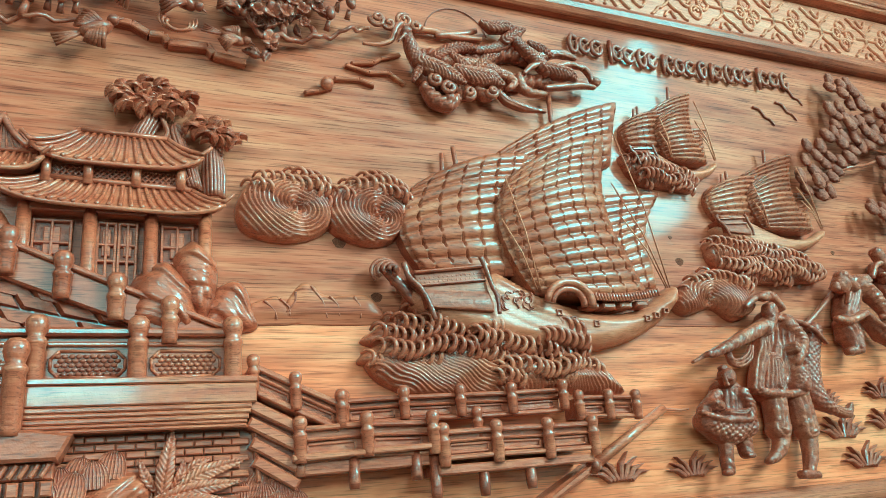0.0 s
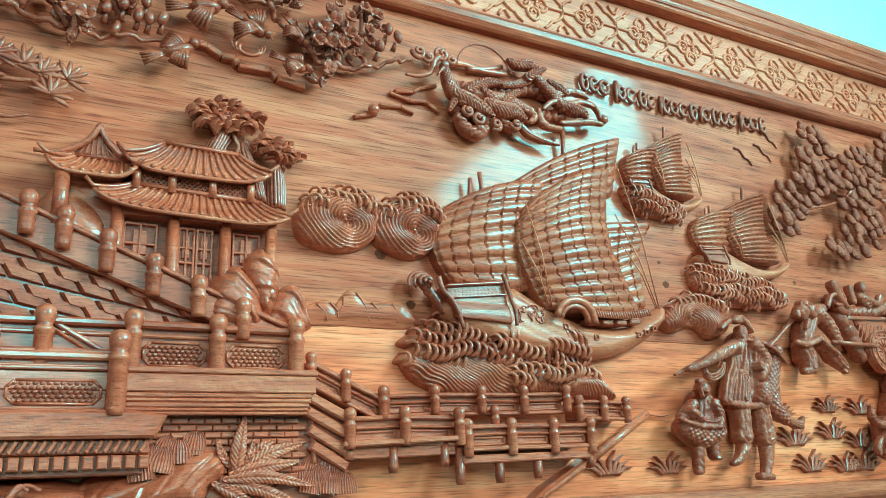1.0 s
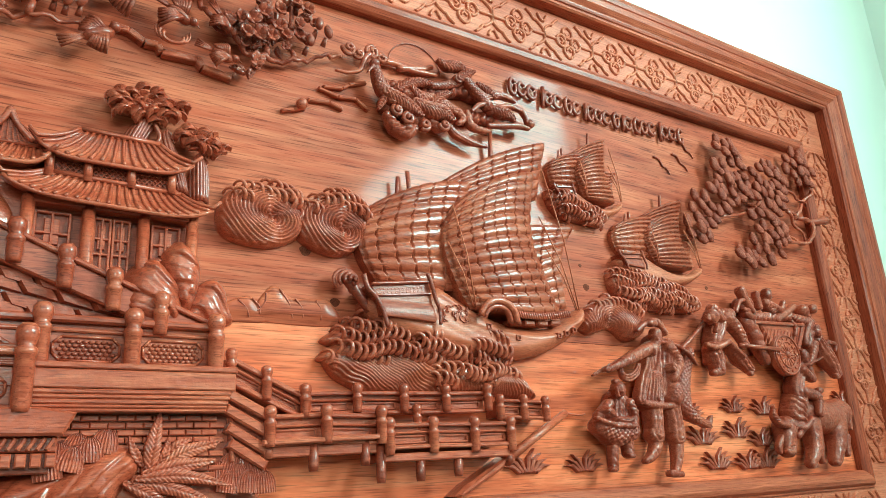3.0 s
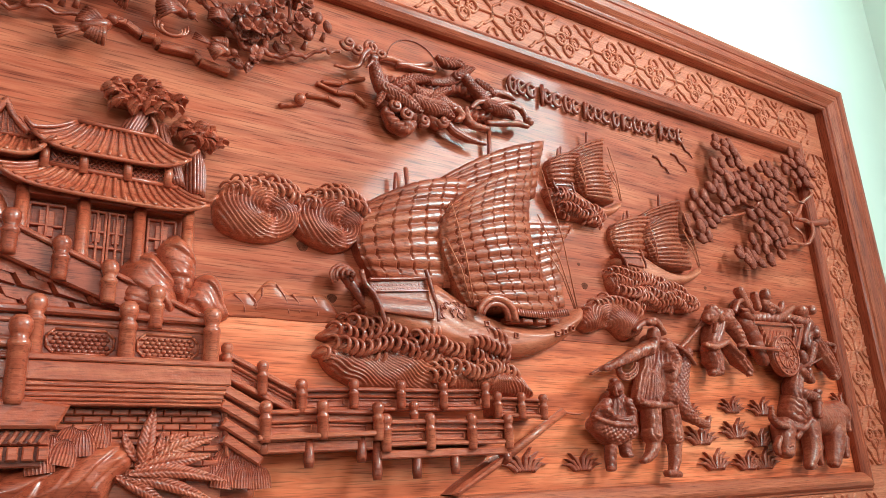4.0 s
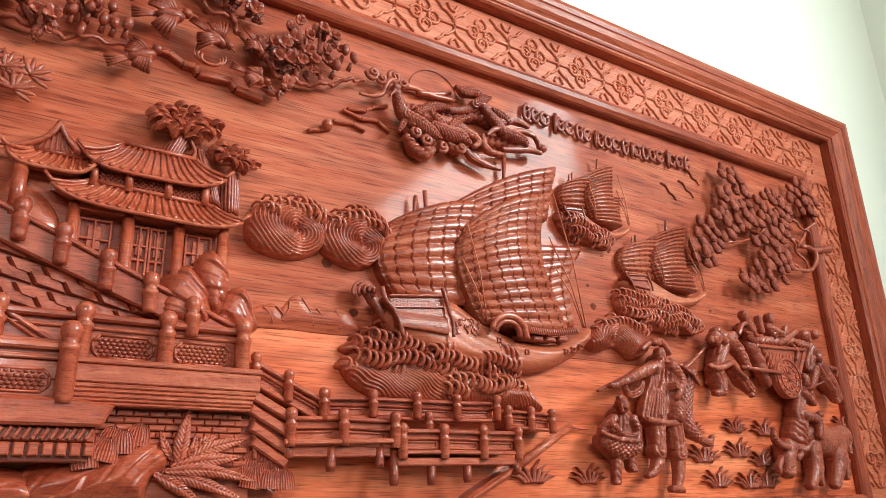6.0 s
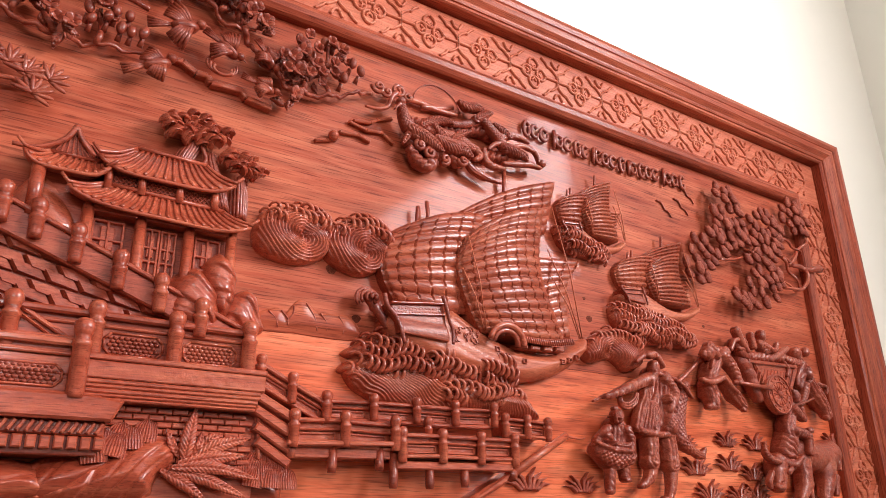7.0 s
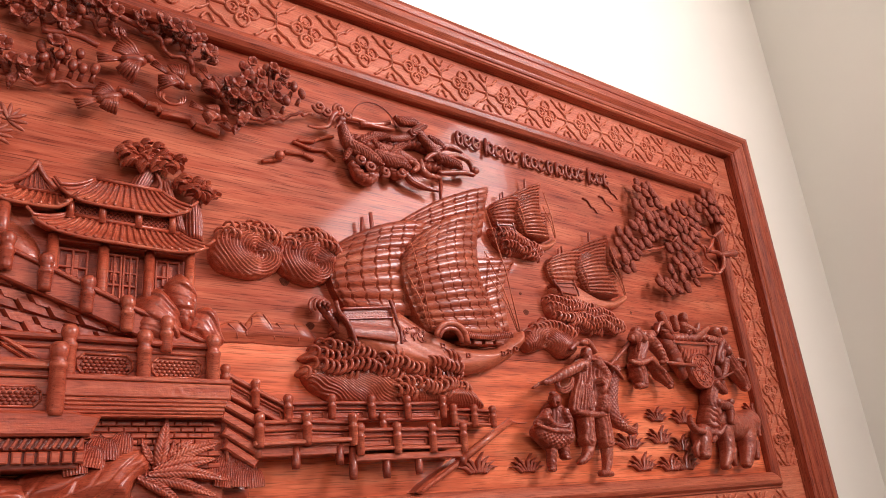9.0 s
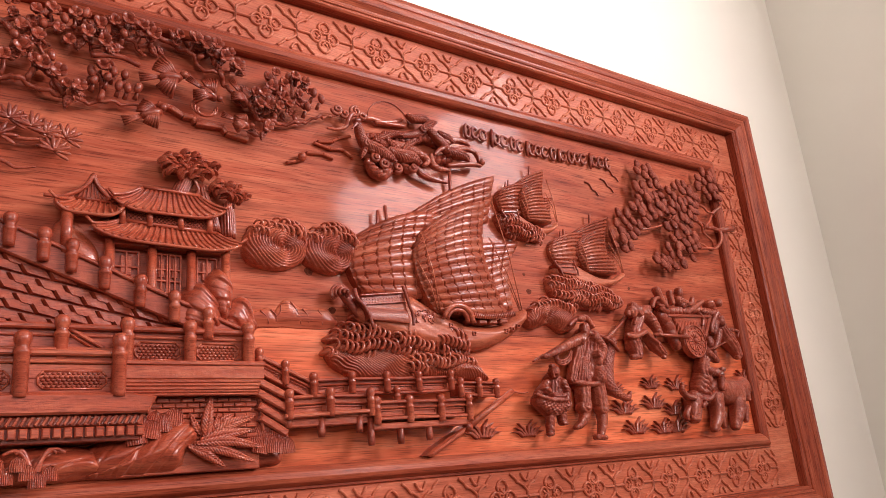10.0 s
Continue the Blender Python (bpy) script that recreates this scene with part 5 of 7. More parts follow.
leaf_spray("carved_fern", "carved feathery fern fronds over a smooth rock", [((-1.96, 1.572), (-1.925, 1.592), (-1.872, 1.606), 0.016, 0.07), ((-1.96, 1.572), (-1.94, 1.60), (-1.915, 1.612), 0.012, 0.064), ((-1.985, 1.562), (-1.93, 1.572), (-1.878, 1.578), 0.015, 0.072),
           ((-1.995, 1.555), (-1.93, 1.556), (-1.855, 1.540), 0.014, 0.076), ((-1.998, 1.552), (-1.95, 1.542), (-1.872, 1.512), 0.016, 0.072), ((-2.01, 1.55), (-1.975, 1.532), (-1.935, 1.505), 0.014, 0.07)])
bush = thing("carved_fan_bush", -1.84, 1.55, "carved bush of overlapping ribbed fan leaves", "bush", "carved plants")
for i, (x, z) in enumerate(((-1.855, 1.570), (-1.822, 1.574), (-1.872, 1.558), (-1.843, 1.553), (-1.811, 1.553), (-1.857, 1.543), (-1.827, 1.542), (-1.80, 1.54))):
    share("fan_leaf", RIBBED, bush, x, 0.045 + 0.005 * (i // 3), z, (1.15, 1, 1.15), (i * 37) % 30 - 15)
bush = thing("carved_fan_bush", -2.08, 1.58, "carved bush of ribbed fan leaves below the brick wall", "bush", "carved plants")
for i, (x, z) in enumerate(((-2.078, 1.606), (-2.04, 1.612), (-2.10, 1.594), (-2.06, 1.600), (-2.112, 1.578), (-2.085, 1.588))):
    share("fan_leaf", RIBBED, bush, x, 0.058 + 0.004 * (i // 2), z - 0.006, (1.2, 1, 1.2), (i * 53) % 24 - 12)
bush = thing("carved_scroll_plant", -2.28, 1.502, "carved plant with curling stems and fan leaves", "plant", "carved plants")
for s, x, z in ((1, -2.285, 1.51), (-1, -2.285, 1.51), (0.6, -2.28, 1.51), (-0.5, -2.29, 1.51)):
    Build().tube([(px, 0.075, pz) for px, pz in soft_line([(x, z), (x + 0.012 * s, z + 0.03), (x + 0.03 * s, z + 0.046), (x + 0.05 * s, z + 0.04)])], 0.0045, 0.003).ob("stem", CARVED, bush)
for i, (x, z) in enumerate(((-2.33, 1.51), (-2.295, 1.515), (-2.26, 1.512), (-2.31, 1.53), (-2.345, 1.53), (-2.28, 1.502))):
    share("fan_leaf", RIBBED, bush, x, 0.08 + 0.003 * (i % 2), z, (0.9, 1, 0.9))

# grass tufts
blade_b = Build()
blade_b.prism([(-0.0035, 0.0), (0.0035, 0.0), (0.006, 0.022), (0.016, 0.042), (0.0, 0.026)], -0.002, 0.011, 0.0018)
BLADE = mesh_only(blade_b, "blade", DEEP)
for k, (x, z, s) in enumerate(((-1.227, 1.538, 1.15), (-1.069, 1.536, 1.05), (-0.667, 1.586, 1.25), (-0.527, 1.663, 1.0), (-0.401, 1.658, 1.15), (-0.526, 1.6, 1.2), (-0.43, 1.578, 1.1), (-0.624, 1.526, 1.2), (-0.50, 1.522, 1.15), (-0.43, 1.523, 1.3), (-0.012, 1.688, 1.1), (-0.69, 1.65, 0.8))):
    t = thing("carved_grass", x, z, "carved tuft of pointed grass blades on the board", "grass", "carved grass tufts")
    for i in range(7):
        u = i - 3
        o = share("blade", BLADE, t, x + u * 0.006 * s, 0.0, z, (s * (1 if u >= 0 else -1) * 1.1, 1, s * (1.0 - 0.06 * abs(u))), -u * 15.0)

# ---- the pine ----
pad_b = Build()
pad_b.ball(0, 0, 0, 0.0165, 0.011, 0.0225, seg=18, rings=14)
pad_b.v = [(x + 0.0012 * math.sin(x * 900 + z * 500), y * (1 + 0.10 * math.sin(x * 700) * math.sin(z * 800)), z - 0.25 * abs(x)) for x, y, z in pad_b.v]
pad_b.gouge(260, 0.0030).gouge(900, 0.0016)
CONE = mesh_only(pad_b, "needle_pad", PADS)
pine = thing("carved_pine", -0.1, 2.08, "carved pine with dense egg-shaped needle pads on twisted limbs", "tree")
rnd = random.Random(21)
bunches = [(-0.418, 2.404, 0.061, 0.044), (-0.403, 2.362, 0.078, 0.035), (-0.416, 2.298, 0.077, 0.038), (-0.375, 2.296, 0.042, 0.038), (-0.496, 2.250, 0.065, 0.040), (-0.556, 2.207, 0.055, 0.044), (-0.593, 2.152, 0.054, 0.035), (-0.214, 2.361, 0.085, 0.045),
           (-0.247, 2.300, 0.095, 0.044), (-0.276, 2.233, 0.072, 0.049), (-0.253, 2.192, 0.073, 0.048), (-0.290, 2.135, 0.079, 0.034), (-0.404, 2.087, 0.058, 0.018), (-0.066, 2.436, 0.066, 0.044), (-0.021, 2.406, 0.050, 0.040), (-0.337, 2.095, 0.055, 0.018)]
placed = []
for cx, cz, w, v in bunches:
    for i in range(140):
        a, q = rnd.uniform(0, 6.28), rnd.random() ** 0.5
        x, z = cx + w * q * math.cos(a), cz + v * q * math.sin(a)
        if all(((x - p) / 0.023) ** 2 + ((z - r) / 0.029) ** 2 > 1 for p, r in placed):
            placed.append((x, z))
            s = rnd.uniform(0.70, 0.90)
            share("needle_pad", CONE, pine, x, 0.036 + 0.020 * (1 - q) + rnd.uniform(0, 0.008), z, (s, s, s * 1.12), rnd.uniform(-2, 24), rnd.uniform(-28, 0))
for r, q in ((0.013, ((0.063, 2.264), (-0.022, 2.248), (-0.097, 2.25))), (0.008, ((-0.023, 2.244), (-0.052, 2.179), (-0.229, 2.152))), (0.007, ((-0.12, 2.243), (-0.034, 2.318), (0.018, 2.36), (0.01, 2.407))), (0.005, ((-0.128, 2.335), (-0.065, 2.317), (-0.028, 2.3))),
             (0.007, ((-0.26, 2.296), (-0.325, 2.332), (-0.388, 2.344))), (0.006, ((-0.15, 2.266), (-0.114, 2.225), (-0.077, 2.177))), (0.006, ((-0.568, 2.177), (-0.492, 2.193), (-0.398, 2.214), (-0.308, 2.252), (-0.395, 2.272))), (0.006, ((-0.308, 2.252), (-0.26, 2.303), (-0.269, 2.338))),
             (0.005, ((-0.052, 2.179), (-0.10, 2.165), (-0.18, 2.185), (-0.22, 2.21))), (0.005, ((-0.10, 2.25), (-0.17, 2.28), (-0.22, 2.33)))):
    Build().tube([(x, 0.034 + 0.006 * math.sin(i), z) for i, (x, z) in enumerate(soft_line(q, 5))], r, r * 0.5, seg=8).ob("limb", CARVED, pine)

# the pine twig by the far edge
twig = thing("carved_pine_twig", -2.33, 2.10, "carved pine twig with fanned needle clusters", "branch")
Build().tube([(x, 0.03, z) for x, z in soft_line([(-2.50, 2.19), (-2.38, 2.172), (-2.345, 2.168), (-2.31, 2.172), (-2.28, 2.175)])], 0.006, 0.003).ob("limb", DEEP, twig)
Build().tube([(x, 0.02, z) for x, z in soft_line([(-2.45, 2.135), (-2.373, 2.12), (-2.345, 2.108), (-2.31, 2.116)])], 0.006, 0.002).ob("limb", DEEP, twig)
needle_b = Build()
needle_b.ball(0, 0, 0.014, 0.0042, 0.004, 0.016, seg=7, rings=5)
NEEDLE = mesh_only(needle_b, "needle", DEEP)
for x, z, n in ((-2.365, 2.205, 9), (-2.325, 2.196, 9), (-2.30, 2.185, 9), (-2.262, 2.182, 8), (-2.283, 2.150, 9), (-2.38, 2.168, 7), (-2.42, 2.21, 9)):
    for i in range(n):
        share("needle", NEEDLE, twig, x, 0.035 + 0.002 * (i % 3), z, (1.1, 1, 1.15), -100 + 200 * i / (n - 1) - 20)


# ---- blossoms and birds over the sky ----
petal_b = Build()
petal_b.ball(0, 0, 0.0135, 0.0125, 0.0042, 0.0145, seg=10, rings=7)
PETAL = mesh_only(petal_b, "petal", DEEP)
bud_b = Build()
bud_b.ball(0, 0, 0, 0.010, 0.010, 0.0125, seg=12, rings=8)
BUD = mesh_only(bud_b, "bud", DEEP)
rnd = random.Random(8)


def blossom(t, x, z, h, s=1.0):
    a0 = rnd.uniform(0, 70)
    for k in range(5):
        share("petal", PETAL, t, x, h, z, (s, s, s), a0 + 72 * k, rnd.uniform(30, 62))
    share("bud", BUD, t, x, h + 0.005 * s, z, (0.48 * s, 0.5 * s, 0.4 * s))


leaf_ob = Carve(0.0016).limb([(0.0, 0.0), (0.004, 0.016), (0.0, 0.034)], [0.003, 0.0085, 0.009, 0.005, 0.001], [0.010, 0.014, 0.008], "herring", 0.007, 0.0016, 0.5).ob("leaf", DEEP)
LEAF = leaf_ob.data
bpy.data.objects.remove(leaf_ob)


def bough(name, label, limbs, flowers, buds, r=0.007):
    t = thing(name, flowers[0][0], min(f[1] for f in flowers), label, "branch", "carved blossom boughs")
    for q in limbs:
        pts = soft_line(q, 5)
        Build().tube([(x, 0.026 + 0.008 * math.sin(i * 0.9), z + 0.003 * math.sin(i * 2.1)) for i, (x, z) in enumerate(pts)], r, r * 0.5, seg=8).ob("limb", DEEP, t)
    for x, z in flowers:
        blossom(t, x, z, 0.044 + rnd.uniform(0, 0.014), rnd.uniform(0.62, 0.85))
        blossom(t, x + rnd.uniform(-0.024, 0.024), z + rnd.uniform(-0.020, 0.014), 0.026 + rnd.uniform(0, 0.016), rnd.uniform(0.5, 0.75))
        for k in range(2):
            share("leaf", LEAF, t, x + rnd.uniform(-0.016, 0.016), 0.012 + rnd.uniform(0, 0.02), z + rnd.uniform(-0.016, 0.010), [rnd.uniform(0.75, 1.1)] * 3, rnd.uniform(0, 360), rnd.uniform(-25, 25))
        twig_to = min((p for q in limbs for p in soft_line(q, 4)), key=lambda p: (p[0] - x) ** 2 + (p[1] - z) ** 2)
        Build().tube([(twig_to[0], 0.028, twig_to[1]), ((x + twig_to[0]) / 2 + 0.004, 0.026, (z + twig_to[1]) / 2), (x, 0.038, z)], 0.0055, 0.004, seg=7).ob("twig", DEEP, t)
    for x, z in buds:
        share("bud", BUD, t, x, 0.042 + rnd.uniform(0, 0.012), z, (0.9, 0.9, rnd.uniform(0.85, 1.2)), rnd.uniform(-25, 25))
        Build().tube([(x, 0.038, z - 0.006), (x - 0.002, 0.026, z - 0.020)], 0.004, 0.006, seg=7).ob("stalk", DEEP, t)
    return t


bough("carved_bough", "carved bough with open blossoms and round buds", [((-2.5, 2.31), (-2.388, 2.303), (-2.347, 2.3), (-2.305, 2.285), (-2.262, 2.282), (-2.229, 2.279), (-2.18, 2.288), (-2.12, 2.297)), ((-2.34, 2.30), (-2.325, 2.34), (-2.31, 2.36)), ((-2.20, 2.285), (-2.195, 2.32), (-2.205, 2.345)), ((-2.27, 2.284), (-2.30, 2.33))],
      [(-2.353, 2.363), (-2.315, 2.334), (-2.285, 2.322), (-2.268, 2.298), (-2.245, 2.295), (-2.385, 2.335), (-2.33, 2.39), (-2.203, 2.352)],
      [(-2.223, 2.341), (-2.178, 2.352), (-2.154, 2.352), (-2.165, 2.324), (-2.147, 2.322), (-2.126, 2.326), (-2.216, 2.325), (-2.19, 2.335), (-2.30, 2.36), (-2.37, 2.39)])
bough("carved_bough", "carved bough with thick blossoms below the frame", [((-2.5, 2.42), (-2.397, 2.432), (-2.356, 2.438), (-2.303, 2.441), (-2.249, 2.448), (-2.222, 2.415), (-2.217, 2.389)), ((-2.36, 2.438), (-2.33, 2.415), (-2.31, 2.39)), ((-2.25, 2.449), (-2.18, 2.456), (-2.132, 2.446), (-2.11, 2.42))],
      [(-2.338, 2.45), (-2.307, 2.462), (-2.375, 2.46), (-2.212, 2.455), (-2.183, 2.472), (-2.154, 2.482), (-2.123, 2.478), (-2.098, 2.462), (-2.26, 2.47), (-2.42, 2.45), (-2.235, 2.43), (-2.29, 2.425), (-2.36, 2.41), (-2.20, 2.42)],
      [(-2.098, 2.465), (-2.28, 2.455), (-2.16, 2.455), (-2.32, 2.43), (-2.24, 2.48)])
bough("carved_bough", "carved bough with leaves and blossoms, hollow behind", [((-2.1, 2.475), (-2.032, 2.468), (-1.998, 2.447), (-1.965, 2.418), (-1.909, 2.438)), ((-1.99, 2.445), (-1.97, 2.465), (-1.945, 2.462), (-1.935, 2.435)), ((-1.94, 2.425), (-1.925, 2.40), (-1.905, 2.37), (-1.87, 2.345))],
      [(-2.002, 2.482), (-1.982, 2.476), (-1.955, 2.478), (-1.92, 2.468), (-1.900, 2.440), (-2.04, 2.485), (-1.935, 2.455)], [(-1.925, 2.475), (-1.95, 2.46)])
bough("carved_bough", "carved rich cluster of blossoms on a looping bough", [((-1.89, 2.385), (-1.87, 2.363), (-1.849, 2.33), (-1.813, 2.32), (-1.765, 2.325), (-1.722, 2.339), (-1.68, 2.36), (-1.64, 2.375)), ((-1.80, 2.40), (-1.766, 2.402), (-1.735, 2.40), (-1.712, 2.375)), ((-1.80, 2.325), (-1.80, 2.35), (-1.79, 2.37)), ((-1.745, 2.33), (-1.75, 2.36))],
      [(-1.815, 2.405), (-1.838, 2.374), (-1.786, 2.378), (-1.802, 2.35), (-1.755, 2.445), (-1.745, 2.40), (-1.859, 2.376), (-1.771, 2.366), (-1.823, 2.352), (-1.807, 2.44), (-1.725, 2.44), (-1.83, 2.29), (-1.785, 2.42), (-1.85, 2.345)],
      [(-1.765, 2.45), (-1.70, 2.415), (-1.68, 2.402), (-1.72, 2.37), (-1.74, 2.455)])
Build_plank = Build().tube([(x, 0.03, z) for x, z in soft_line([(-2.222, 2.392), (-2.165, 2.403), (-2.12, 2.392)])], 0.007, 0.006, seg=8)
tagged(Build_plank.ob("carved_bent_stick", DEEP), "carved bent stick among the blossoms", "branch")


def bird(x, z, turn, s, label, spread=1.0):
    """A small carved bird in flight: body, head, beak, fanned wings and tail."""
    t = thing("carved_bird", x, z, label, "bird", "carved birds")

    def P(u, v):
        c, q = math.cos(radians(turn)), math.sin(radians(turn))
        return x + s * (u * c - v * q), z + s * (u * q + v * c)
    Build().ball(x, 0.042, z, 0.030 * s, 0.017 * s, 0.014 * s, turn, seg=12, rings=9, wob=0.1).ob("body", DEEP, t)
    hx, hz = P(0.032, 0.008)
    hd = Build().ball(hx, 0.046, hz, 0.011 * s, 0.011 * s, 0.010 * s, turn, seg=10, rings=7)
    bx, bz = P(0.052, 0.006)
    hd.tube([(hx, 0.047, hz), (bx, 0.046, bz)], 0.004 * s, 0.001, seg=6)
    hd.ob("head", DEEP, t)
    for sgn, n in ((1, 7), (-1, 6)):
        for i in range(n):
            a = radians(112 + i * 6.5) * sgn
            ln = (0.060 - 0.0045 * i) * spread
            r0, r1 = P(0.010 - 0.004 * i, 0.006 * sgn), P(-0.004 * i + 0.01 + ln * math.cos(a), 0.006 * sgn + ln * abs(math.sin(a)) * sgn)
            Build().tube([(r0[0], 0.05, r0[1]), ((r0[0] + r1[0]) / 2, 0.054 - 0.001 * i, (r0[1] + r1[1]) / 2), (r1[0], 0.042, r1[1])], 0.0058 * s, 0.0036 * s, seg=6).ob("wing_feather", DEEP, t)
    for i in range(4):
        r1 = P(-0.072, (i - 1.5) * 0.007)
        r0 = P(-0.022, 0)
        Build().tube([(r0[0], 0.042, r0[1]), (r1[0], 0.038, r1[1])], 0.004 * s, 0.003 * s, seg=6).ob("tail_feather", DEEP, t)
    return t


bird(-2.055, 2.372, 10, 0.95, "carved bird with raised ribbed wings among the blossoms", 0.9)
bird(-1.968, 2.352, -35, 0.8, "carved swallow with swept wings diving between the boughs", 0.9)
bird(-1.885, 2.36, -60, 0.7, "carved small bird diving beside the blossoms", 0.7)
bird(-2.095, 2.272, 25, 0.9, "carved long-tailed bird gliding below the bough", 0.6)
bird(-1.888, 2.292, -20, 0.7, "carved small bird below the blossoms", 0.6)
rib = thing("carved_ribbon_cloud", -1.95, 2.265, "carved stepped ribbon cloud below the birds", "cloud", "carved clouds")
steps = [(-2.075, 2.315), (-2.045, 2.312), (-2.018, 2.297), (-1.995, 2.298), (-1.988, 2.285), (-1.925, 2.288), (-1.915, 2.275), (-1.862, 2.268)]
for a, c in zip(steps, steps[1:]):
    Build().bar(a, c, 0.012, 0.0, 0.018, 0.002).ob("ribbon", CARVED, rib)
sw = Build()
for k in range(3):
    sw.tube([(-1.975 + (0.03 - 0.006 * k) * math.cos(a), 0.035 + 0.003 * k, 2.318 - 0.006 * k + (0.022 - 0.005 * k) * math.sin(a)) for a in np.linspace(2.6, 6.6, 14)], 0.0035, 0.002)
sw.ob("scroll", CARVED, rib)

# ---- phoenixes and cloud scrolls ----
ph = thing("carved_phoenix", -1.35, 2.24, "carved pair of phoenixes tangled in curling clouds", "phoenix")


def scroll(t, x, z, r, h, turns=1.6, a0=0.0, w=0.0062, sgn=1, mat=DEEP):
    n = int(turns * 14)
    pts = [(x + sgn * r * (1 - 0.8 * i / n) * math.cos(a0 + 2 * math.pi * turns * i / n), h + 0.010 * i / n, z + r * (1 - 0.8 * i / n) * math.sin(a0 + 2 * math.pi * turns * i / n)) for i in range(n + 1)]
    Build().tube(pts, w, w * 0.7, seg=7).ob("cloud_scroll", mat, t)


c = Carve(0.0014)
c.limb([(-1.571, 2.363), (-1.563, 2.337), (-1.551, 2.311), (-1.531, 2.292)], [0.0091, 0.013, 0.0143, 0.0117], 0.05, "scale", 0.007, 0.0016)
c.oval(-1.573, 2.366, 0.0126, 0.0112, 0.054)
c.limb([(-1.579, 2.355), (-1.592, 2.338)], [0.0042, 0.0026], 0.052)
c.ob("body", DEEP, ph)
c = Carve(0.0014)
c.limb([(-1.547, 2.306), (-1.512, 2.295), (-1.486, 2.282), (-1.466, 2.266)], [0.0126, 0.0169, 0.0156, 0.0039], 0.056, "herring", 0.0085, 0.002)
c.ob("wing", DEEP, ph)
c = Carve(0.0014)
c.limb([(-1.548, 2.297), (-1.557, 2.279), (-1.566, 2.262)], [0.0084, 0.0078, 0.0039], 0.046, "herring", 0.0085, 0.002)
c.ob("wing", DEEP, ph)
c = Carve(0.0014)
c.limb([(-1.478, 2.296), (-1.443, 2.292), (-1.409, 2.29), (-1.389, 2.275)], [0.0112, 0.0183, 0.0209, 0.007], 0.058, "herring", 0.0085, 0.002)
c.ob("wing", DEEP, ph)
c = Carve(0.0014)
c.limb([(-1.518, 2.322), (-1.485, 2.345), (-1.454, 2.355), (-1.43, 2.354)], [0.0098, 0.013, 0.0104, 0.0042], 0.048, "herring", 0.0085, 0.002)
c.ob("wing", DEEP, ph)
c = Carve(0.0014)
c.limb([(-1.485, 2.327), (-1.465, 2.314), (-1.449, 2.298)], [0.0065, 0.0126, 0.0056], 0.054, "herring", 0.0085, 0.002)
c.ob("wing", DEEP, ph)
c = Carve(0.0014)
c.limb([(-1.497, 2.32), (-1.453, 2.322), (-1.406, 2.32), (-1.374, 2.307)], [0.0117, 0.0154, 0.0154, 0.0112], 0.046, "scale", 0.007, 0.0016)
c.ob("body", DEEP, ph)
c = Carve(0.0014)
c.limb([(-1.434, 2.308), (-1.41, 2.332), (-1.386, 2.343)], [0.0084, 0.0112, 0.0042], 0.052, "herring", 0.0085, 0.002)
c.ob("wing", DEEP, ph)
c = Carve(0.0014)
c.limb([(-1.45, 2.354), (-1.4, 2.365), (-1.36, 2.384), (-1.327, 2.41)], [0.0084, 0.0098, 0.0126, 0.012], 0.04, "scale", 0.007, 0.0016)
c.ob("body", DEEP, ph)
c = Carve(0.0014)
c.limb([(-1.409, 2.421), (-1.385, 2.418), (-1.353, 2.424), (-1.333, 2.41)], [0.006, 0.0126, 0.0135, 0.0075], 0.046, "herring", 0.0085, 0.002)
c.ob("wing", DEEP, ph)
c = Carve(0.0014)
c.limb([(-1.361, 2.387), (-1.332, 2.409), (-1.319, 2.414)], [0.012, 0.0126, 0.0061], 0.052, "herring", 0.0085, 0.002)
c.ob("wing", DEEP, ph)
c = Carve(0.0014)
c.limb([(-1.339, 2.393), (-1.314, 2.374), (-1.288, 2.352), (-1.275, 2.329)], [0.0112, 0.0126, 0.0135, 0.0113], 0.05, "scale", 0.007, 0.0016)
c.ob("body", DEEP, ph)
c = Carve(0.0014)
c.limb([(-1.31, 2.384), (-1.283, 2.377), (-1.264, 2.363)], [0.0075, 0.0121, 0.006], 0.054, "herring", 0.0085, 0.002)
c.ob("wing", DEEP, ph)
c = Carve(0.0014)
c.limb([(-1.286, 2.334), (-1.252, 2.333), (-1.225, 2.327), (-1.214, 2.313)], [0.0099, 0.0165, 0.015, 0.0045], 0.056, "herring", 0.0085, 0.002)
c.ob("wing", DEEP, ph)
c = Carve(0.0014)
c.limb([(-1.288, 2.36), (-1.251, 2.375), (-1.222, 2.376), (-1.203, 2.365)], [0.0121, 0.009, 0.0091, 0.003], 0.05, "long", 0.005, 0.001)
c.ob("neck", DEEP, ph)
c = Carve(0.0014)
c.limb([(-1.54, 2.259), (-1.52, 2.239), (-1.493, 2.23), (-1.476, 2.243)], [0.0104, 0.0156, 0.0143, 0.0104], 0.04, "cross", 0.016, 0.002)
c.oval(-1.493, 2.240, 0.0130, 0.0117, 0.046)
c.ob("cloud_mass", DEEP, ph)
c = Carve(0.0014)
c.limb([(-1.427, 2.273), (-1.411, 2.259), (-1.387, 2.272)], [0.0112, 0.0104, 0.0084], 0.038, "cross", 0.014, 0.002)
c.ob("cloud_mass", DEEP, ph)
c = Carve(0.0014)
c.limb([(-1.386, 2.312), (-1.363, 2.307), (-1.352, 2.29), (-1.367, 2.277)], [0.0084, 0.0105, 0.0085, 0.0056], 0.046, "cross", 0.014, 0.0008)
c.ob("cloud_mass", DEEP, ph)
c = Carve(0.0014)
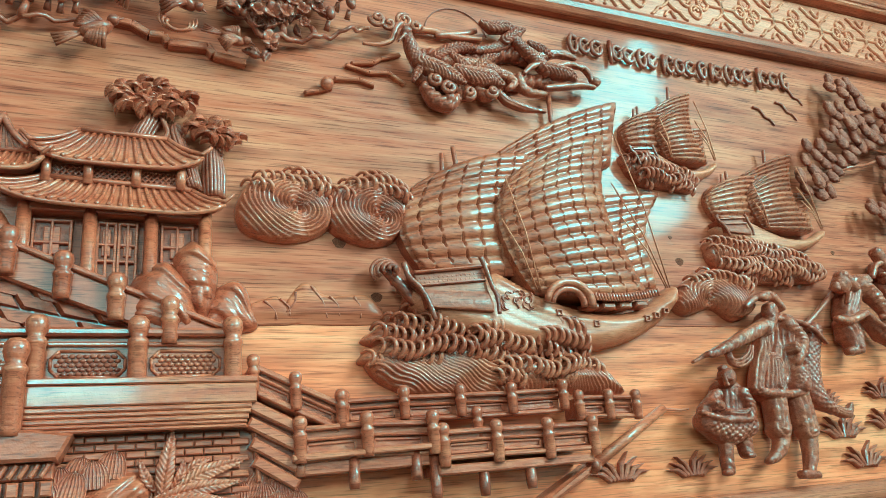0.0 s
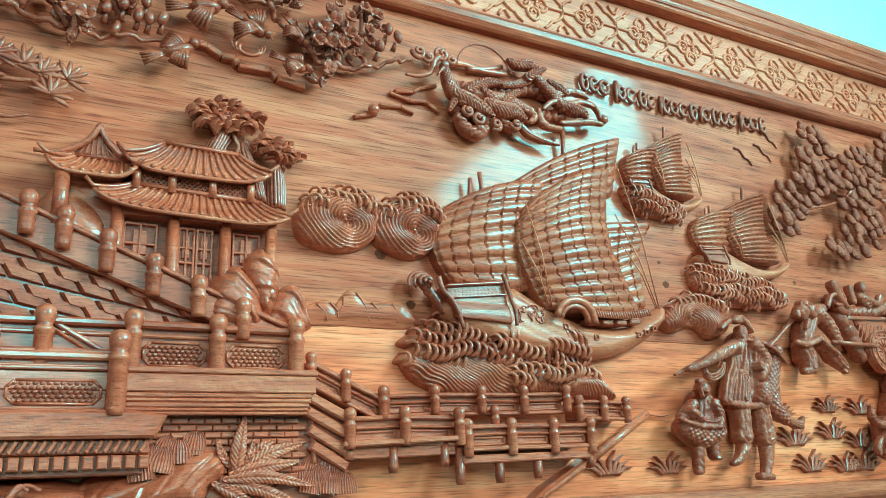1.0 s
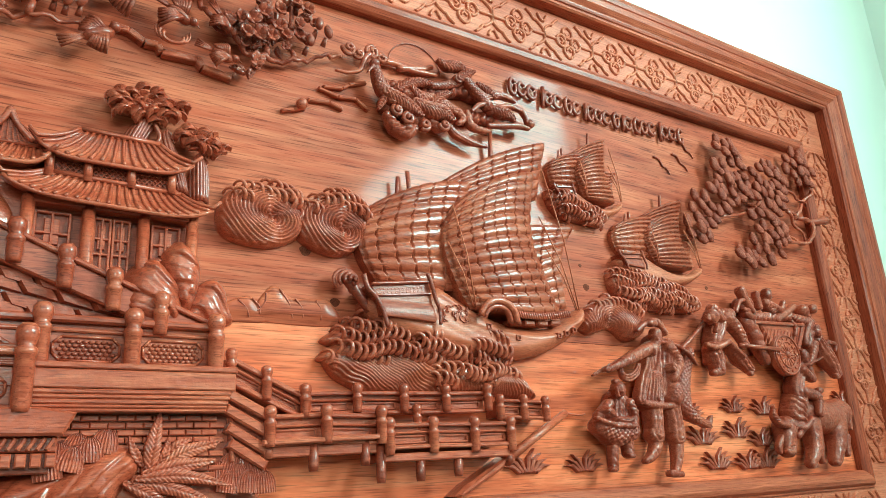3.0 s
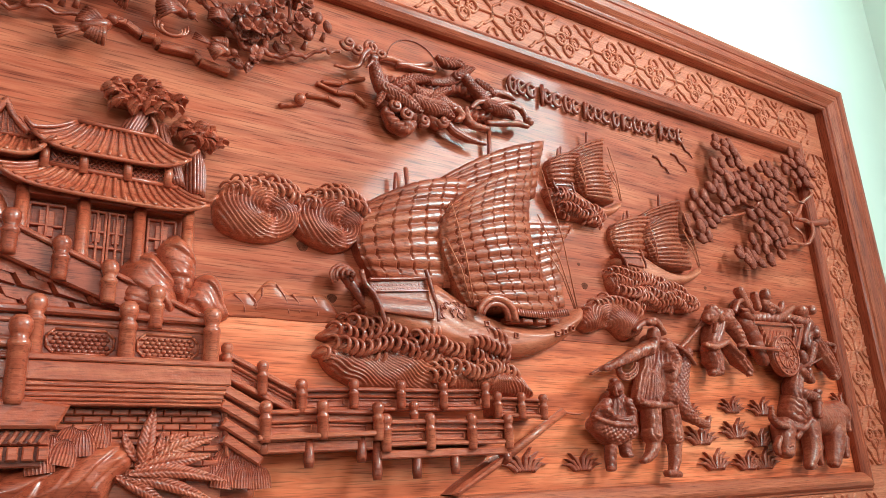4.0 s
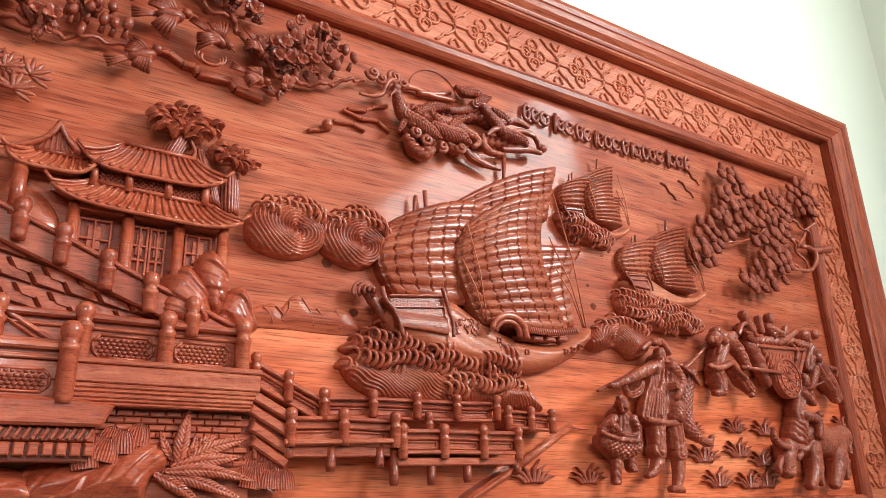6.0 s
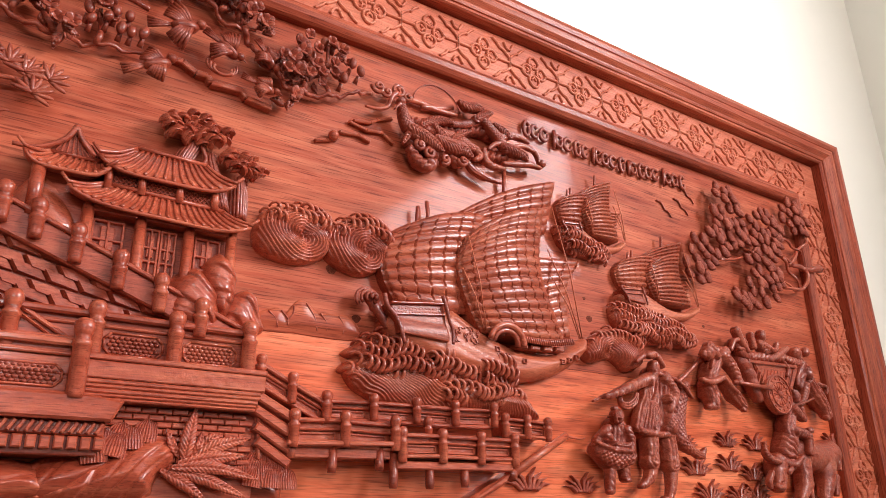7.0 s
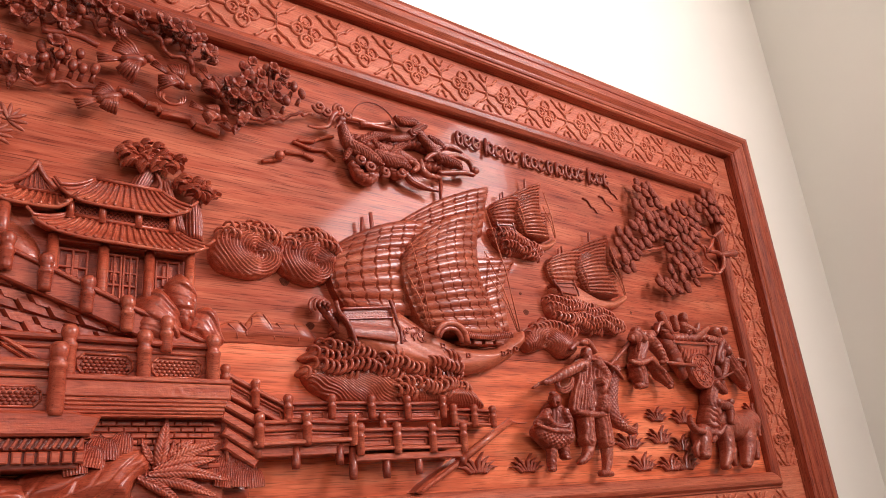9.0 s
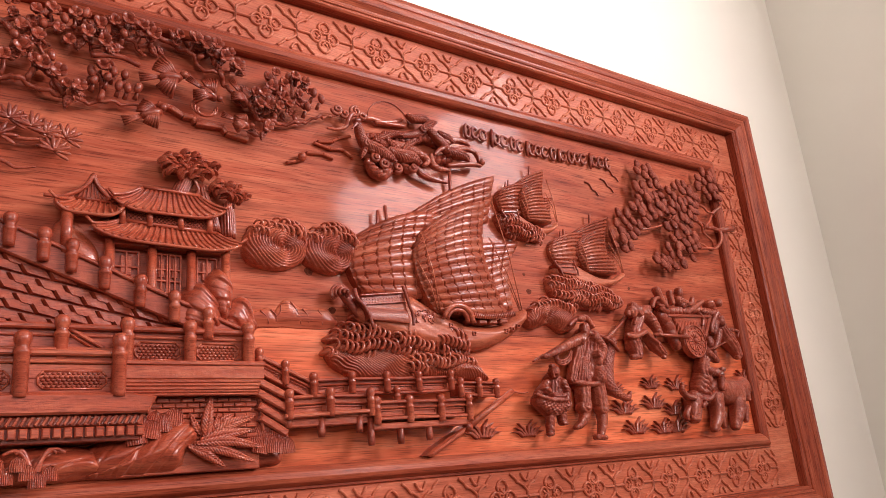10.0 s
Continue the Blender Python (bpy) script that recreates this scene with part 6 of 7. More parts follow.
c.limb([(-1.337, 2.311), (-1.332, 2.287), (-1.312, 2.277), (-1.284, 2.277)], [0.0084, 0.0098, 0.0084, 0.006], 0.044, "cross", 0.014, 0.0008)
c.ob("cloud_mass", DEEP, ph)
c = Carve(0.0014)
c.limb([(-1.329, 2.315), (-1.308, 2.334), (-1.283, 2.343)], [0.0056, 0.0071, 0.0056], 0.05)
c.ob("cloud_mass", DEEP, ph)
c = Carve(0.0014)
c.limb([(-1.383, 2.269), (-1.366, 2.255), (-1.332, 2.246), (-1.286, 2.239)], [0.007, 0.0085, 0.0085, 0.0028], 0.036, "long", 0.005, 0.001)
c.ob("plume", DEEP, ph)
c = Carve(0.0014)
c.limb([(-1.213, 2.356), (-1.184, 2.354), (-1.171, 2.34), (-1.17, 2.325)], [0.0061, 0.0064, 0.0061, 0.0045], 0.046)
c.limb([(-1.28, 2.292), (-1.238, 2.302), (-1.195, 2.312), (-1.163, 2.31)], [0.0061, 0.0076, 0.0075, 0.0048], 0.044)
c.ob("plume", DEEP, ph)
c = Carve(0.0014)
c.limb([(-1.264, 2.336), (-1.221, 2.353), (-1.189, 2.348)], [0.0057, 0.0076, 0.0045], 0.05)
c.ob("plume", DEEP, ph)
c = Carve(0.0014)
c.oval(-1.158, 2.323, 0.0136, 0.0121, 0.05)
c.ob("pearl", DEEP, ph)
c = Carve(0.0016)
c.limb([(-1.535, 2.288), (-1.497, 2.276), (-1.447, 2.278), (-1.39, 2.286)], [0.0156, 0.0209, 0.0209, 0.0168], 0.03, "cross", 0.02, 0.003)
c.ob("cloud_mass", DEEP, ph, rough=0.002)
c = Carve(0.0016)
c.limb([(-1.53, 2.34), (-1.472, 2.346), (-1.413, 2.356), (-1.344, 2.376), (-1.297, 2.37)], [0.0104, 0.0168, 0.0195, 0.0168, 0.015], 0.028, "cross", 0.02, 0.003)
c.ob("cloud_mass", DEEP, ph, rough=0.002)
c = Carve(0.0016)
c.limb([(-1.374, 2.303), (-1.319, 2.312), (-1.263, 2.322)], [0.014, 0.0168, 0.0141], 0.03, "cross", 0.02, 0.003)
c.ob("cloud_mass", DEEP, ph, rough=0.002)
for x, z, r, a0 in ((-1.496, 2.256, 0.015, 0), (-1.522, 2.27, 0.011, 2), (-1.455, 2.252, 0.012, 4), (-1.405, 2.262, 0.011, 3)):
    scroll(ph, x, z, r, 0.04, 1.6, a0)

mist = thing("carved_cloud", -1.62, 2.23, "carved thin drifting clouds trailing from the phoenixes", "cloud", "carved clouds")
for q in (((-1.683, 2.297), (-1.64, 2.288), (-1.60, 2.293), (-1.57, 2.274)), ((-1.672, 2.303), (-1.63, 2.31), (-1.615, 2.322), (-1.575, 2.338)), ((-1.705, 2.265), (-1.66, 2.27), (-1.63, 2.262)), ((-1.76, 2.228), (-1.735, 2.236), (-1.712, 2.245))):
    for a, c in zip(q, q[1:]):
        Build().bar(a, c, 0.0075, 0.0, 0.011, 0.002).ob("streak", BOARD, mist)
Build().ball(-1.722, 0.016, 2.247, 0.012, 0.012, 0.012).ob("knob", CARVED, mist)
for x, z, r, a0 in ((-1.568, 2.402, 0.017, 1), (-1.622, 2.396, 0.015, 3), (-1.545, 2.392, 0.012, 0), (-1.60, 2.388, 0.012, 2)):
    scroll(mist, x, z, r, 0.024, 1.5, a0, 0.005)
Build().tube([(x, 0.028, z) for x, z in soft_line([(-1.655, 2.335), (-1.625, 2.338), (-1.598, 2.352), (-1.588, 2.38), (-1.575, 2.395)])], 0.003, 0.008).ob("wisp", CARVED, mist)
for q in (((-1.545, 2.395), (-1.51, 2.40), (-1.46, 2.395), (-1.40, 2.40)), ((-1.50, 2.39), (-1.44, 2.405), (-1.41, 2.418))):
    Build().tube([(x, 0.014, z) for x, z in soft_line(q)], 0.008, 0.006).ob("streak", CARVED, mist)
tagged(Build().tube([(-1.448 + 0.068 * math.cos(a), 0.002, 2.405 + 0.066 * math.sin(a)) for a in np.linspace(0.15, 3.0, 24)], 0.0012, seg=6).ob("carved_sun", DEEP), "thin incised arc of a rising sun", "sun")

# carved inscription: strokes too ornate to read
sign = thing("carved_inscription", -0.87, 2.41, "row of raised flowing letters carved below the frame", "inscription")
rnd = random.Random(3)
x, k = -1.175, 0
while x < -0.565:
    z = 2.432 + 0.006 * math.sin(x * 9) - 0.003
    tall = 0.017 + 0.004 * ((k * 7) % 3 == 0)
    if k % 5 == 3:
        Build().tube([(x + 0.004, 0.008, z + tall * 1.3), (x, 0.010, z), (x - 0.003, 0.010, z - tall * 1.5)], 0.0058, 0.004).ob("stroke", DEEP, sign)
        x += 0.017
    else:
        w = 0.0095 + 0.002 * (k % 3)
        Build().tube([(x + w * math.cos(a), 0.009, z + tall * math.sin(a)) for a in np.linspace(0.6, 6.1 if k % 2 else 6.6, 14)], 0.0058, 0.0046, seg=7).ob("stroke", DEEP, sign)
        x += 2 * w + 0.0085
    k += 1
for x, z in ((-0.656, 2.328), (-0.577, 2.352), (-0.543, 2.398)):
    t = thing("carved_gull", x, z, "tiny far bird cut as a bent stroke", "bird", "far birds")
    Build().tube([(px, 0.003, pz) for px, pz in soft_line([(x - 0.032, z + 0.022), (x - 0.012, z + 0.018), (x, z), (x + 0.014, z - 0.004), (x + 0.026, z - 0.02)])], 0.0035, 0.002, seg=6).ob("wing", DEEP, t)


# ---- figures, each one plain carving ----
def figure(name, label, category, c):
    return tagged(c.ob(name, DEEP, rough=0.0012), label, category, "carved figures")


c = Carve()                                                       # fisherman with a pole
c.oval(-0.839, 1.834, 0.0157, 0.0229, 0.066)
c.limb([(-0.904, 1.843), (-0.868, 1.863), (-0.827, 1.867), (-0.807, 1.841)], [0.0057, 0.008, 0.01, 0.0057], 0.062)
c.oval(-0.857, 1.862, 0.0187, 0.0093, 0.07)
c.oval(-0.859, 1.823, 0.0043, 0.0057, 0.076)
c.limb([(-0.854, 1.815), (-0.86, 1.804), (-0.872, 1.785)], [0.0115, 0.0086, 0.0026], 0.074, "long", 0.004, 0.0012)
c.limb([(-0.807, 1.813), (-0.823, 1.761), (-0.842, 1.707)], [0.0344, 0.032, 0.0355], 0.05, "long", 0.011, 0.002)
c.limb([(-0.861, 1.805), (-0.878, 1.756), (-0.902, 1.71), (-0.915, 1.685)], [0.0157, 0.0141, 0.0147, 0.0133], 0.058, "long", 0.009, 0.0022)
c.limb([(-0.796, 1.816), (-0.8, 1.759), (-0.808, 1.686)], [0.0172, 0.0172, 0.0187], 0.06, "long", 0.009, 0.0022)
c.limb([(-0.853, 1.732), (-0.863, 1.686)], [0.024, 0.032], 0.058, "long", 0.0075, 0.0026)
c.limb([(-0.904, 1.675), (-0.857, 1.671), (-0.8, 1.671)], [0.008, 0.0087, 0.0067], 0.06)
c.limb([(-0.866, 1.803), (-0.927, 1.781), (-0.973, 1.763), (-1.017, 1.747)], [0.0147, 0.0145, 0.0105, 0.008], 0.07, "cross", 0.012, 0.0008)
c.oval(-1.030, 1.746, 0.0097, 0.0085, 0.074)
c.limb([(-0.973, 1.751), (-0.967, 1.732), (-0.943, 1.726), (-0.915, 1.74), (-0.902, 1.766)], [0.0029, 0.0032, 0.0032, 0.0032, 0.0027], 0.052)
c.limb([(-0.97, 1.75), (-0.966, 1.735), (-0.945, 1.732), (-0.921, 1.744), (-0.909, 1.765)], [0.0029, 0.003, 0.0035, 0.003, 0.0027], 0.055)
c.limb([(-0.968, 1.75), (-0.965, 1.739), (-0.947, 1.738), (-0.927, 1.749), (-0.916, 1.765)], [0.0029, 0.0032, 0.0035, 0.0032, 0.0026], 0.057999999999999996)
c.limb([(-1.06, 1.734), (-0.962, 1.775), (-0.871, 1.813), (-0.801, 1.819), (-0.739, 1.802), (-0.707, 1.77)], [0.0038, 0.0046, 0.0046, 0.0047, 0.0050, 0.0037], 0.058)
c.limb([(-0.748, 1.795), (-0.673, 1.845), (-0.598, 1.899)], [0.0057, 0.0054, 0.0054], 0.03)
c.limb([(-0.802, 1.808), (-0.779, 1.774), (-0.806, 1.733)], [0.0147, 0.0136, 0.0107], 0.07, "cross", 0.012, 0.0008)
c.oval(-0.813, 1.758, 0.0107, 0.0133, 0.078, 0, "cross", 0.008, 0.0014)
c.oval(-0.802, 1.699, 0.0200, 0.0320, 0.07, 0, "scale", 0.010, 0.0022)
c.limb([(-0.862, 1.669), (-0.867, 1.61), (-0.872, 1.606)], [0.0223, 0.021, 0.021], 0.055, "long", 0.012, 0.0016)
c.limb([(-0.861, 1.606), (-0.879, 1.572), (-0.908, 1.552)], [0.016, 0.0134, 0.0085], 0.05)
c.limb([(-0.903, 1.557), (-0.924, 1.549)], [0.0099, 0.0073], 0.055)
c.limb([(-0.803, 1.672), (-0.798, 1.609), (-0.8, 1.6)], [0.0267, 0.0237, 0.0207], 0.056, "long", 0.012, 0.0016)
c.limb([(-0.794, 1.6), (-0.804, 1.558), (-0.822, 1.525)], [0.0173, 0.0136, 0.0099], 0.05)
c.limb([(-0.812, 1.517), (-0.846, 1.521)], [0.0074, 0.0093], 0.055)
c.groove([(-0.874, 1.795), (-0.876, 1.742), (-0.896, 1.69)]).groove([(-0.82, 1.804), (-0.831, 1.737), (-0.839, 1.68)])
figure("carved_fisherman_statue", "carved wooden old fisherman in a wide hat with a shoulder pole", "statue", c)

fish = thing("carved_fish", -0.73, 1.62, "carved great scaled fish hanging from the pole", "fish")
c = Carve()
c.limb([(-0.707, 1.803), (-0.737, 1.75), (-0.749, 1.702), (-0.744, 1.665), (-0.716, 1.638)], [0.016, 0.0243, 0.0272, 0.0215, 0.0107], 0.048, "scale", 0.011, 0.0022)
c.ob("body", DEEP, fish)
c = Carve()
c.limb([(-0.718, 1.641), (-0.682, 1.63), (-0.669, 1.647)], [0.0095, 0.0107, 0.0043], 0.046, "long", 0.005, 0.0014)
c.limb([(-0.7, 1.638), (-0.675, 1.625)], [0.0086, 0.0067], 0.044, "long", 0.005, 0.0014)
c.ob("tail_fin", DEEP, fish)

c = Carve()                                                       # child hugging a fish
c.oval(-0.988, 1.704, 0.0184, 0.0210, 0.07)
c.oval(-0.993, 1.722, 0.0099, 0.0074, 0.06)
c.oval(-0.997, 1.697, 0.0037, 0.0037, 0.078)
c.limb([(-1.012, 1.707), (-1.008, 1.687)], [0.0027, 0.0036], 0.074)
c.limb([(-0.969, 1.677), (-0.974, 1.642)], [0.0297, 0.0346], 0.052, "long", 0.010, 0.0016)
c.limb([(-0.959, 1.674), (-0.95, 1.646), (-0.962, 1.618)], [0.012, 0.0097, 0.0073], 0.066, "cross", 0.011, 0.0008)
c.limb([(-1.021, 1.674), (-1.055, 1.646), (-1.063, 1.631)], [0.0109, 0.0122, 0.0089], 0.064, "cross", 0.011, 0.0008)
c.limb([(-1.054, 1.626), (-1.003, 1.612), (-0.96, 1.618)], [0.0201, 0.0316, 0.0237], 0.066, "scale", 0.0115, 0.003)
c.limb([(-1.08, 1.641), (-1.026, 1.627), (-0.967, 1.624)], [0.0049, 0.0062, 0.0049], 0.074)
c.oval(-1.036, 1.653, 0.0170, 0.0122, 0.076, -15)
c.oval(-1.049, 1.654, 0.0045, 0.0045, 0.08)
c.limb([(-1.015, 1.639), (-0.984, 1.636), (-0.971, 1.641)], [0.0073, 0.0073, 0.0049], 0.074, "long", 0.005, 0.0014)
c.limb([(-1.01, 1.584), (-1.016, 1.556), (-1.017, 1.539)], [0.0125, 0.0114, 0.0109], 0.052, "cross", 0.014, 0.0008)
c.limb([(-0.963, 1.588), (-0.964, 1.568)], [0.0136, 0.0124], 0.05, "cross", 0.014, 0.0008)
c.oval(-1.031, 1.535, 0.0112, 0.0067, 0.058)
c.oval(-0.967, 1.562, 0.0109, 0.0061, 0.055)
c.groove([(-1.059, 1.654), (-1.043, 1.649), (-1.031, 1.641)], 0.0018, 0.003)
figure("carved_child_statue", "carved wooden chubby child hugging a fish", "statue", c)

c = Carve()                                                       # man pulling the cart
c.oval(-0.610, 1.899, 0.0217, 0.0233, 0.066)
c.oval(-0.646, 1.890, 0.0093, 0.0124, 0.07)
c.limb([(-0.603, 1.917), (-0.579, 1.893)], [0.0155, 0.0093], 0.064, "long", 0.006, 0.0012)
c.limb([(-0.614, 1.874), (-0.629, 1.854)], [0.0061, 0.0046], 0.07)
c.limb([(-0.563, 1.893), (-0.598, 1.84)], [0.0279, 0.0233], 0.052, "long", 0.012, 0.0016)
c.limb([(-0.545, 1.9), (-0.517, 1.871), (-0.499, 1.832)], [0.0202, 0.0174, 0.0115], 0.064, "cross", 0.014, 0.0008)
c.limb([(-0.555, 1.909), (-0.516, 1.916)], [0.0186, 0.0148], 0.05, "cross", 0.007, 0.0014)
c.limb([(-0.662, 1.821), (-0.625, 1.817), (-0.574, 1.834)], [0.0072, 0.0086, 0.0078], 0.066)
c.limb([(-0.618, 1.814), (-0.608, 1.788), (-0.61, 1.765)], [0.0217, 0.0264, 0.0186], 0.058, "long", 0.012, 0.0016)
c.limb([(-0.603, 1.758), (-0.637, 1.754)], [0.01, 0.0092], 0.055)
c.limb([(-0.549, 1.823), (-0.511, 1.795), (-0.486, 1.769)], [0.0146, 0.0202, 0.0134], 0.056, "long", 0.012, 0.0016)
c.oval(-0.490, 1.756, 0.0104, 0.0074, 0.055)
c.limb([(-0.564, 1.829), (-0.522, 1.798)], [0.0062, 0.0062], 0.064)
c.oval(-0.514, 1.827, 0.0093, 0.0078, 0.07)
figure("carved_carter_statue", "carved wooden man bending to pull a cart", "statue", c)

cart = thing("carved_cart", -0.3, 1.765, "carved two-wheeled cart heaped with sacks", "cart")
Build().prism([(-0.406, 1.897), (-0.197, 1.903), (-0.252, 1.839), (-0.359, 1.833)], 0.0, 0.044, 0.004).ob("cart_box", CARVED, cart)
Build().bar((-0.435, 1.896), (-0.202, 1.904), 0.010, 0.01, 0.052).ob("cart_rail", CARVED, cart)
Build().bar((-0.2, 1.908), (-0.251, 1.832), 0.013, 0.01, 0.050).ob("stanchion", CARVED, cart)
for k in range(11):
    x = -0.411 + 0.0155 * k
    Build().bar((x, 1.839), (x + 0.022, 1.881), 0.0028, 0.038, 0.0465, 0.001).ob("wicker", CARVED, cart)
Build().tube([(-0.536, 0.062, 1.826), (-0.359, 0.060, 1.824)], 0.0055).ob("shaft", CARVED, cart)
WX, WZ, WR = -0.321, 1.812, 0.0569
wheel = Build().prism([(WX + WR * math.cos(a), WZ + WR * math.sin(a)) for a in np.linspace(0, 2 * math.pi, 32, endpoint=False)], 0.036, 0.055, 0.003).ob("wheel", CARVED, cart)
Build().tube([(WX + WR * 0.94 * math.cos(a), 0.056, WZ + WR * 0.94 * math.sin(a)) for a in np.linspace(0, 2 * math.pi, 33)], 0.0028).ob("rim", CARVED, wheel)
Build().tube([(WX + WR * 0.62 * math.cos(a), 0.056, WZ + WR * 0.62 * math.sin(a)) for a in np.linspace(0, 2 * math.pi, 33)], 0.0022).ob("rim", CARVED, wheel)
for k in range(14):
    a = 2 * math.pi * k / 14
    Build().tube([(WX + 0.010 * math.cos(a), 0.055, WZ + 0.010 * math.sin(a)), (WX + WR * 0.6 * math.cos(a), 0.055, WZ + WR * 0.6 * math.sin(a))], 0.0026, 0.002, seg=6).ob("spoke", CARVED, wheel)
    Build().ball(WX + WR * 0.78 * math.cos(a), 0.055, WZ + WR * 0.78 * math.sin(a), 0.0045, 0.003, 0.0045, seg=6, rings=4).ob("stud", CARVED, wheel)
Build().ball(WX, 0.055, WZ, 0.010, 0.008, 0.010).ob("hub", CARVED, wheel)
c = Carve()
c.limb([(-0.436, 1.902), (-0.414, 1.858), (-0.397, 1.796)], [0.0264, 0.0233, 0.014], 0.048, "cross", 0.03, 0.0012)
c.ob("sack", DEEP, cart)
c = Carve()
c.oval(-0.447, 1.945, 0.0280, 0.0264, 0.05)
c.limb([(-0.509, 1.921), (-0.484, 1.95), (-0.441, 1.954), (-0.441, 1.93), (-0.475, 1.928)], [0.0062, 0.0066, 0.0067, 0.0067, 0.0049], 0.056)
c.oval(-0.445, 1.916, 0.0279, 0.0140, 0.054, -20)
c.ob("leaf_bundle", DEEP, cart)
c = Carve()
c.limb([(-0.469, 1.98), (-0.455, 1.949), (-0.439, 1.925)], [0.0132, 0.0117, 0.0084], 0.06)
c.ob("gourd", DEEP, cart)
c = Carve()
c.limb([(-0.396, 1.978), (-0.391, 1.943)], [0.0101, 0.0101], 0.052)
c.ob("gourd", DEEP, cart)
c = Carve()
c.limb([(-0.404, 1.915), (-0.336, 1.92), (-0.254, 1.929)], [0.0134, 0.0177, 0.0159], 0.048, "cross", 0.02, 0.002)
c.limb([(-0.318, 1.914), (-0.275, 1.933), (-0.23, 1.956)], [0.0101, 0.0103, 0.009], 0.052)
c.ob("sack", DEEP, cart)
c = Carve()
c.limb([(-0.25, 1.928), (-0.212, 1.922), (-0.151, 1.919)], [0.0085, 0.0144, 0.0144], 0.05, "cross", 0.014, 0.003)
c.limb([(-0.261, 1.91), (-0.245, 1.892), (-0.259, 1.871)], [0.0067, 0.0072, 0.0054], 0.054)
c.ob("straw_bundle", DEEP, cart)

c = Carve()                                                       # child on the cart
c.oval(-0.355, 1.980, 0.0151, 0.0201, 0.062)
c.limb([(-0.359, 1.955), (-0.339, 1.937)], [0.0159, 0.0151], 0.056, "cross", 0.01, 0.0014)
c.limb([(-0.349, 1.951), (-0.307, 1.94), (-0.29, 1.962)], [0.0106, 0.009, 0.0068], 0.06)
figure("carved_rider_statue", "carved wooden child riding on the heaped cart", "statue", c)
c = Carve()                                                       # the pair behind the cart
c.oval(-0.185, 1.949, 0.0234, 0.0216, 0.06)
c.oval(-0.127, 1.959, 0.0162, 0.0162, 0.054)
c.limb([(-0.167, 1.937), (-0.157, 1.913)], [0.0216, 0.0234], 0.05, "cross", 0.012, 0.0008)
c.limb([(-0.166, 1.913), (-0.203, 1.871), (-0.212, 1.851)], [0.0108, 0.0103, 0.0085], 0.056)
c.oval(-0.142, 1.891, 0.0162, 0.0234, 0.06)
c.limb([(-0.164, 1.882), (-0.181, 1.851)], [0.0144, 0.0144], 0.05)
c.limb([(-0.129, 1.868), (-0.105, 1.836)], [0.0257, 0.027], 0.052, "long", 0.012, 0.0016)
c.limb([(-0.17, 1.85), (-0.186, 1.823), (-0.217, 1.793)], [0.0137, 0.0126, 0.0085], 0.06, "cross", 0.012, 0.0008)
c.limb([(-0.102, 1.836), (-0.078, 1.8), (-0.071, 1.773)], [0.0276, 0.0234, 0.0162], 0.054, "long", 0.012, 0.0016)
c.oval(-0.086, 1.762, 0.0144, 0.0090, 0.055)
c.limb([(-0.091, 1.862), (-0.053, 1.857), (-0.063, 1.836)], [0.0074, 0.0054, 0.0036], 0.05)
figure("carved_pushers_statue", "carved wooden pair pushing the cart from behind", "statue", c)

buf = thing("carved_buffalo", -0.25, 1.52, "carved wooden water buffalo with curved horns, walking", "buffalo")
c = Carve()
c.limb([(-0.221, 1.663), (-0.141, 1.648), (-0.064, 1.659)], [0.0443, 0.0474, 0.0444], 0.052)
c.limb([(-0.284, 1.692), (-0.3, 1.654), (-0.3, 1.627)], [0.0316, 0.0348, 0.0238], 0.058, "cross", 0.016, 0.003)
c.limb([(-0.366, 1.621), (-0.378, 1.592), (-0.387, 1.563)], [0.0297, 0.0268, 0.0208], 0.068)
c.oval(-0.402, 1.558, 0.0223, 0.0119, 0.072)
c.limb([(-0.414, 1.595), (-0.43, 1.574), (-0.431, 1.559)], [0.0073, 0.0089, 0.0074], 0.06)
c.limb([(-0.235, 1.631), (-0.247, 1.571), (-0.29, 1.524)], [0.0259, 0.0221, 0.0134], 0.058)
c.limb([(-0.215, 1.571), (-0.224, 1.549), (-0.224, 1.528)], [0.0122, 0.0113, 0.0076], 0.045)
c.limb([(-0.1, 1.647), (-0.121, 1.584), (-0.162, 1.529)], [0.0342, 0.0258, 0.0162], 0.055)
c.limb([(-0.078, 1.592), (-0.094, 1.545)], [0.0113, 0.0081], 0.045)
c.limb([(-0.057, 1.662), (-0.066, 1.614)], [0.007, 0.0052], 0.05)
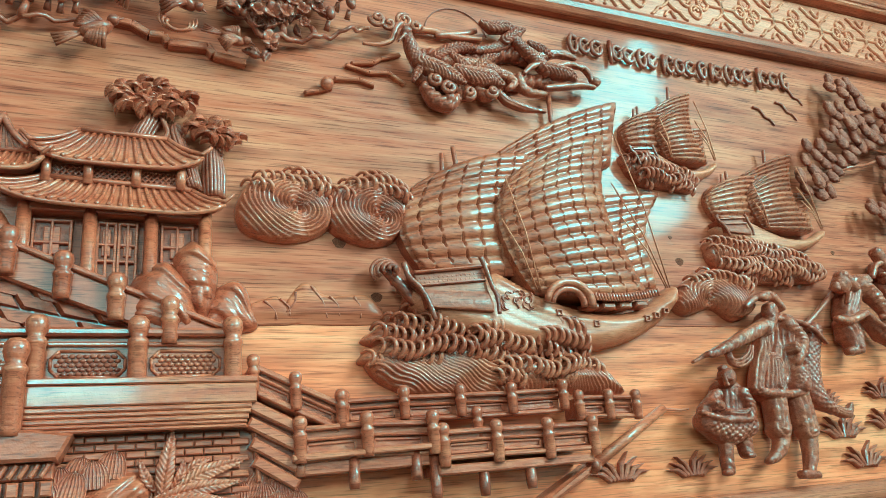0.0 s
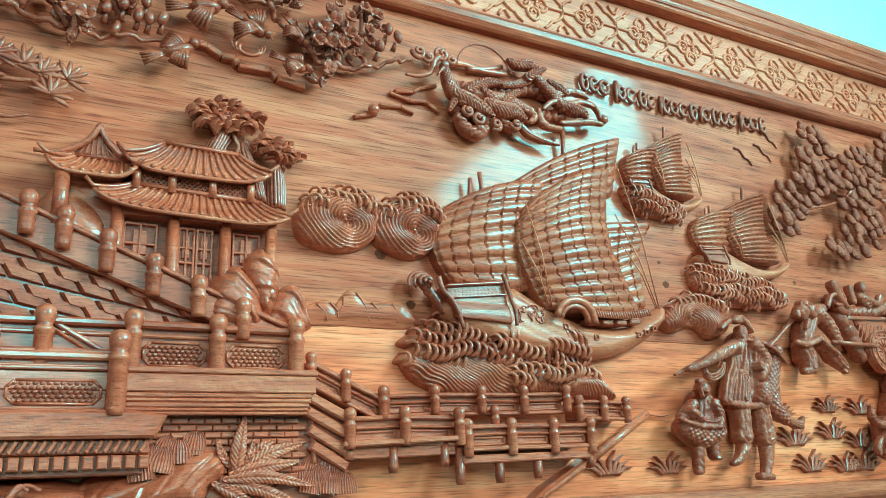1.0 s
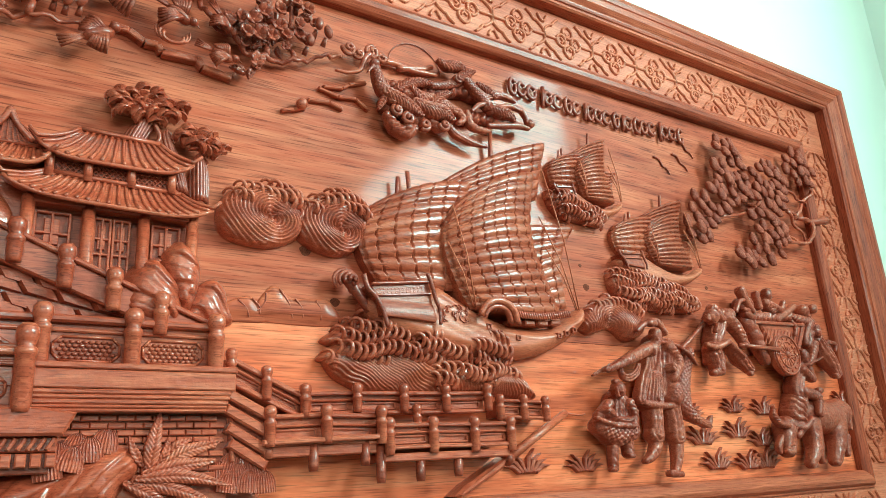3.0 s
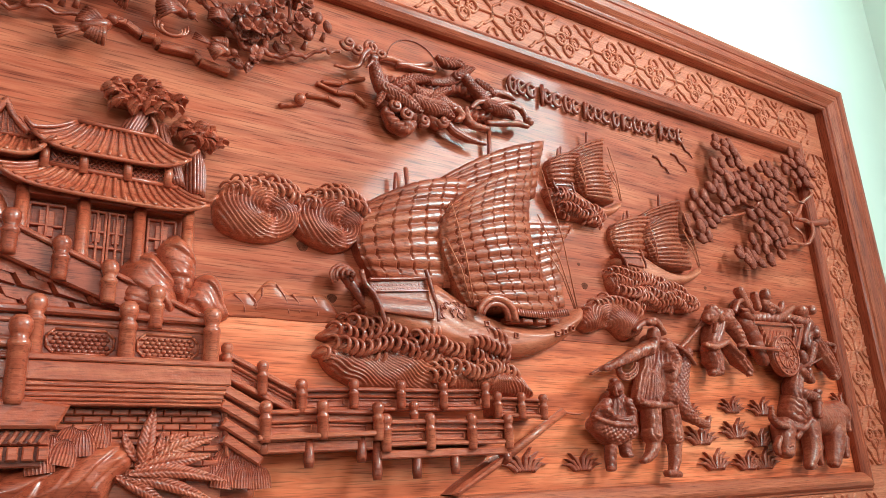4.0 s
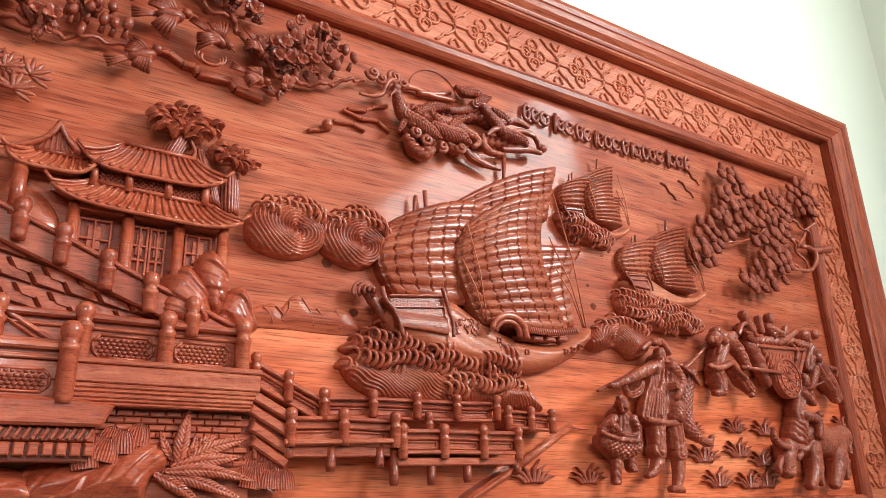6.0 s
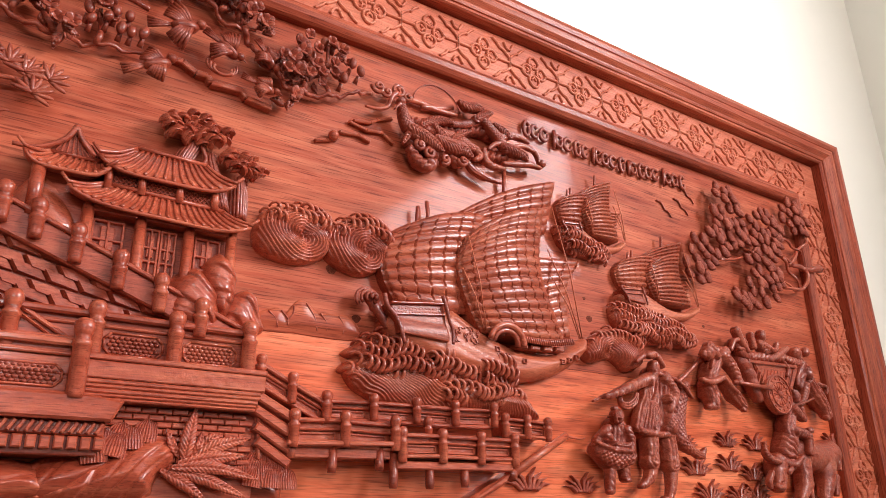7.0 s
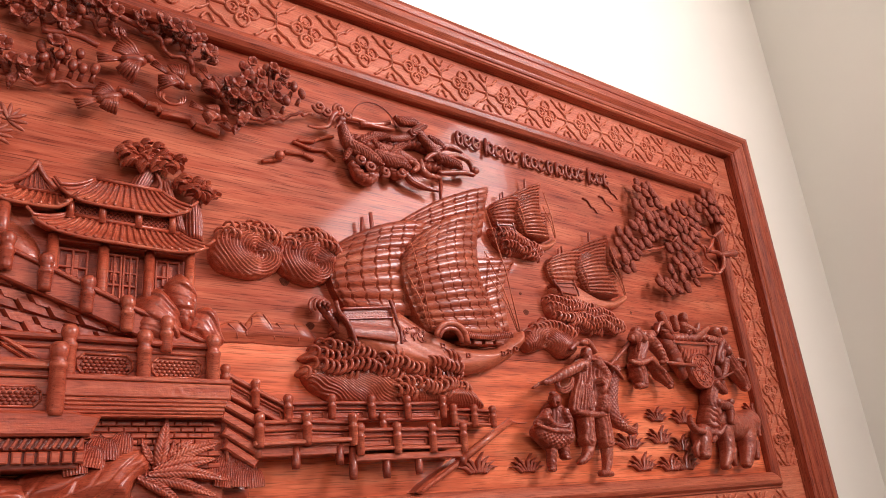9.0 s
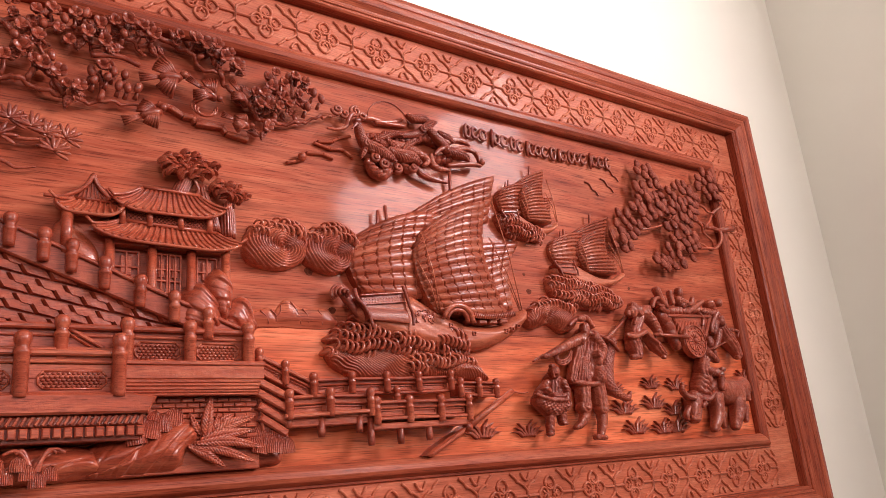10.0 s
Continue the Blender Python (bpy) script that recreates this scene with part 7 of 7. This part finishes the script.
c.oval(-0.280, 1.521, 0.0134, 0.0074, 0.055)
c.oval(-0.171, 1.523, 0.0137, 0.0076, 0.055)
c.groove([(-0.426, 1.572), (-0.41, 1.563), (-0.387, 1.571)], 0.0018, 0.004).groove([(-0.313, 1.635), (-0.276, 1.623), (-0.255, 1.645)], 0.0018, 0.003)
c.ob("body", DEEP, buf, rough=0.0010)
c = Carve()
c.limb([(-0.446, 1.669), (-0.444, 1.645), (-0.421, 1.629), (-0.389, 1.623)], [0.0052, 0.0087, 0.0104, 0.0095], 0.07, "cross", 0.008, 0.001)
c.ob("horn", DEEP, buf)
c = Carve()
c.limb([(-0.361, 1.623), (-0.312, 1.619), (-0.275, 1.64)], [0.0095, 0.0091, 0.0063], 0.068, "cross", 0.008, 0.001)
c.ob("horn", DEEP, buf)
c = Carve()
c.limb([(-0.345, 1.605), (-0.36, 1.596)], [0.0079, 0.0089], 0.074)
c.ob("ear", DEEP, buf)

c = Carve()                                                       # flute player on the buffalo
c.oval(-0.243, 1.808, 0.0154, 0.0222, 0.068)
c.oval(-0.246, 1.820, 0.0137, 0.0137, 0.066)
c.limb([(-0.261, 1.777), (-0.285, 1.73), (-0.282, 1.691)], [0.0218, 0.0253, 0.0253], 0.06, "long", 0.012, 0.0018)
c.limb([(-0.267, 1.771), (-0.236, 1.746), (-0.243, 1.774)], [0.0137, 0.0095, 0.0085], 0.072)
c.limb([(-0.258, 1.784), (-0.186, 1.808)], [0.0034, 0.0034], 0.076)
c.limb([(-0.278, 1.712), (-0.222, 1.698), (-0.233, 1.655)], [0.0145, 0.0142, 0.0097], 0.07, "cross", 0.012, 0.0008)
c.oval(-0.206, 1.717, 0.0151, 0.0101, 0.066)
c.oval(-0.230, 1.652, 0.0081, 0.0113, 0.07)
figure("carved_flutist_statue", "carved wooden child playing a flute on the buffalo", "statue", c)

# parts keep their places on the board under their thing's foot
for o in list(scene.objects):
    if o.parent and o.parent.type == "EMPTY":
        o.matrix_parent_inverse = Matrix.Translation(o.parent.location).inverted()
